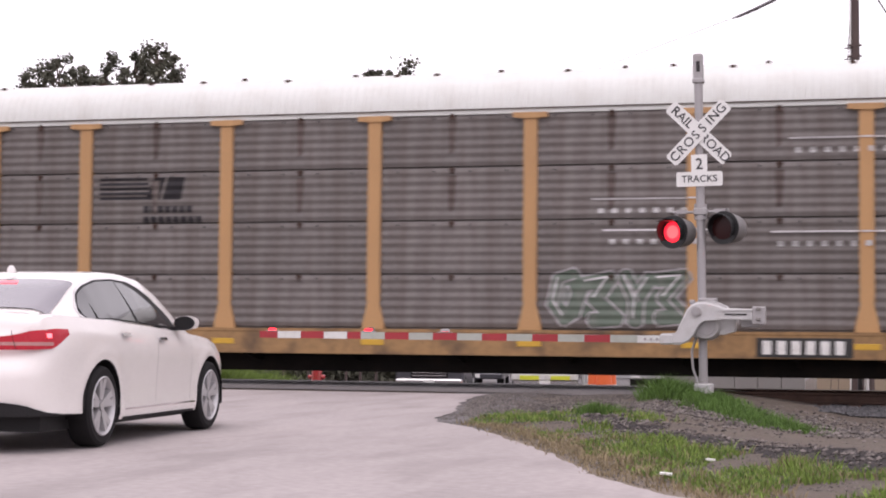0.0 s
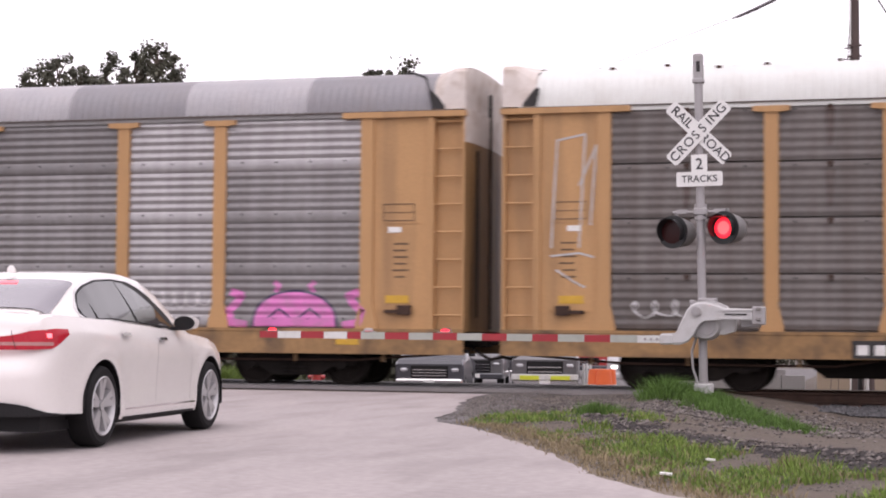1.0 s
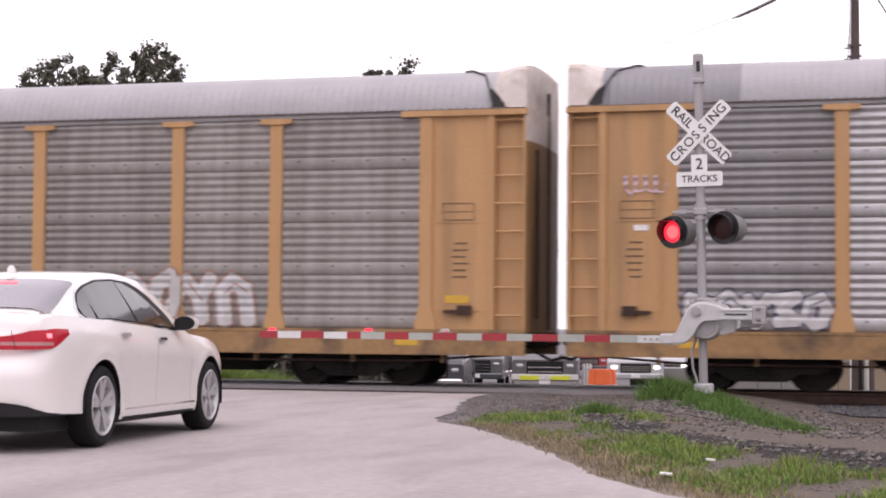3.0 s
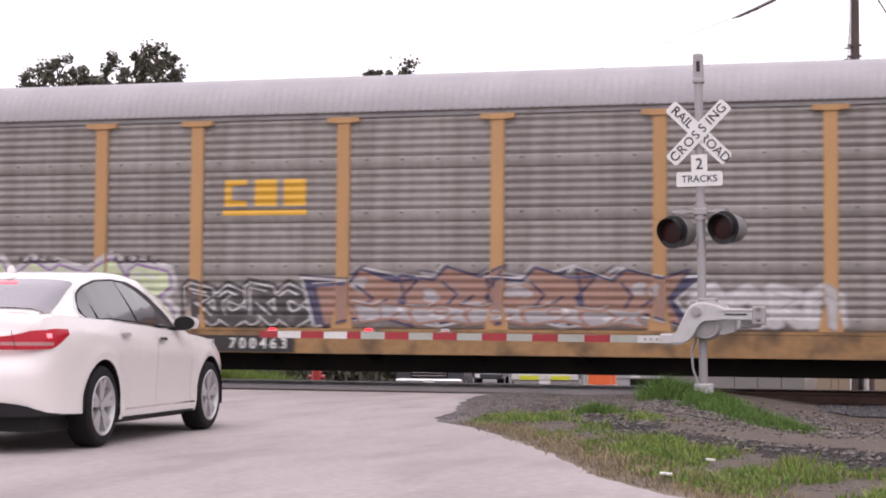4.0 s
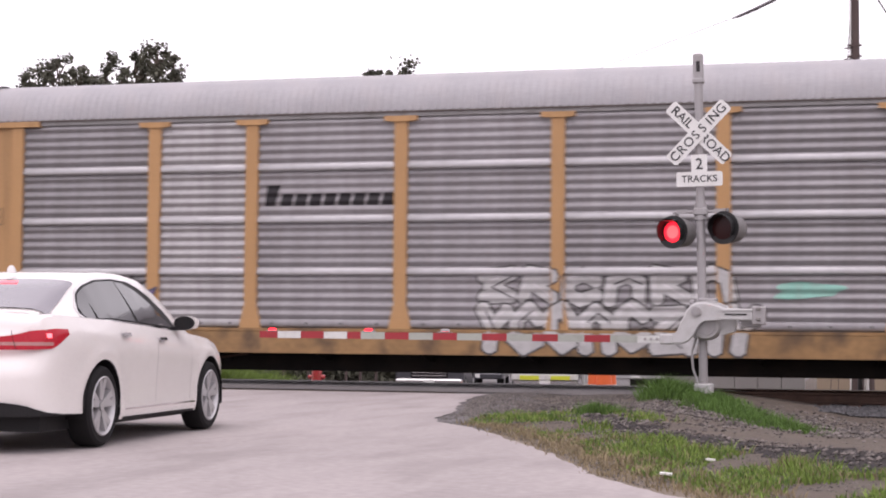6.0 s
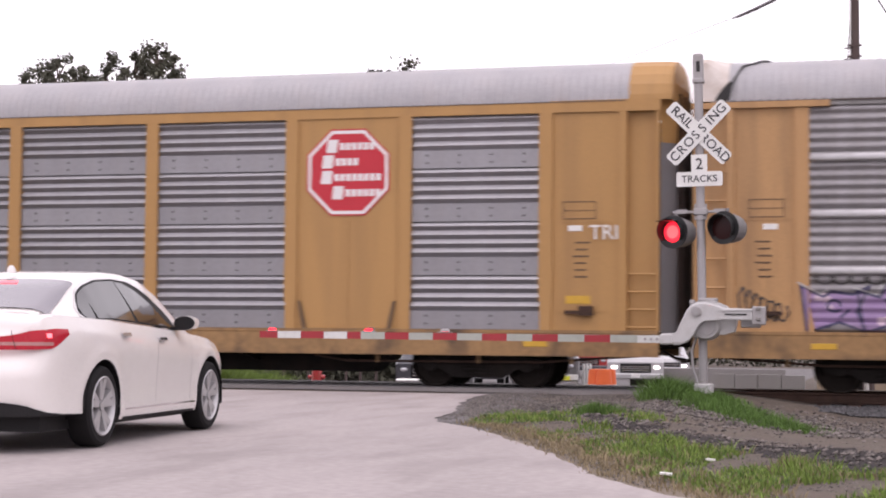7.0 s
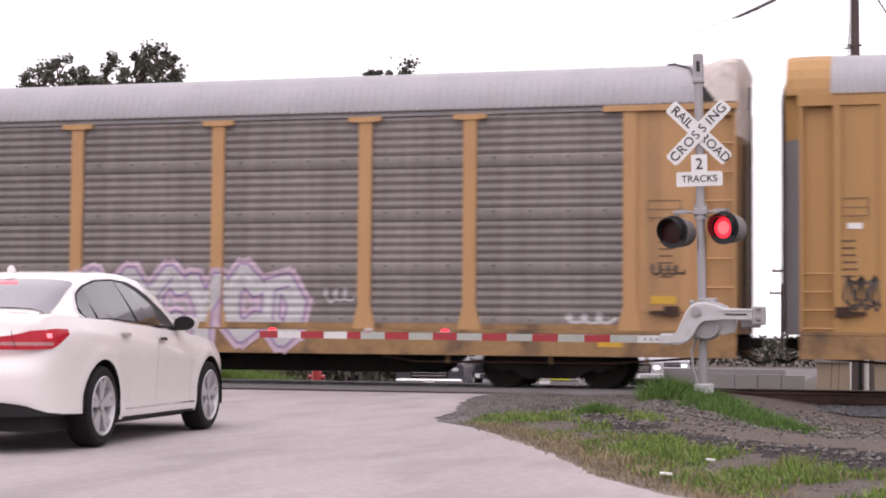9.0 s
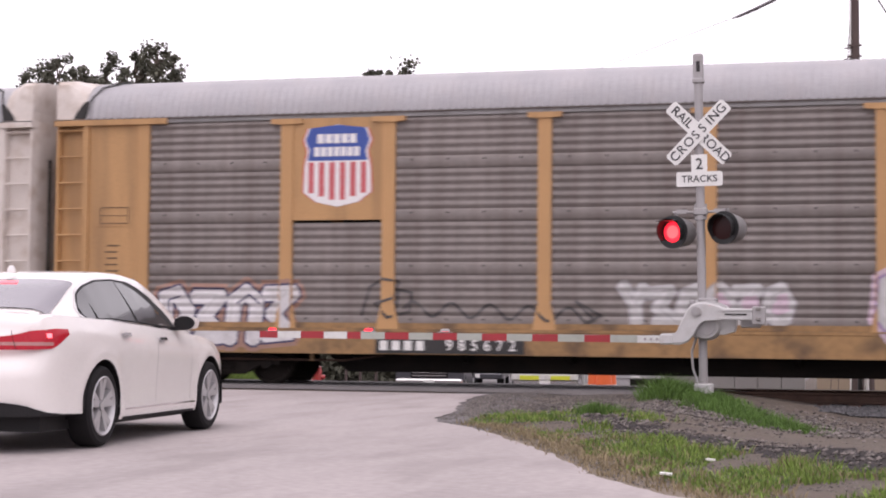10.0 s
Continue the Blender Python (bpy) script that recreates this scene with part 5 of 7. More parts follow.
part("cross_arm", Geo().tube([(-0.42, 0.02, 2.80), (0.42, 0.02, 2.80)], 0.022, 10).box(-0.36, -0.2, -0.03, 0.05, 2.78, 2.84).box(0.2, 0.36, -0.03, 0.05, 2.78, 2.84), M["mast"], signal, smooth=40)


VANES = []


def lamp_head(x, z, turn):
    """Flashing light: round black background, hood, lens; an added hinged vane hides the ever-lit lens to imitate
    switching off.
    """
    head = part("light_head", Geo().tube([(0, 0.0, 0), (0, 0.2, 0), (0, 0.36, 0), (0, 0.46, 0), (0, 0.49, 0)], [0.215, 0.225, 0.20, 0.13, 0.05], 24).tube([(0, 0.12, 0.1), (0, 0.12, 0.30)], 0.03, 10), M["chord"], signal,
                "dark grey light housing", pose(x, -0.10, z, 0, 0, turn), smooth=40)
    ring = Geo()
    for r0, r1, y in ((0.155, 0.25, -0.01),):
        rings = []
        for k in range(33):
            a = 2 * math.pi * k / 32
            rings.append([(r * math.cos(a), yy, r * math.sin(a)) for r, yy in ((r0, y), (r1, y), (r1, y + 0.02), (r0, y + 0.02))])
        ring.rings(rings, cap=False)
    part("background_disc", ring, M["lamp_black"], head, "round black background disc")
    hood = Geo()
    rings = []
    for k in range(25):
        a = radians(-40) + radians(260) * k / 24
        d = 0.19 * (0.5 + 0.45 * math.sin(max(0, min(math.pi, (a + 0.7) * math.pi / (math.pi + 1.4)))))
        rings.append([(r * math.cos(a), y, r * math.sin(a)) for r, y in ((0.175, -0.01), (0.195, -d), (0.203, -d), (0.19, -0.01))])
    hood.rings(rings)
    part("visor", hood, M["lamp_black"], head, "black metal visor", smooth=40)
    lens = Geo()
    lens.rings([[(r * math.cos(a), y, r * math.sin(a)) for a in (2 * math.pi * k / 24 for k in range(24))] for r, y in ((0.155, 0.0), (0.12, -0.008), (0.06, -0.012), (0.005, -0.013))])
    ln = part("lens", lens, M["lamp_on"], head, "red glowing round lens", smooth=60)
    core = Geo()
    core.rings([[(r * math.cos(a), y, r * math.sin(a)) for a in (2 * math.pi * k / 20 for k in range(20))] for r, y in ((0.10, -0.012), (0.05, -0.016), (0.004, -0.017))])
    part("lens_core", core, M["lamp_core"], head, smooth=60)
    vane = Geo()
    vane.rings([[(r * math.cos(a), y, -0.155 + r * math.sin(a)) for a in (2 * math.pi * k / 24 for k in range(24))] for r, y in ((0.176, 0.0), (0.13, -0.006), (0.06, -0.010), (0.005, -0.011))])
    v = part("light_vane", vane, M["lens_dark"], head, "added dark red vane standing in for the unlit lens", pose(0, -0.024, 0.155), smooth=60)
    VANES.append(v)
    return v


lamp_head(-0.41, 2.50, -23)
lamp_head(0.35, 2.545, -23)

gate = thing("crossing_gate", "lowered red and white striped gate arm", "barrier gate", m=pose(-2.85, 25.0, 0.03))
gb = Geo()
gb.tube([(0.10, -0.06, 1.10), (0.10, 0.0, 1.10), (0.10, 0.28, 1.10), (0.10, 0.34, 1.10)], [0.20, 0.235, 0.235, 0.19], 28)
gb.prism([(-0.16, 1.02), (0.36, 0.95), (0.52, 1.0), (0.55, 1.16), (0.40, 1.38), (0.20, 1.47), (-0.05, 1.44), (-0.2, 1.26)], "y", 0.02, 0.3)
part("gearbox", gb, M["mast_light"], gate, "pale grey gate mechanism housing", smooth=35)
part("housing_rim", Geo().tube([(0.10, -0.085, 1.10), (0.10, -0.06, 1.10)], 0.16, 24), M["mast"], gate, smooth=35)
part("housing_cap", Geo().box(-0.02, 0.26, 0.04, 0.26, 1.45, 1.50, bev=0.015).box(-0.14, -0.06, -0.02, 0.06, 1.40, 1.47, bev=0.01), M["mast"], gate, "bolted cover of the housing")


def support_ring(y, d):
    """Outline of the bent support, drawn in by d at its faces."""
    prof = [(-0.55, 0.80), (-0.26, 0.80), (-0.15, 0.84), (-0.08, 0.92), (0.02, 1.10), (0.10, 1.155), (0.30, 1.17), (0.84, 1.165), (0.86, 1.20), (0.86, 1.31), (0.83, 1.335), (0.40, 1.345), (0.28, 1.39), (0.12, 1.43), (0.0, 1.43),
            (-0.10, 1.39), (-0.17, 1.30), (-0.31, 1.00), (-0.36, 0.955), (-0.55, 0.95)]
    cx, cz = 0.05, 1.16
    return [(x + d * (cx - x) * 0.06, y, z + d * (cz - z) * 0.09) for x, z in prof]


part("arm_support", Geo().rings([support_ring(-0.19, 1), support_ring(-0.175, 0), support_ring(-0.10, 0), support_ring(-0.085, 1)]), M["mast_light"], gate, "pale bent gate arm support")
part("pivot", Geo().tube([(-0.02, -0.22, 1.29), (-0.02, -0.08, 1.29)], 0.075, 18).tube([(-0.02, -0.235, 1.29), (-0.02, -0.20, 1.29)], 0.045, 14), M["mast"], gate, smooth=40)
part("support_slot", Geo().box(0.40, 0.72, -0.198, -0.185, 1.24, 1.265), M["hole"], gate)
for z in (1.19, 1.315):
    part("support_rib", Geo().box(0.30, 0.82, -0.205, -0.185, z - 0.008, z + 0.008), M["mast_light"], gate)
part("counterweight", Geo().box(0.80, 0.99, -0.24, -0.05, 1.10, 1.37, bev=0.015), M["mast"], gate, "grey steel counterweight")
part("counterweight", Geo().box(0.62, 0.90, -0.08, 0.12, 1.06, 1.24, bev=0.015), M["mast"], gate, "grey steel counterweight")
for dz in (0.05, 0.2):
    part("bolt", Geo().box(0.86, 0.93, -0.27, -0.22, 1.11 + dz, 1.16 + dz, bev=0.008), M["concrete"], gate)
part("bracket", Geo().box(-0.09, 0.09, -0.04, 0.2, 0.9, 1.4, bev=0.02), M["mast"], gate, "clamp on the mast")
part("cable", Geo().tube([(-0.05, 0.12, 0.92), (-0.12, 0.12, 0.7), (-0.10, 0.1, 0.45), (-0.02, 0.1, 0.2)], 0.018, 8), M["mast"], gate)
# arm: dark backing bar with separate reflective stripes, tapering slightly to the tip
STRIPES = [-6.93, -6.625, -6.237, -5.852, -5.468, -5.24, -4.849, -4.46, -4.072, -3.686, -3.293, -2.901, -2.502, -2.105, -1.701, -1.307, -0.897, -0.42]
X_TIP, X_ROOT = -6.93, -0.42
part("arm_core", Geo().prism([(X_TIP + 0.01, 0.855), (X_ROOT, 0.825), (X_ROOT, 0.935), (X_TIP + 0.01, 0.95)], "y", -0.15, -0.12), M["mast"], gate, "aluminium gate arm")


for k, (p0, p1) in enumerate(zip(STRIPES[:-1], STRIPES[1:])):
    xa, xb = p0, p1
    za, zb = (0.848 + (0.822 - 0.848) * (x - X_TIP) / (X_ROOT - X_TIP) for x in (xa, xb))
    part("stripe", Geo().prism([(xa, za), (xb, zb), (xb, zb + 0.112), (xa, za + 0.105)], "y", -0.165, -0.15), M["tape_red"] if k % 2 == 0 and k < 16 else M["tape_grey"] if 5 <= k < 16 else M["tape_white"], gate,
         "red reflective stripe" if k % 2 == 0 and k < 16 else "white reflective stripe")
for x in (-0.78, -0.69, -0.60):
    part("bolt", Geo().tube([(x, -0.178, 0.88), (x, -0.16, 0.88)], 0.022, 8), M["mast"], gate)
part("arm_clamp", Geo().box(-0.56, -0.36, -0.2, -0.09, 0.80, 0.96, bev=0.02), M["mast_light"], gate)


def arm_lamp(x, blinking):
    lamp = part("arm_light", Geo().box(-0.10, 0.10, -0.04, 0.04, 0.0, 0.03, bev=0.01).box(-0.14, -0.10, -0.02, 0.02, 0, 0.02).box(0.10, 0.14, -0.02, 0.02, 0, 0.02), M["mast"], gate, "small gate arm light", pose(x, -0.14, 0.948) @ Matrix.Diagonal((0.82, 0.82, 0.62, 1)))
    dome = Geo()
    dome.rings([[(0.085 * s * math.cos(a), 0.045 * s * math.sin(a), z) for a in (2 * math.pi * k / 16 for k in range(16))] for s, z in ((1, 0.03), (0.98, 0.06), (0.75, 0.085), (0.2, 0.095))])
    part("arm_lens", dome, M["lamp_on"], lamp, "glowing red lens", smooth=50)
    if blinking:
        # added cover hides the glowing lens, imitating the lamp switched off
        cover = Geo()
        cover.rings([[(0.095 * s * math.cos(a), -0.055 + 0.055 * s * math.sin(a), z) for a in (2 * math.pi * k / 16 for k in range(16))] for s, z in ((1, 0.0), (1, 0.04), (0.8, 0.062), (0.1, 0.07))], cap=False)
        VANES.append(part("light_vane", cover, M["mast"], lamp, "added grey cover standing in for the unlit lamp", pose(0, 0.055, 0.032), smooth=50))


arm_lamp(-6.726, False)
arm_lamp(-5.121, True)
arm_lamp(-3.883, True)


# ---- white sedan ----
sedan = thing("sedan_car", "pearl white four-door sedan waiting with brake lights on", "car", m=pose(-7.21, 12.52, 0.005, 0, 0, 94.26))
AXLES = (0.0, 2.685)
HALF = [(-1.068, 0.02), (-1.064, 0.18), (-1.055, 0.34), (-1.04, 0.49), (-1.02, 0.60), (-0.99, 0.70), (-0.93, 0.765), (-0.8, 0.83), (-0.55, 0.872), (-0.2, 0.893), (0.3, 0.90), (1.3, 0.90), (2.3, 0.898), (2.8, 0.885), (3.1, 0.85), (3.35, 0.78), (3.52, 0.67), (3.62, 0.52), (3.66, 0.36)]
SHOULDER = [(-1.068, 0.90), (-1.02, 0.93), (-0.97, 1.0), (-0.9, 1.05), (-0.7, 1.075), (-0.3, 1.06), (0.3, 1.035), (1.0, 1.00), (1.7, 0.965), (2.3, 0.925), (2.7, 0.895), (3.1, 0.83), (3.4, 0.74), (3.6, 0.64), (3.66, 0.60)]
CROWN = [(-1.068, 0.905), (-1.02, 0.95), (-0.97, 1.03), (-0.9, 1.09), (-0.7, 1.115), (-0.3, 1.12), (0.3, 1.1), (1.7, 1.06), (2.3, 1.0), (2.7, 0.965), (3.1, 0.90), (3.4, 0.80), (3.6, 0.68), (3.66, 0.62)]


def arch(x):
    z = 0.205 if -0.38 < x < 3.2 else 0.29 if x < 0 else 0.24
    for c in AXLES:
        d = abs(x - c)
        if d < 0.385:
            z = max(z, 0.335 + math.sqrt(0.385 ** 2 - d * d))
    return z


def side_y(x, z):
    """Half width of the body at height z."""
    w, zs = interp(x, HALF), interp(x, SHOULDER)
    t = (z - 0.2) / max(0.1, zs - 0.2)
    bulge = interp(t, [(0, 0.955), (0.12, 0.985), (0.22, 0.975), (0.45, 0.985), (0.7, 1.0), (0.84, 0.992), (1.0, 0.93)])
    flare = sum(0.012 * max(0, 1 - abs(math.hypot(x - c, z - 0.335) - 0.43) / 0.09) for c in AXLES)
    return w * bulge + flare


def body_x(x, z):
    """Ends lean: the tail is fullest at bumper height."""
    if x < -0.8:
        return x + (-0.8 - x) / 0.22 * (interp(z, [(0.2, 0.07), (0.42, 0.0), (0.62, -0.01), (0.8, 0.07), (0.95, 0.09), (1.08, 0.05)]))
    if x > 3.4:
        return x - (x - 3.4) / 0.26 * interp(z, [(0.2, 0.05), (0.4, 0.0), (0.6, 0.03), (0.8, 0.12)])
    return x


stations = sorted({-1.068, -1.064, -1.06, -1.055, -1.047, -1.04, -1.03, -1.02, -0.99, -0.96, -0.93, -0.87, -0.8, -0.7, -0.6, -0.5, -0.42, 3.08, 3.2, 3.35, 3.45, 3.52, 3.58, 3.62, 3.66} | {round(c + 0.385 * math.cos(math.pi * k / 20), 4) for c in AXLES for k in range(21)}
                  | {round(0.45 + 0.12 * k, 3) for k in range(16)} | {c + s * 0.3855 for c in AXLES for s in (-1, 1)})
body = Geo()
rings = []
for x in stations:
    zb, zs, zc = arch(x), interp(x, SHOULDER), interp(x, CROWN)
    right = [(body_x(x, z), -side_y(x, z), z) for z in (zb + (zs - zb) * k / 14 for k in range(15))]
    ys_ = abs(right[-1][1])
    over = [(body_x(x, zs), -ys_ * (1 - t), zs + (zc - zs) * math.sin(t * math.pi / 2) ** 0.8) for t in (0.06, 0.14, 0.3, 0.5, 0.75, 1.0)]
    half = right + over
    rings.append(half + [(px, -py, pz) for px, py, pz in half[-2::-1]])
body.rings(rings, cap=False, closed=False)
body.add(rings[0], [tuple(range(len(rings[0])))]).add(rings[-1], [tuple(range(len(rings[-1])))])
part("body", body, M["car_white"], sedan, "pearl white body shell", smooth=40)

ROOF_LINE = [(-0.78, 1.10), (-0.5, 1.20), (-0.2, 1.315), (0.1, 1.405), (0.4, 1.455), (0.8, 1.48), (1.15, 1.48), (1.5, 1.445), (1.8, 1.34), (2.1, 1.19), (2.45, 0.99)]
ROOF_HALF = [(-0.78, 0.66), (-0.2, 0.62), (0.4, 0.585), (1.2, 0.58), (1.6, 0.60), (2.1, 0.66), (2.45, 0.70)]


def cabin_pt(x, t):
    """Right side of the cabin at height share t, from the belt to the roof's edge."""
    zs, zr = interp(x, SHOULDER) - 0.02, interp(x, ROOF_LINE) - 0.045
    yb, yr = side_y(x, zs) * 0.955, interp(x, ROOF_HALF)
    t2 = t + 0.0
    return (x, -(yb + (yr - yb) * (t2 ** 1.25)), zs + max(0.0, zr - zs) * t2)


cab, rings = Geo(), []
for k in range(40):
    x = -0.78 + 3.23 * k / 39
    half = [cabin_pt(x, t) for t in (0, 0.2, 0.4, 0.6, 0.8, 0.92, 1.0)]
    e, zr = half[-1], interp(x, ROOF_LINE)
    half += [(x, e[1] * s, e[2] + (zr - e[2]) * h) for s, h in ((0.95, 0.45), (0.85, 0.75), (0.6, 0.93), (0.3, 1.0), (0, 1.0))]
    rings.append(half + [(px, -py, pz) for px, py, pz in half[-2::-1]])
cab.rings(rings, cap=False, closed=False)
part("roof", cab, M["car_white"], sedan, "white roof and pillars", smooth=40)

DLO_TOP = [(-0.24, 1.115), (-0.20, 1.17), (-0.08, 1.265), (0.1, 1.33), (0.4, 1.385), (0.8, 1.405), (1.15, 1.39), (1.4, 1.325), (1.62, 1.215), (1.8, 1.11), (1.95, 0.985)]
DLO_LOW = [(-0.24, 1.10), (-0.15, 1.055), (0.0, 1.05), (0.3, 1.06), (1.0, 1.03), (1.7, 0.995), (1.95, 0.98)]


def cabin_y(x, z):
    zs, zr = interp(x, SHOULDER) - 0.02, interp(x, ROOF_LINE) - 0.045
    t = min(1, max(0, (z - zs) / max(0.01, zr - zs)))
    yb, yr = side_y(x, zs) * 0.955, interp(x, ROOF_HALF)
    return yb + (yr - yb) * t ** 1.25


def side_patch(xa, xb, low, high, yfun, out, slant=0.0, cols=16, rows=6, sign=-1):
    """Patch lying on the car's side between two height lines; slant leans its upright edges."""
    g, rr = Geo(), []
    for i in range(cols + 1):
        col = []
        for j in range(rows + 1):
            x = xa + (xb - xa) * (i / cols) ** (2.4 if xa < -1.03 else 1)
            z = low(x) + (high(x) - low(x)) * j / rows
            xx = x + slant * (j / rows)
            zz = min(z, high(xx)) if slant else z
            col.append((xx, sign * (yfun(xx, zz) + out), zz))
        rr.append(col)
    return g.rings(rr, cap=False, closed=False)


lowf, topf = (lambda x: interp(x, DLO_LOW)), (lambda x: interp(x, DLO_TOP))
for sign in (-1, 1):
    trim = side_patch(-0.275, 1.98, lambda x: lowf(x) - 0.022, lambda x: topf(x) + 0.02, cabin_y, 0.004, sign=sign, cols=30)
    part("window_trim", trim, M["chrome"], sedan, "bright window surround")
    part("window_rubber", side_patch(-0.245, 1.955, lambda x: lowf(x) - 0.006, lambda x: topf(x) + 0.004, cabin_y, 0.007, sign=sign, cols=30), M["plastic"], sedan)
    for xa, xb, sl in ((-0.21, 0.02, 0.0), (0.075, 0.90, -0.10), (0.97, 1.92, -0.16)):
        part("side_window", side_patch(xa, xb, lambda x: lowf(x) + 0.004, lambda x: topf(x) - 0.012, cabin_y, 0.010, slant=sl if xa > 0 else -0.0, sign=sign), M["car_glass"], sedan, "dark tinted side window", smooth=60)
    # taillight wrapping round the corner
    part("tail_light", side_patch(-1.06, -0.64, lambda x: interp(x, [(-1.07, 0.80), (-0.85, 0.81), (-0.64, 0.92)]), lambda x: interp(x, [(-1.07, 0.885), (-1.03, 0.91), (-0.98, 0.95), (-0.8, 0.968), (-0.64, 0.965)]),
                                  side_y, 0.006, cols=26, sign=sign), M["tail_red"], sedan, "red wrap-round tail light", smooth=60)
    part("tail_band", side_patch(-1.06, -0.84, lambda x: 0.835, lambda x: 0.862, side_y, 0.009, sign=sign), M["tail_band"], sedan)
    part("brake_lamp", side_patch(-0.90, -0.855, lambda x: 0.895, lambda x: 0.930, side_y, 0.011, cols=6, sign=sign), M["tail_glow"], sedan, "lit brake lamp")
    for xa in (1.22, 2.12):
        part("door_seam", side_patch(xa, xa + 0.004, lambda x: 0.30, lambda x: interp(x, SHOULDER) - 0.03, side_y, 0.002, cols=1, rows=10, sign=sign), M["plastic"], sedan)
    for xa, z in ((0.36, 0.925), (1.24, 0.885)):
        part("door_handle", side_patch(xa, xa + 0.19, lambda x, z=z: z - 0.014, lambda x, z=z: z + 0.014, side_y, 0.028, cols=5, rows=2, sign=sign), M["chrome"], sedan, "chrome door handle")
        part("handle_recess", side_patch(xa + 0.02, xa + 0.15, lambda x, z=z: z - 0.035, lambda x, z=z: z + 0.012, side_y, 0.004, cols=5, rows=2, sign=sign), M["rim"], sedan)
    part("rocker_strip", side_patch(0.45, 2.22, lambda x: 0.285, lambda x: 0.30, side_y, 0.006, rows=1, sign=sign), M["chrome"], sedan, "chrome rocker strip")
    part("sill_line", side_patch(0.45, 2.25, lambda x: 0.20, lambda x: 0.225, side_y, 0.003, rows=1, sign=sign), M["plastic"], sedan)
    part("rear_valance", side_patch(-1.067, -0.45, lambda x: 0.285, lambda x: interp(x, [(-1.07, 0.415), (-1.03, 0.39), (-0.96, 0.345), (-0.86, 0.315), (-0.7, 0.30), (-0.45, 0.292)]), side_y, 0.004, cols=24, sign=sign), M["plastic"], sedan, "black lower bumper")
    # mirror
    mir = Geo()
    mir.rings([[(1.84 + dx, sign * (0.845 + 0.19 * (t / 5) ** 0.8), 1.035 + dz * 0.8 * s) for dx, dz in ((-0.05 * s, 0.085), (0.07 * s, 0.06), (0.10 * s, 0.0), (0.05 * s, -0.07), (-0.05 * s, -0.085))] for t, s in ((0, 0.7), (1, 0.95), (3, 1.0), (5, 0.75))])
    mirror = part("wing_mirror", mir, M["car_white"], sedan, "white wing mirror with dark glass", smooth=50)
    part("mirror_glass", Geo().prism([(sign * 0.94 + 0.097 * math.cos(a), 1.033 + 0.066 * math.sin(a)) for a in (k * math.pi / 8 for k in range(16))], "x", 1.755, 1.79), M["plastic"], mirror)
    part("mirror_foot", Geo().box(1.80, 1.90, min(sign * 0.80, sign * 0.93), max(sign * 0.80, sign * 0.93), 0.965, 1.0), M["plastic"], mirror)

gl = Geo()
rows_ = []
for k in range(9):
    x = -0.70 + 0.70 * k / 8
    z = interp(x, ROOF_LINE)
    w = 0.70 - 0.10 * k / 8
    half = [cabin_pt(x, t) for t in (0, 0.2, 0.4, 0.6, 0.8, 0.92, 1.0)]
    e = half[-1]
    half += [(x, e[1] * s, e[2] + (z - e[2]) * h) for s, h in ((0.95, 0.45), (0.85, 0.75), (0.6, 0.93), (0.3, 1.0), (0, 1.0))]
    sect = sorted((abs(q[1]), q[2]) for q in half)
    rows_.append([(x - 0.008, w * s, interp(abs(w * s), sect) + 0.010) for s in (-1, -0.96, -0.9, -0.8, -0.6, -0.3, 0, 0.3, 0.6, 0.8, 0.9, 0.96, 1)])
gl.rings(rows_, cap=False, closed=False)
part("rear_window", gl, M["rear_glass"], sedan, "tinted rear window, sky reflection painted into its pale colour", smooth=60)
part("high_brake_lamp", Geo().box(-0.12, -0.09, -0.16, 0.16, 1.335, 1.352), M["tail_glow"], sedan, "lit high brake lamp", m=pose(-0.02, 0, 0.012))
gl = Geo()
gl.rings([[(x, w * s, interp(x, ROOF_LINE) + 0.008) for s in (-1, -0.5, 0, 0.5, 1)] for x, w in ((1.55, 0.52), (1.8, 0.55), (2.1, 0.6), (2.4, 0.64))], cap=False, closed=False)
part("windscreen", gl, M["car_glass"], sedan, "tinted windscreen", smooth=60)
fin = Geo().rings([[(0.10 + x * s, y * s, 1.435 + z) for x, y in ((-0.09, 0), (-0.04, 0.03), (0.08, 0.012), (0.10, 0), (0.08, -0.012), (-0.04, -0.03))] for s, z in ((1, 0), (0.85, 0.035), (0.35, 0.065))])
part("antenna_fin", fin, M["car_white"], sedan, smooth=40)
# plain black box for the underside, the shade there put into its colour
part("underbody", Geo().box(-0.85, 3.4, -0.72, 0.72, 0.16, 0.5), M["plastic"], sedan)
for sign in (-1, 1):
    part("trunk_seam", side_patch(-1.0245, -1.0235, lambda x: 0.80, lambda x: 0.95, side_y, 0.010, cols=1, rows=14, sign=sign), M["plastic"], sedan)
part("number_plate", Geo().box(-1.05, -1.035, -0.15, 0.15, 0.72, 0.83), M["white_paint"], sedan)


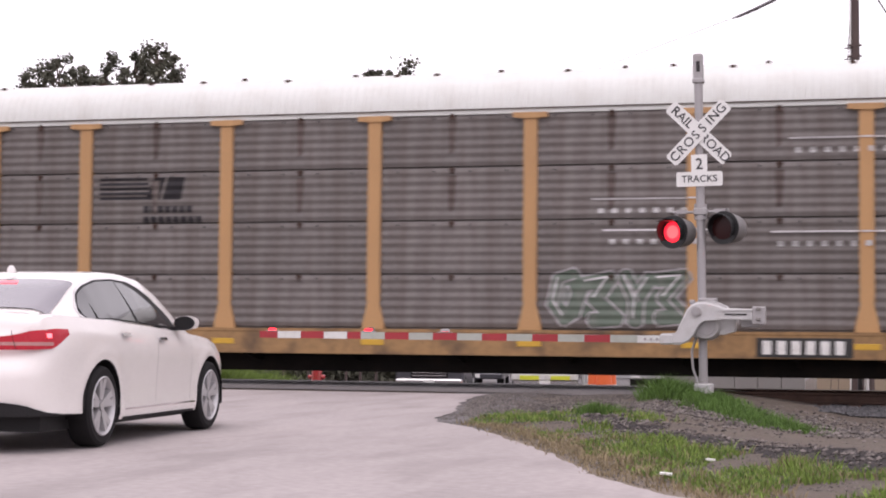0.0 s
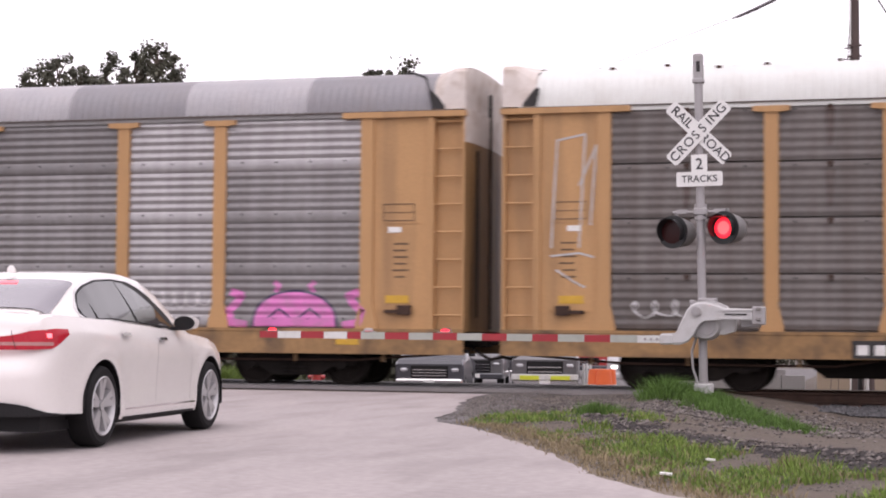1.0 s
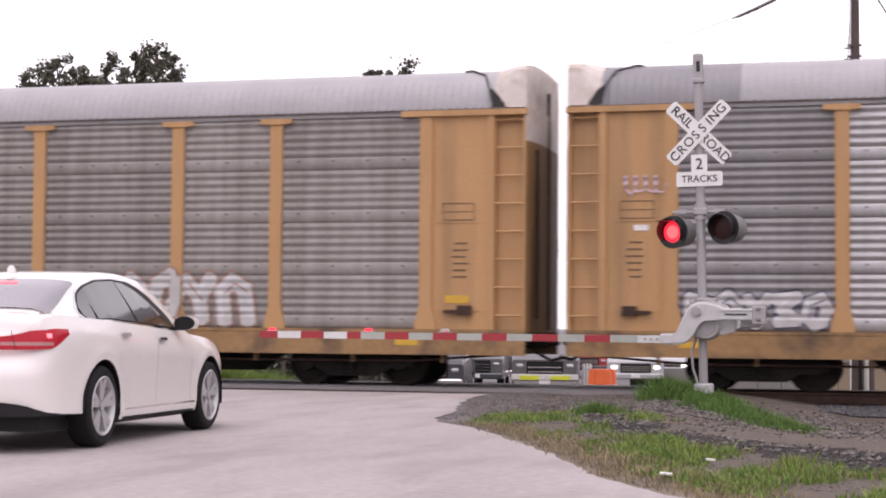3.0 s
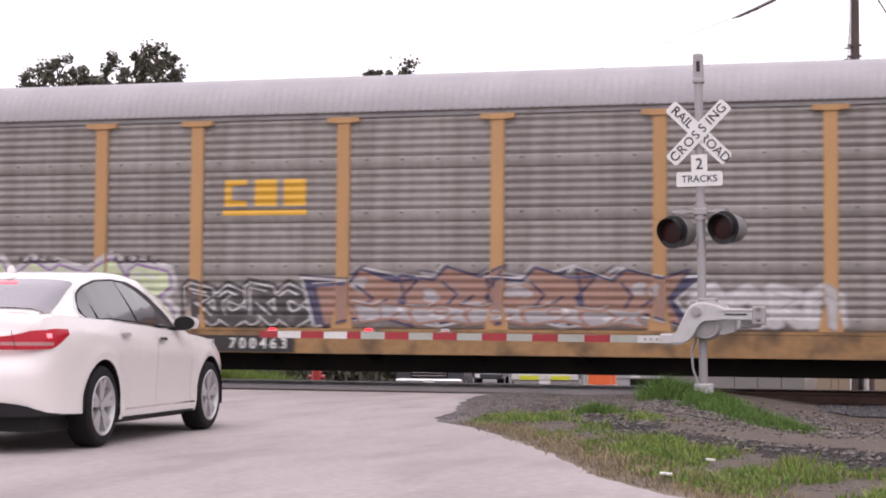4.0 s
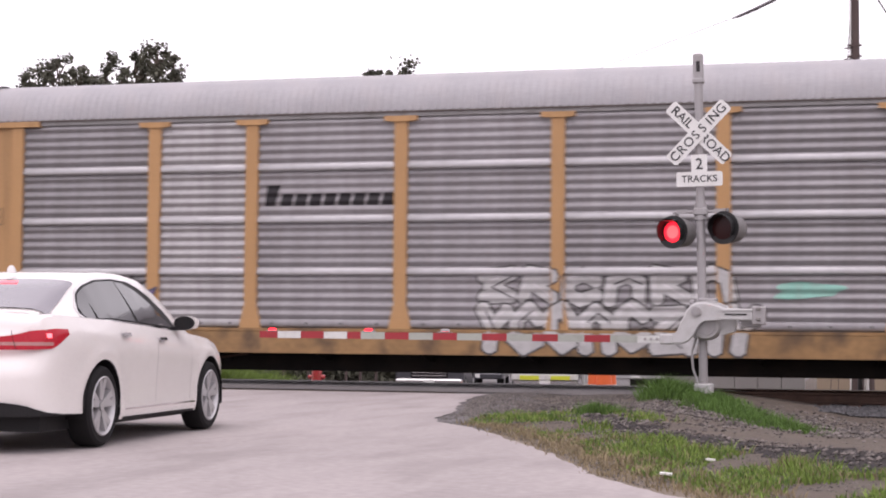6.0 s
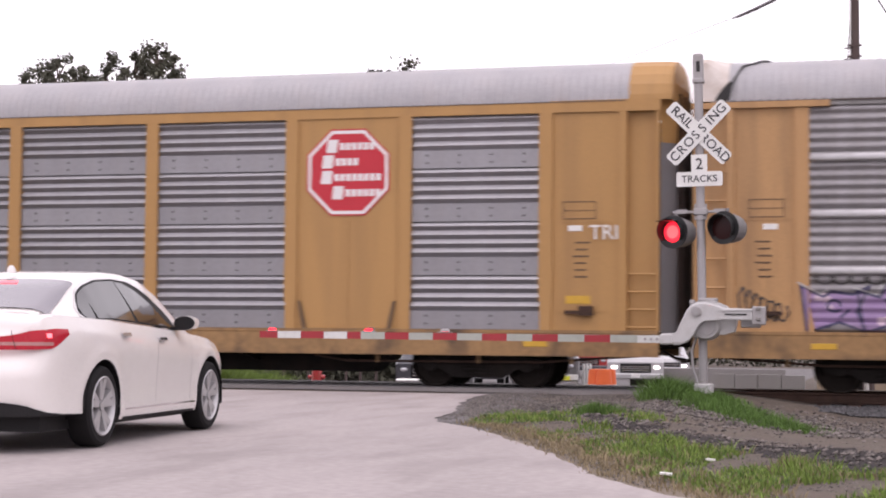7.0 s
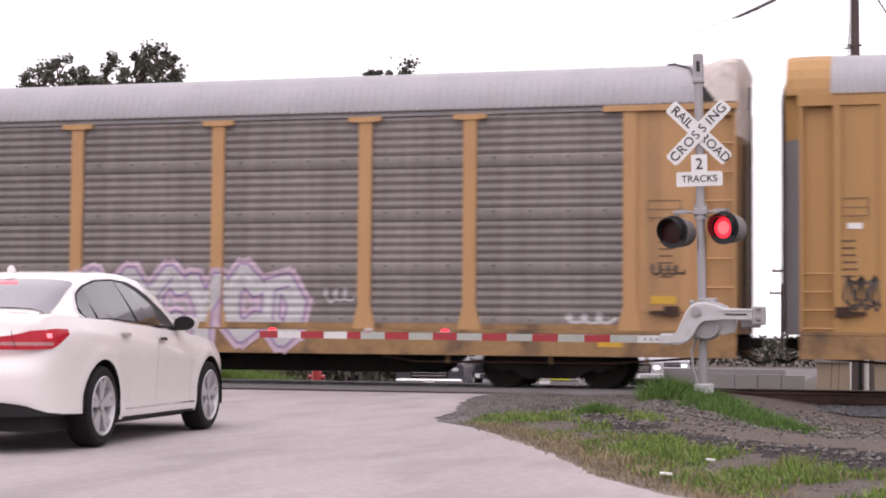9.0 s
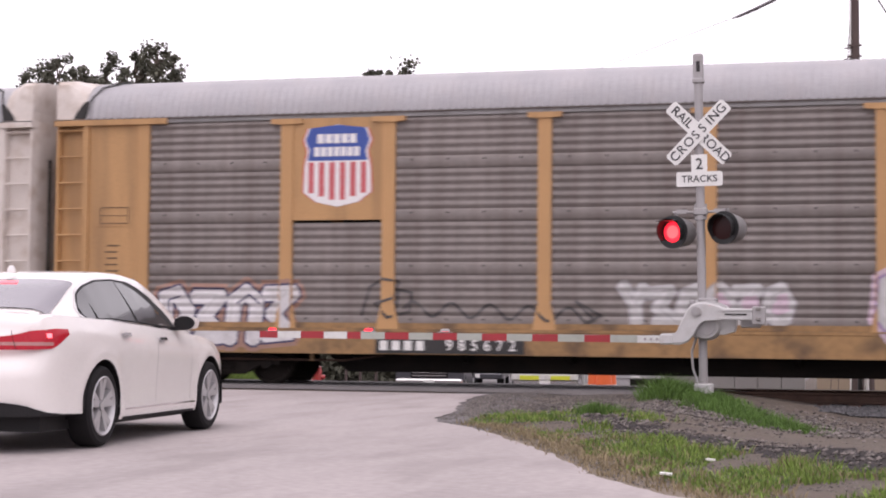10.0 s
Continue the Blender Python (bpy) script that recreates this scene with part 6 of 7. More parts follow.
def wheel_parts(x, sign):
    t = Geo()
    prof = [(0.24, -0.10), (0.30, -0.108), (0.325, -0.09), (0.335, -0.05), (0.335, 0.06), (0.325, 0.095), (0.29, 0.11), (0.24, 0.10)]
    t.rings([[(r * math.cos(a), y, r * math.sin(a)) for r, y in prof] for a in (2 * math.pi * k / 40 for k in range(41))], cap=False)
    wheel = part("wheel", t, M["rubber"], sedan, "black tyre on a silver alloy wheel", pose(x, sign * 0.785, 0.335, 0, 0, 0 if sign < 0 else 180), smooth=40)
    rim = Geo()
    prof = [(0.242, -0.10), (0.246, -0.106), (0.236, -0.112), (0.222, -0.095), (0.215, -0.02), (0.215, 0.08)]
    rim.rings([[(r * math.cos(a), y, r * math.sin(a)) for r, y in prof] for a in (2 * math.pi * k / 40 for k in range(41))], cap=False, closed=False)
    part("rim", rim, M["rim"], wheel, smooth=40)
    part("brake_disc", Geo().tube([(0, -0.01, 0), (0, 0.02, 0)], 0.19, 24).tube([(0, 0.02, 0), (0, 0.06, 0)], 0.213, 24), M["plastic"], wheel)
    sp = Geo()
    for k in range(5):
        for d in (-0.19, 0.19):
            a = 2 * math.pi * k / 5 + 0.3
            b = a + d
            n = a + d * 0.55
            w0, w1 = 0.022, 0.030
            p0, p1 = Vector((0.05 * math.cos(n), 0, 0.05 * math.sin(n))), Vector((0.226 * math.cos(b), 0, 0.226 * math.sin(b)))
            q = Vector((-(p1 - p0).z, 0, (p1 - p0).x)).normalized()
            sp.add([p0 - q * w0 + Vector((0, -0.085, 0)), p0 + q * w0 + Vector((0, -0.085, 0)), p1 + q * w1 + Vector((0, -0.098, 0)), p1 - q * w1 + Vector((0, -0.098, 0)),
                    p0 - q * w0 + Vector((0, -0.04, 0)), p0 + q * w0 + Vector((0, -0.04, 0)), p1 + q * w1 + Vector((0, -0.05, 0)), p1 - q * w1 + Vector((0, -0.05, 0))],
                   [(0, 1, 2, 3), (0, 1, 5, 4), (1, 2, 6, 5), (2, 3, 7, 6), (3, 0, 4, 7)])
    part("spoke", sp, M["rim"], wheel, "paired silver spokes")
    part("hub_cap", Geo().tube([(0, -0.095, 0), (0, -0.05, 0)], 0.04, 16), M["rim"], wheel)


for x in AXLES:
    for sign in (-1, 1):
        wheel_parts(x, sign)
        liner = Geo()
        liner.rings([[(x + 0.384 * math.cos(a), sign * y, 0.335 + 0.384 * math.sin(a)) for y in (0.60, 0.885)] for a in (math.pi * (k / 20 * 1.16 - 0.08) for k in range(21))], cap=False, closed=False)
        liner.box(x - 0.39, x + 0.39, min(sign * 0.58, sign * 0.60), max(sign * 0.58, sign * 0.60), 0.2, 0.73)
        part("wheel_arch_liner", liner, M["plastic"], sedan)


# ---- beyond the tracks ----
LOW = -0.95


def vehicle(name, label, x, y, paint, w, h, hood, bumper, lights=True, markers=False, box=False):
    """A waiting vehicle seen from the front."""
    v = thing(name, label, "vehicle", "waiting traffic", pose(x, y, LOW, 0, 0, 10))
    hw = w / 2
    b = Geo()
    prof = [(0.0, 0.42), (0.0, hood - 0.12), (0.15, hood), (1.2, hood + 0.08), (1.9, h - 0.08), (2.2, h), (4.4, h - 0.03), (4.6, hood + 0.1), (4.75, hood - 0.1), (4.75, 0.42)]
    rings = []
    for s, k in ((-1, 0.93), (-0.94, 1.0), (0.94, 1.0), (1, 0.93)):
        rings.append([(hw * s * (1.0 if z < hood + 0.1 else 0.86), yy * 1.0 + (1 - k) * 0.5, 0.42 + (z - 0.42) * k) for yy, z in prof])
    b.rings(rings)
    part("body", b, paint, v, smooth=30)
    part("windscreen", Geo().add([(-hw * 0.8, 1.27, hood + 0.12), (hw * 0.8, 1.27, hood + 0.12), (hw * 0.72, 1.86, h - 0.12), (-hw * 0.72, 1.86, h - 0.12)], [(0, 1, 2, 3)]), M["car_glass"], v)
    part("grille", Geo().box(-hw * 0.55, hw * 0.55, -0.03, 0.05, 0.62, hood - 0.16, bev=0.01), M["plastic"], v)
    for k in range(3):
        z = 0.68 + k * (hood - 0.9) / 3
        part("grille_bar", Geo().box(-hw * 0.5, hw * 0.5, -0.045, -0.02, z, z + 0.03), M["chrome"], v)
    part("bumper", Geo().box(-hw * 0.98, hw * 0.98, -0.16, 0.15, 0.40, 0.60, bev=0.04), bumper, v)
    part("number_plate", Geo().box(-0.16, 0.16, -0.18, -0.16, 0.45, 0.58), M["white_paint"], v)
    for s in (-1, 1):
        part("headlight", Geo().box(s * hw * 0.75 - 0.11, s * hw * 0.75 + 0.11, -0.04, 0.1, hood - 0.34, hood - 0.24, bev=0.03), M["headlamp"] if lights else M["lamp_clear"], v, "headlight")
        part("wing_mirror", Geo().box(s * (hw + 0.14) - 0.1, s * (hw + 0.14) + 0.1, 1.3, 1.4, hood + 0.1, hood + 0.3, bev=0.03), M["plastic"], v)
        for yy in (0.85, 3.8):
            wh = part("wheel", Geo().tube([(s * hw - s * 0.24, yy, 0.36), (s * hw, yy, 0.36)], 0.36, 20), M["rubber"], v, smooth=40)
            part("rim", Geo().tube([(s * hw - s * 0.05, yy, 0.36), (s * hw + s * 0.01, yy, 0.36)], 0.2, 16), M["rim"], wh, smooth=40)
    if box:
        part("cargo_box", Geo().box(-hw * 1.1, hw * 1.1, 2.3, 6.5, 0.9, 2.9, bev=0.03), M["white_paint"], v, "white cargo box")
    if markers:
        for s in (-1, 1):
            part("marker", Geo().box(s * 0.45 - 0.28, s * 0.45 + 0.28, -0.18, -0.165, 0.60, 0.72), M["lime"], v, "lime yellow reflective marker")
        part("bar", Geo().box(-hw, hw, -0.165, -0.06, 0.60, 0.76, bev=0.01), M["tape_white"], v)
    return v


vehicle("pickup_truck", "silver pickup truck waiting beyond the tracks", -13.19, 47, M["truck_dark"], 2.0, 1.95, 1.15, M["chrome"], False)
vehicle("delivery_van", "grey van waiting in line beyond the tracks", -13.82, 55, M["truck_silver"], 1.9, 2.2, 1.2, M["truck_dark"], False)
vehicle("pickup_truck", "dark pickup truck waiting in line", -14.32, 60, M["truck_dark"], 1.95, 1.9, 1.2, M["chrome"], False)
vehicle("utility_truck", "utility truck with lime marked bumper", -9.96, 48, M["truck_silver"], 1.95, 2.1, 1.3, M["chrome"], False, True)
vehicle("suv_car", "white sport utility car with lit headlights", -8.81, 58, M["truck_pale"], 1.95, 1.85, 1.1, M["truck_pale"])
vehicle("sedan_car", "white car waiting further back", -9.29, 70, M["truck_pale"], 1.85, 1.5, 0.95, M["truck_pale"])
vehicle("suv_car", "dark red car waiting far back", -13.07, 72, M["truck_red"], 1.9, 1.8, 1.1, M["truck_dark"], False)

for x, y in ((-8.27, 47), (-8.21, 47.3), (-8.01, 46.8), (-7.95, 47.2)):
    cone = thing("traffic_drum", "orange and white striped traffic drum", "traffic drum", "road works drums", pose(x, y, LOW))
    d = Geo()
    part("drum", d.tube([(0, 0, 0.05), (0, 0, 0.35), (0, 0, 0.75), (0, 0, 0.95)], [0.26, 0.25, 0.22, 0.2], 18), M["orange"], cone, smooth=40)
    part("band", Geo().tube([(0, 0, 0.4), (0, 0, 0.52)], [0.252, 0.247], 18), M["tape_white"], cone)
    part("foot", Geo().box(-0.3, 0.3, -0.3, 0.3, 0, 0.05, bev=0.01), M["plastic"], cone)
for x, y in ((-9.18, 50), (-9.08, 50), (-8.97, 50)):
    solo("marker_post", Geo().tube([(0, 0, 0), (0, 0, 1.0)], 0.045, 10).tube([(0, 0, 1.0), (0, 0, 1.05)], [0.045, 0.02], 10), M["tape_white"], "white plastic marker post", "post", "row of marker posts", m=pose(x, y, LOW))
hyd = thing("fire_hydrant", "red and white hydrant beside the far road", "hydrant", m=pose(-15.96, 45, height(-15.96, 45)))
part("barrel", Geo().tube([(0, 0, 0), (0, 0, 0.62), (0, 0, 0.78), (0, 0, 0.85)], [0.15, 0.15, 0.13, 0.03], 16), M["truck_red"], hyd, smooth=40)
part("nozzle", Geo().tube([(-0.24, 0, 0.5), (0.24, 0, 0.5)], 0.06, 12), M["truck_red"], hyd, smooth=40)
part("collar", Geo().tube([(0, 0, 0.02), (0, 0, 0.1)], 0.2, 16), M["white_paint"], hyd)
for x in (-19.6, -18.74, -17.43, -16.94, -16.4):
    solo("fence_post", Geo().box(-0.04, 0.04, -0.04, 0.04, -0.2, 1.05, bev=0.01), M["pole_wood"], "dark weathered fence post", "post", "far fence posts", m=pose(x, 52, LOW))

# low buildings at the far right
shed = thing("building", "low tan rendered building with a flat roof", "building", m=pose(-0.46, 52, LOW))
part("wall", Geo().box(-1.9, 9, 0, 8, -0.3, 1.15), M["tan_wall"], shed)
part("plinth", Geo().box(-1.95, 9.05, -0.05, 0, -0.3, 0.25), M["concrete"], shed)
part("roof", Geo().box(-2.0, 9.1, -0.1, 8.1, 1.15, 1.25), M["concrete"], shed)
wall_g = Geo()
for k in range(4):
    wall_g.box(-2.6 + k * 0.68, -2.6 + k * 0.68 + 0.66, 0, 0.3, -0.3, 0.80 - 0.02 * (k % 2))
solo("retaining_wall", wall_g, M["concrete"], "grey stained concrete wall blocks", "wall", m=pose(-2.72, 50, LOW))
solo("retaining_wall", Geo().box(-5.5, 0, 0, 0.25, -0.3, 0.75), M["concrete"], "long low grey concrete wall", "wall", m=pose(-3.82, 60, LOW))
for dx, mt in ((-0.06, "lamp_black"), (0.07, "sign_white")):
    solo("steel_post", Geo().tube([(0, 0, -0.3), (0, 0, 2.0)], 0.05, 12), M[mt], "slim steel post beside the track", "post", "pair of steel posts", m=pose(-0.7 + dx, 36.5, -0.6))

# utility poles, wires
pole = thing("utility_pole", "tall dark wooden utility pole with guy wires", "utility pole", m=pose(-1.04, 46, LOW))
part("shaft", Geo().tube([(0, 0, -0.5), (0, 0, 6), (-0.02, 0, 13)], [0.17, 0.13, 0.10], 14), M["pole_wood"], pole, smooth=40)
part("conduit", Geo().tube([(-0.16, -0.05, 0), (-0.13, -0.05, 13)], 0.025, 8), M["sign_white"], pole, "pale conduit")
for z in (9.15, 9.45, 9.75):
    part("bracket", Geo().box(-0.22, 0.16, -0.12, -0.05, z, z + 0.05).box(-0.3, -0.1, -0.1, -0.07, z - 0.06, z - 0.03), M["pole_wood"], pole)
part("guy_wire", Geo().tube([(-0.1, 0, 11.5), (-0.7, -0.4, 0)], 0.01, 6), M["wire"], pole)
part("guy_wire", Geo().tube([(-0.05, 0, 11.9), (-0.5, -0.2, 0)], 0.008, 6), M["wire"], pole)
part("guy_wire", Geo().tube([(0.0, 0, 12.0), (7.1, 0, 0)], 0.02, 6), M["wire"], pole)
part("stub_pole", Geo().tube([(0.3, -0.3, -0.4), (0.28, -0.3, 5.9)], [0.17, 0.15], 14), M["pole_wood"], pole, "shorter dark stub pole", smooth=40)


def far_pole(x, y, top):
    p = thing("utility_pole", "slim distant utility pole with a cross arm", "utility pole", "distant poles", pose(x, y, LOW))
    part("shaft", Geo().tube([(0, 0, 0), (0, 0, top)], [0.14, 0.1], 10), M["pole_wood"], p)
    part("cross_arm", Geo().box(-1.1, 1.1, -0.06, 0.06, top - 0.9, top - 0.75), M["pole_wood"], p)
    for d in (-1.0, -0.4, 0.4, 1.0):
        part("insulator", Geo().tube([(d, 0, top - 0.75), (d, 0, top - 0.58)], 0.04, 8), M["concrete"], p)


far_pole(-7.79, 125, 7.6)
far_pole(-9.78, 150, 6.6)
cable = solo("overhead_cable", Geo().tube([(-3.77, 40, 8.57), (-3.61, 40.2, 8.66), (-3.23, 40.4, 8.86), (-2.53, 42, 9.55), (-1.04, 46, 10.75)], [0.012, 0.035, 0.04, 0.042, 0.042], 8), M["wire"],
             "thick dark overhead cable end", "cable")
solo("overhead_wire", Geo().tube([(-26.64, 86, 11.0), (-11.73, 60, 10.3), (-3.77, 40, 8.57)], 0.006, 6), M["concrete"], "thin pale overhead wire", "wire")


# ---- trees ----
def tree(x, y, top, spread, seed, tufts=40, leaves=56, base=LOW):
    """Tapered trunk, limbs, and tufts of many small leaves with gaps between."""
    rr = random.Random(seed)
    t = thing("tree", "tall dark green tree with an open uneven crown", "tree", "trees beyond the tracks", pose(x, y, base))
    h = top - base
    wood = Geo()
    wood.tube([(0, 0, -0.2), (0.1, 0, h * 0.4), (0.0, 0.1, h * 0.75), (0.1, 0, h * 0.95)], [0.28, 0.2, 0.1, 0.03], 10)
    crown = Geo()
    for k in range(tufts):
        z = h * (0.38 + 0.62 * (k + rr.random()) / tufts)
        u = (z / h - 0.38) / 0.62
        r = spread * (0.45 + 0.75 * math.sin(min(1, u * 1.05 + 0.12) * math.pi) ** 0.8) * rr.uniform(0.25, 1.0)
        a = rr.uniform(0, 6.28)
        c = Vector((r * math.cos(a), r * math.sin(a) * 0.8, min(z, h - 0.3)))
        wood.tube([(0, 0, max(h * 0.3, c.z - 0.3 * r - 0.8)), (c.x * 0.5, c.y * 0.5, c.z - 0.5), tuple(c)], [0.07, 0.045, 0.012], 5)
        size = rr.uniform(0.28, 0.6)
        for _ in range(leaves):
            d = Vector((rr.gauss(0, 0.4), rr.gauss(0, 0.4), rr.gauss(0, 0.3))) * size
            p = c + d
            e1 = Vector((rr.uniform(-1, 1), rr.uniform(-1, 1), rr.uniform(-1, 1))).normalized() * rr.uniform(0.09, 0.16)
            e2 = e1.cross(Vector((rr.uniform(-1, 1), rr.uniform(-1, 1), rr.uniform(-1, 1)))).normalized() * rr.uniform(0.06, 0.11)
            n = len(crown.v)
            crown.v += [tuple(p - e1), tuple(p + e2), tuple(p + e1), tuple(p - e2)]
            crown.f.append((n, n + 1, n + 2, n + 3))
            crown.m.append(0)
    part("trunk", wood, M["bark"], t, "brown trunk and limbs")
    part("crown", crown, M["leaf"], t, "small dark green leaves in tufts")
    return t


tree(-49.59, 88, 15.7, 1.5, 1)
tree(-46.49, 86, 16.8, 1.8, 2)
tree(-44.02, 84, 15.9, 1.4, 3)
tree(-43.48, 86, 16.9, 1.6, 4)
tree(-41.18, 85, 16.7, 1.5, 5)
tree(-39.34, 84, 16.9, 1.35, 6, 60)
tree(-39.77, 87, 16.8, 1.0, 7)
tree(-50.6, 90, 16.8, 1.6, 21)
tree(-48.4, 88, 16.9, 1.3, 27)
tree(-46.84, 88, 16.2, 1.5, 22)
tree(-46.42, 90, 16.2, 1.4, 23)
tree(-43.49, 88, 16.4, 1.4, 24)
tree(-41.04, 86, 16.4, 1.2, 25)
tree(-39.81, 88, 15.9, 0.8, 26)
tree(-26.64, 86, 15.35, 1.5, 8)
tree(-27.4, 86, 15.3, 0.9, 28, 30)
tree(-24.99, 84, 15.50, 0.7, 9, 30)
tree(-28.4, 88, 15.65, 0.6, 10, 24)
tree(-21.09, 90, 12.2, 1.3, 11)
tree(-19.86, 92, 10.2, 1.8, 12)
tree(-15.01, 95, 5.0, 1.6, 13)
tree(-1.92, 70, 2.6, 1.2, 14)
tree(-0.59, 66, 3.9, 2.0, 15)
tree(0.26, 68, 5.0, 2.5, 16)


def hedge(x, y, length, h, seed, n):
    rr = random.Random(seed)
    g = Geo()
    for _ in range(n):
        p = Vector((rr.uniform(-length / 2, length / 2), rr.gauss(0, 0.5), h * rr.random() ** 0.7 * (0.75 + 0.25 * noise.noise(Vector((rr.random() * 9, 3, 1))))))
        e1 = Vector((rr.uniform(-1, 1), rr.uniform(-1, 1), rr.uniform(-1, 1))).normalized() * 0.13
        e2 = e1.cross(Vector((rr.uniform(-1, 1), rr.uniform(-1, 1), rr.uniform(-1, 1)))).normalized() * 0.09
        g.add([p - e1, p + e2, p + e1, p - e2], [(0, 1, 2, 3)])
    solo("hedge", g, M["leaf"], "dark green hedge beyond the tracks", "hedge", kind="stuff", m=pose(x, y, LOW))


hedge(-21.3, 58, 9, 1.7, 1, 9000)
hedge(-28.63, 60, 14, 1.9, 2, 9000)
hedge(-14.68, 110, 26, 2.4, 3, 9000)


# ---- verge: gravel, mud, grass ----
def scatter(name, label, count, where, size, material, seed, kind="stuff"):
    """Loose stones."""
    rr = random.Random(seed)
    g = Geo()
    for _ in range(count):
        x, y, z = where(rr)
        s = rr.uniform(*size)
        vs = [(x + s * dx * rr.uniform(0.6, 1.2), y + s * dy * rr.uniform(0.6, 1.2), z + s * 0.35 + s * dz * rr.uniform(0.5, 0.9)) for dx, dy, dz in ((1, 0, 0), (0, 1, 0), (-1, 0, 0), (0, -1, 0), (0.3, 0.2, 0.9), (-0.2, 0.1, -0.7))]
        g.add(vs, [(0, 1, 4), (1, 2, 4), (2, 3, 4), (3, 0, 4), (1, 0, 5), (2, 1, 5), (3, 2, 5), (0, 3, 5)])
    solo(name, g, material, label, "gravel", kind=kind)


def on_slope(rr):
    x, y = rr.uniform(-3.4, 2.5), rr.uniform(TRACK - 3.2, TRACK - 0.9)
    t = (y - (TRACK - 3.0)) / 1.25
    return x, y, min(-0.24, max(-0.62 + 0.38 * t, height(x, y)))


scatter("ballast", "grey broken ballast stones beside the rail", 9000, on_slope, (0.02, 0.055), M["stone"], 1)


def on_bed(rr):
    return rr.uniform(-3.4, 2.5), rr.uniform(TRACK - 0.7, TRACK + 5.5), -0.24


scatter("ballast", "grey ballast stones between the rails", 5000, on_bed, (0.025, 0.055), M["stone"], 2)


def on_verge(rr):
    while True:
        y = rr.uniform(10.5, 27.5)
        x = road_right(min(y, 26)) + abs(rr.gauss(0, 1.3)) + 0.03
        if x < 1.5:
            return x, y, height(x, y)


scatter("gravel", "pale loose gravel and pebbles on the verge", 11000, on_verge, (0.004, 0.012), M["pebble"], 3)


def on_shoulder(rr):
    y = rr.uniform(19.0, 26.5)
    x = rr.uniform(road_right(y) + 0.1, -2.9)
    return x, y, height(x, y)


scatter("gravel", "grey and pale gravel on the shoulder", 15000, on_shoulder, (0.004, 0.016), M["pebble"], 4)
scatter("gravel", "coarse pale rubble below the ballast", 5000, lambda rr: (lambda x, y: (x, y, height(x, y)))(rr.uniform(-3.4, 1.2), rr.gauss(22.4, 1.6)), (0.008, 0.035), M["pebble"], 5)


def on_mud(rr):
    x = rr.uniform(-4.4, 3.0)
    y = mud_line(x) + rr.uniform(-1.2, 1.2)
    return x, y, height(x, y)


scatter("mud_clods", "dark clods and pebbles in the muddy track", 2000, on_mud, (0.004, 0.015), M["mud"], 6)
scatter("gravel", "pale pebbles in the muddy track", 1100, on_mud, (0.012, 0.03), M["pebble"], 7)


def grass(name, label, tufts, where, blade, material, seed, blades=14, radius=0.05):
    """Tufts of bent blades leaning outwards."""
    rr = random.Random(seed)
    g = Geo()
    for _ in range(tufts):
        spot = where(rr)
        if spot is None:
            continue
        cx, cy, k = spot
        k *= rr.uniform(0.55, 1.25)
        rad = radius * rr.uniform(0.6, 1.7)
        for _ in range(blades):
            ox, oy = rr.gauss(0, rad), rr.gauss(0, rad)
            x, y = cx + ox, cy + oy
            z = height(x, y) - 0.01
            h = rr.uniform(*blade) * k
            a = rr.uniform(0, 6.28)
            w = rr.uniform(0.003, 0.008)
            dx, dy = w * math.cos(a), w * math.sin(a)
            lx, ly = (rr.gauss(0, 0.3) + 4 * ox) * h, (rr.gauss(0, 0.3) + 4 * oy) * h
            n = len(g.v)
            g.v += [(x - dx, y - dy, z), (x + dx, y + dy, z), (x + lx * 0.35 + dx * 0.7, y + ly * 0.35 + dy * 0.7, z + h * 0.6), (x + lx * 0.35 - dx * 0.7, y + ly * 0.35 - dy * 0.7, z + h * 0.6), (x + lx, y + ly, z + h)]
            g.f += [(n, n + 1, n + 2, n + 3), (n + 3, n + 2, n + 4)]
            g.m += [0, 0]
    solo(name, g, material, label, "grass", kind="stuff")


def near_mast(rr):
    x, y = rr.gauss(-2.92, 0.27), rr.gauss(24.7, 0.3)
    return x, y, max(0.3, 0.95 - 1.0 * abs(x + 3.35)) * (0.45 if abs(x + 2.8) < 0.25 and y < 25.2 else 1)


def below_mast(rr):
    t = rr.random()
    return -2.7 + 1.6 * t + rr.gauss(0, 0.16), 24.2 - 3.6 * t + rr.gauss(0, 0.4), 0.8 - 0.35 * t


def verge_grass(rr):
    y = 8.5 + 12.5 * rr.random() ** 1.3
    x = rr.uniform(-4.6, 2.2)
    e = x - road_right(y)
    if e < 0.42 + 0.35 * noise.noise(Vector((x * 2.2, y * 1.0, 4))):
        return None
    off = y - mud_line(x)
    if abs(off) < 0.35 + 0.2 * min(4.6, x + 4.6) + 0.4 * noise.noise(Vector((x * 2, y, 2))):
        return None
    d = noise.noise(Vector((x * 1.3, y * 0.55, 7))) + 0.5 * noise.noise(Vector((x * 3.6, y * 1.7, 1)))
    if off > 0 and x > -2.5:
        return None
    if d < (-0.22 if off < 0 and x > -2.2 else -0.04 if off < 0 else 0.16) or (off > 0 and y > 20.0):
        return None
    return x, y, min(1.0, 0.4 + e * 0.35) * (0.8 + 0.7 * max(0, d))


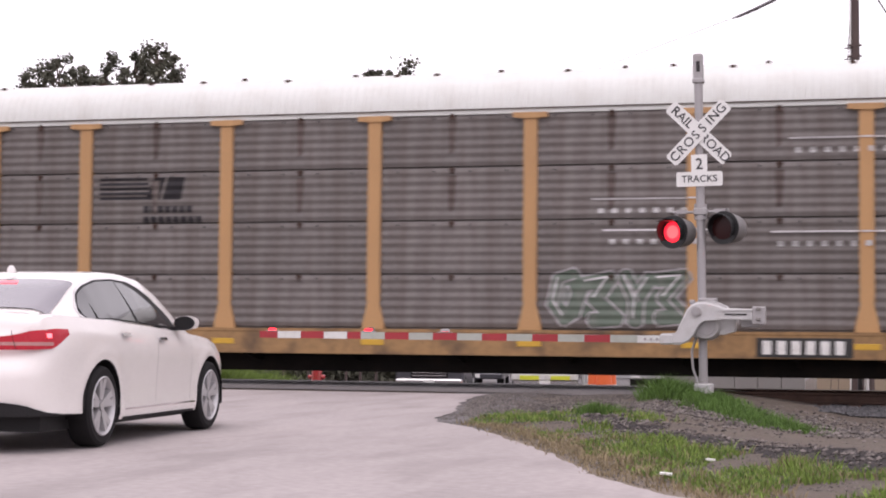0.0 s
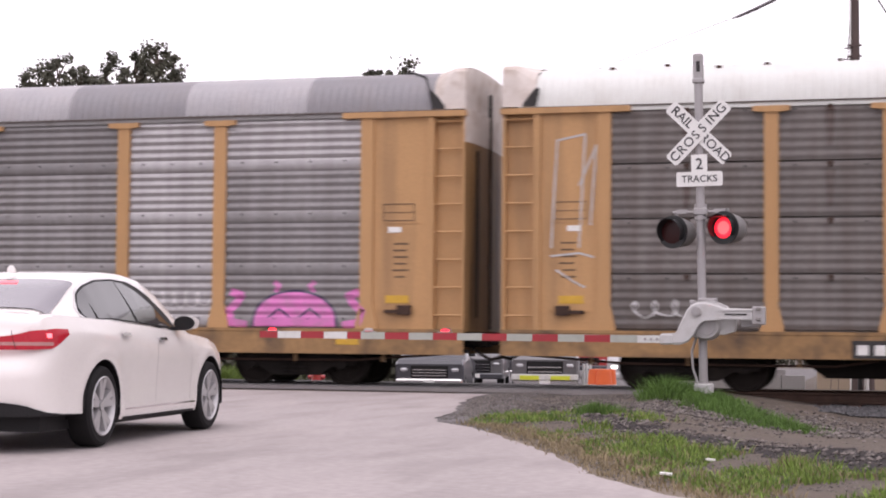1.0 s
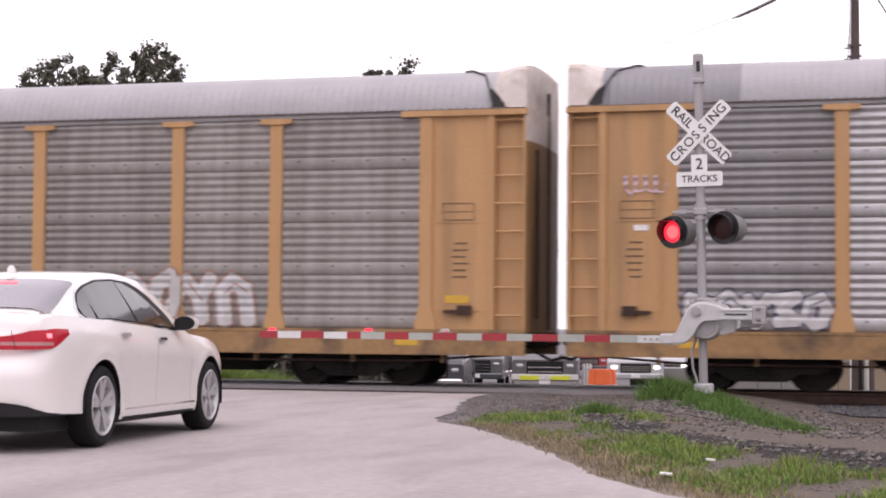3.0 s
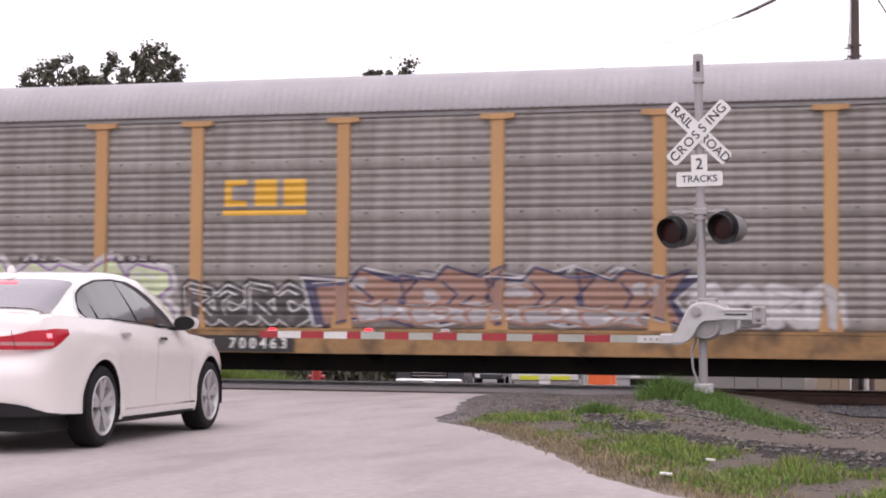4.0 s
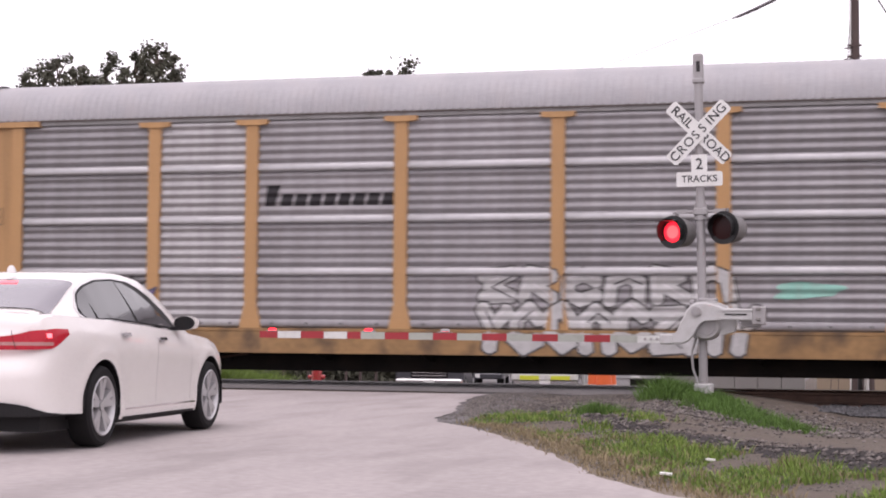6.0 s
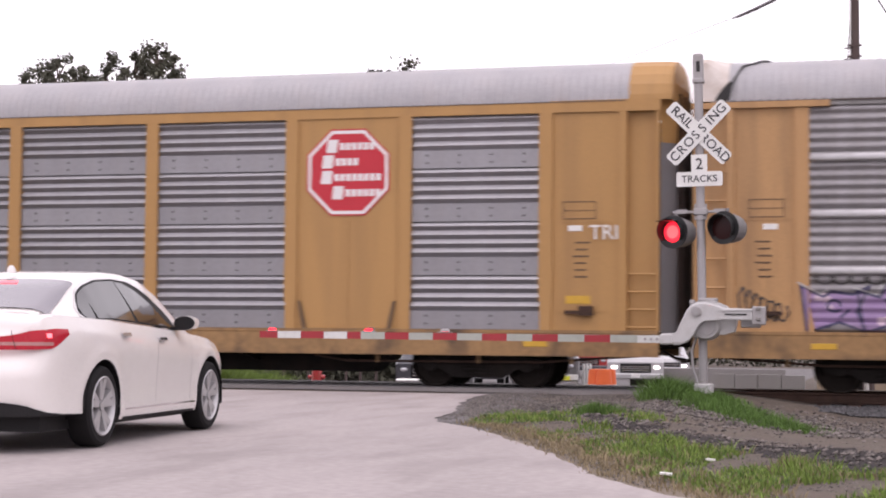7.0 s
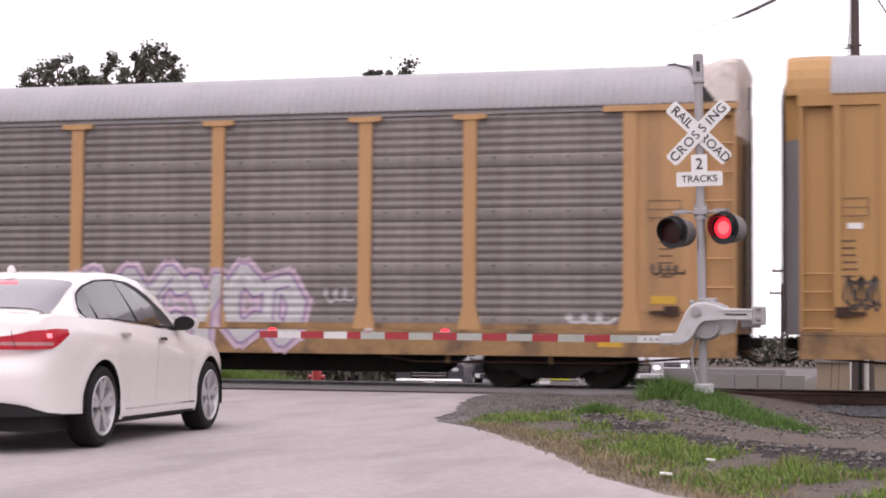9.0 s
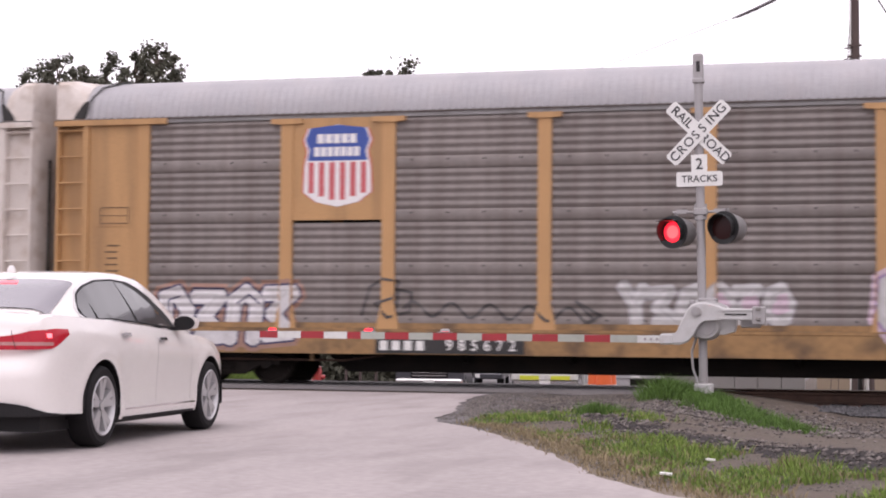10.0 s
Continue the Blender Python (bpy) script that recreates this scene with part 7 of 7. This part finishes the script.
grass("grass", "tall lush green grass round the signal base", 420, near_mast, (0.14, 0.34), M["grass_dark"], 1, 26, 0.06)
grass("grass", "green grass running down from the signal base", 420, below_mast, (0.10, 0.24), M["grass_dark"], 8, 20, 0.06)
grass("grass", "patchy short green grass on the verge", 11500, verge_grass, (0.03, 0.11), M["grass"], 2, 12, 0.035)
grass("grass", "small clump of green grass in the gravel", 90, lambda rr: (rr.gauss(-3.45, 0.11), rr.gauss(20.0, 0.2), 1.0), (0.06, 0.16), M["grass_dark"], 3, 18, 0.04)
grass("dry_grass", "dry yellowish grass along the road edge", 750, lambda rr: (lambda y: (road_right(y) + abs(rr.gauss(0.3, 0.2)) + 0.1, y, 1.0))(rr.uniform(9.5, 17.5)), (0.015, 0.06), M["grass_dry"], 4, 9, 0.05)
grass("dry_grass", "dry blades among the green grass", 3000, verge_grass, (0.03, 0.1), M["grass_dry"], 5, 8, 0.05)
grass("grass", "few dark green weeds among the verge grass", 900, verge_grass, (0.04, 0.13), M["grass_dark"], 9, 14, 0.04)
grass("grass", "green grass beyond the tracks", 1500, lambda rr: (rr.uniform(-19, -15.2), rr.uniform(36.5, 41), 1.0), (0.2, 0.45), M["grass"], 6, 18, 0.12)
grass("grass", "green grass beside the far wall", 500, lambda rr: (rr.uniform(-6.5, -1.5), rr.uniform(44, 50), 1.0), (0.1, 0.3), M["grass"], 7, 14, 0.12)
solo("litter", Geo().prism([(-0.09, -0.04), (0.07, -0.05), (0.1, 0.03), (-0.05, 0.05)], "z", 0.0, 0.02), M["white_paint"], "scrap of white litter on the verge", "litter", m=pose(-1.5, 11.2, height(-1.5, 11.2) + 0.03, 8, 5, 20) @ Matrix.Diagonal((0.5, 0.5, 0.6, 1)))
for x, y in ((-1.35, 12.6),):
    solo("litter", Geo().prism([(-0.04, -0.015), (0.03, -0.02), (0.04, 0.015), (-0.03, 0.02)], "z", 0.0, 0.012), M["white_paint"], "small pale scrap lying in the grass", "litter", m=pose(x, y, height(x, y) + 0.03, 6, 4, 35))


# ---- what moves ----
def motions():
    for start, car in CARS:
        walk(car, [(t * 0.5, pose(start + SPEED * t * 0.5 + 0.08 * smoothstep(17, 20, t), FACE, 0)) for t in range(21)])
    # wheelsets roll without slipping
    step = math.degrees(SPEED / 0.425 / 30)
    for w in WHEELS:
        x = w.matrix_basis.translation.x
        walk(w, [(k / 30, pose(x, 0, 0.425, 0, step * k, 0)) for k in range(301)])
    # the lights flash in turn: each added vane lifts off its ever-lit lens for half of every 1.435 s
    period, first = 1.435, 1.07
    for i, v in enumerate(VANES):
        home = v.matrix_basis.copy()
        spin = 90 if i < 2 else 120
        left = i % 2 == 0
        lag = (0.13 if left else 0.03) if i < 2 else 0.0
        rows, k = [], 0
        state = lambda t: (((t - first) % period) < period / 2) == left
        swap = []
        t = first - period
        while t < 10.2:
            swap += [(t, left), (t + period / 2, not left)]
            t += period / 2 * 2
        is_open = state(0.0)
        rows.append((0.0, is_open))
        for t, on in swap:
            if 0.05 < t < 9.9:
                end = t + (lag if on else 0.04 if left and i < 2 else 0.0)
                rows += [(end - 2 / 30 + (0.02 if end > t and not on else 0.0), not on), (end, on)]
        rows.append((10.0, rows[-1][1]))
        keyed, last = [], -1
        for t, on in rows:
            f = round(t * 30)
            if f <= last:
                continue
            if keyed and keyed[-1][1] != on:
                mid = (keyed[-1][0] * 30 + f) / 2
                keyed.append((round(mid) / 30, None)) if round(mid) not in (f, last) else None
            keyed.append((f / 30, on))
            last = f
        walk(v, [(t, home @ pose(0, 0, 0, -(0 if on is False else spin if on else spin / 2), 0, 0)) for t, on in keyed])


motions()
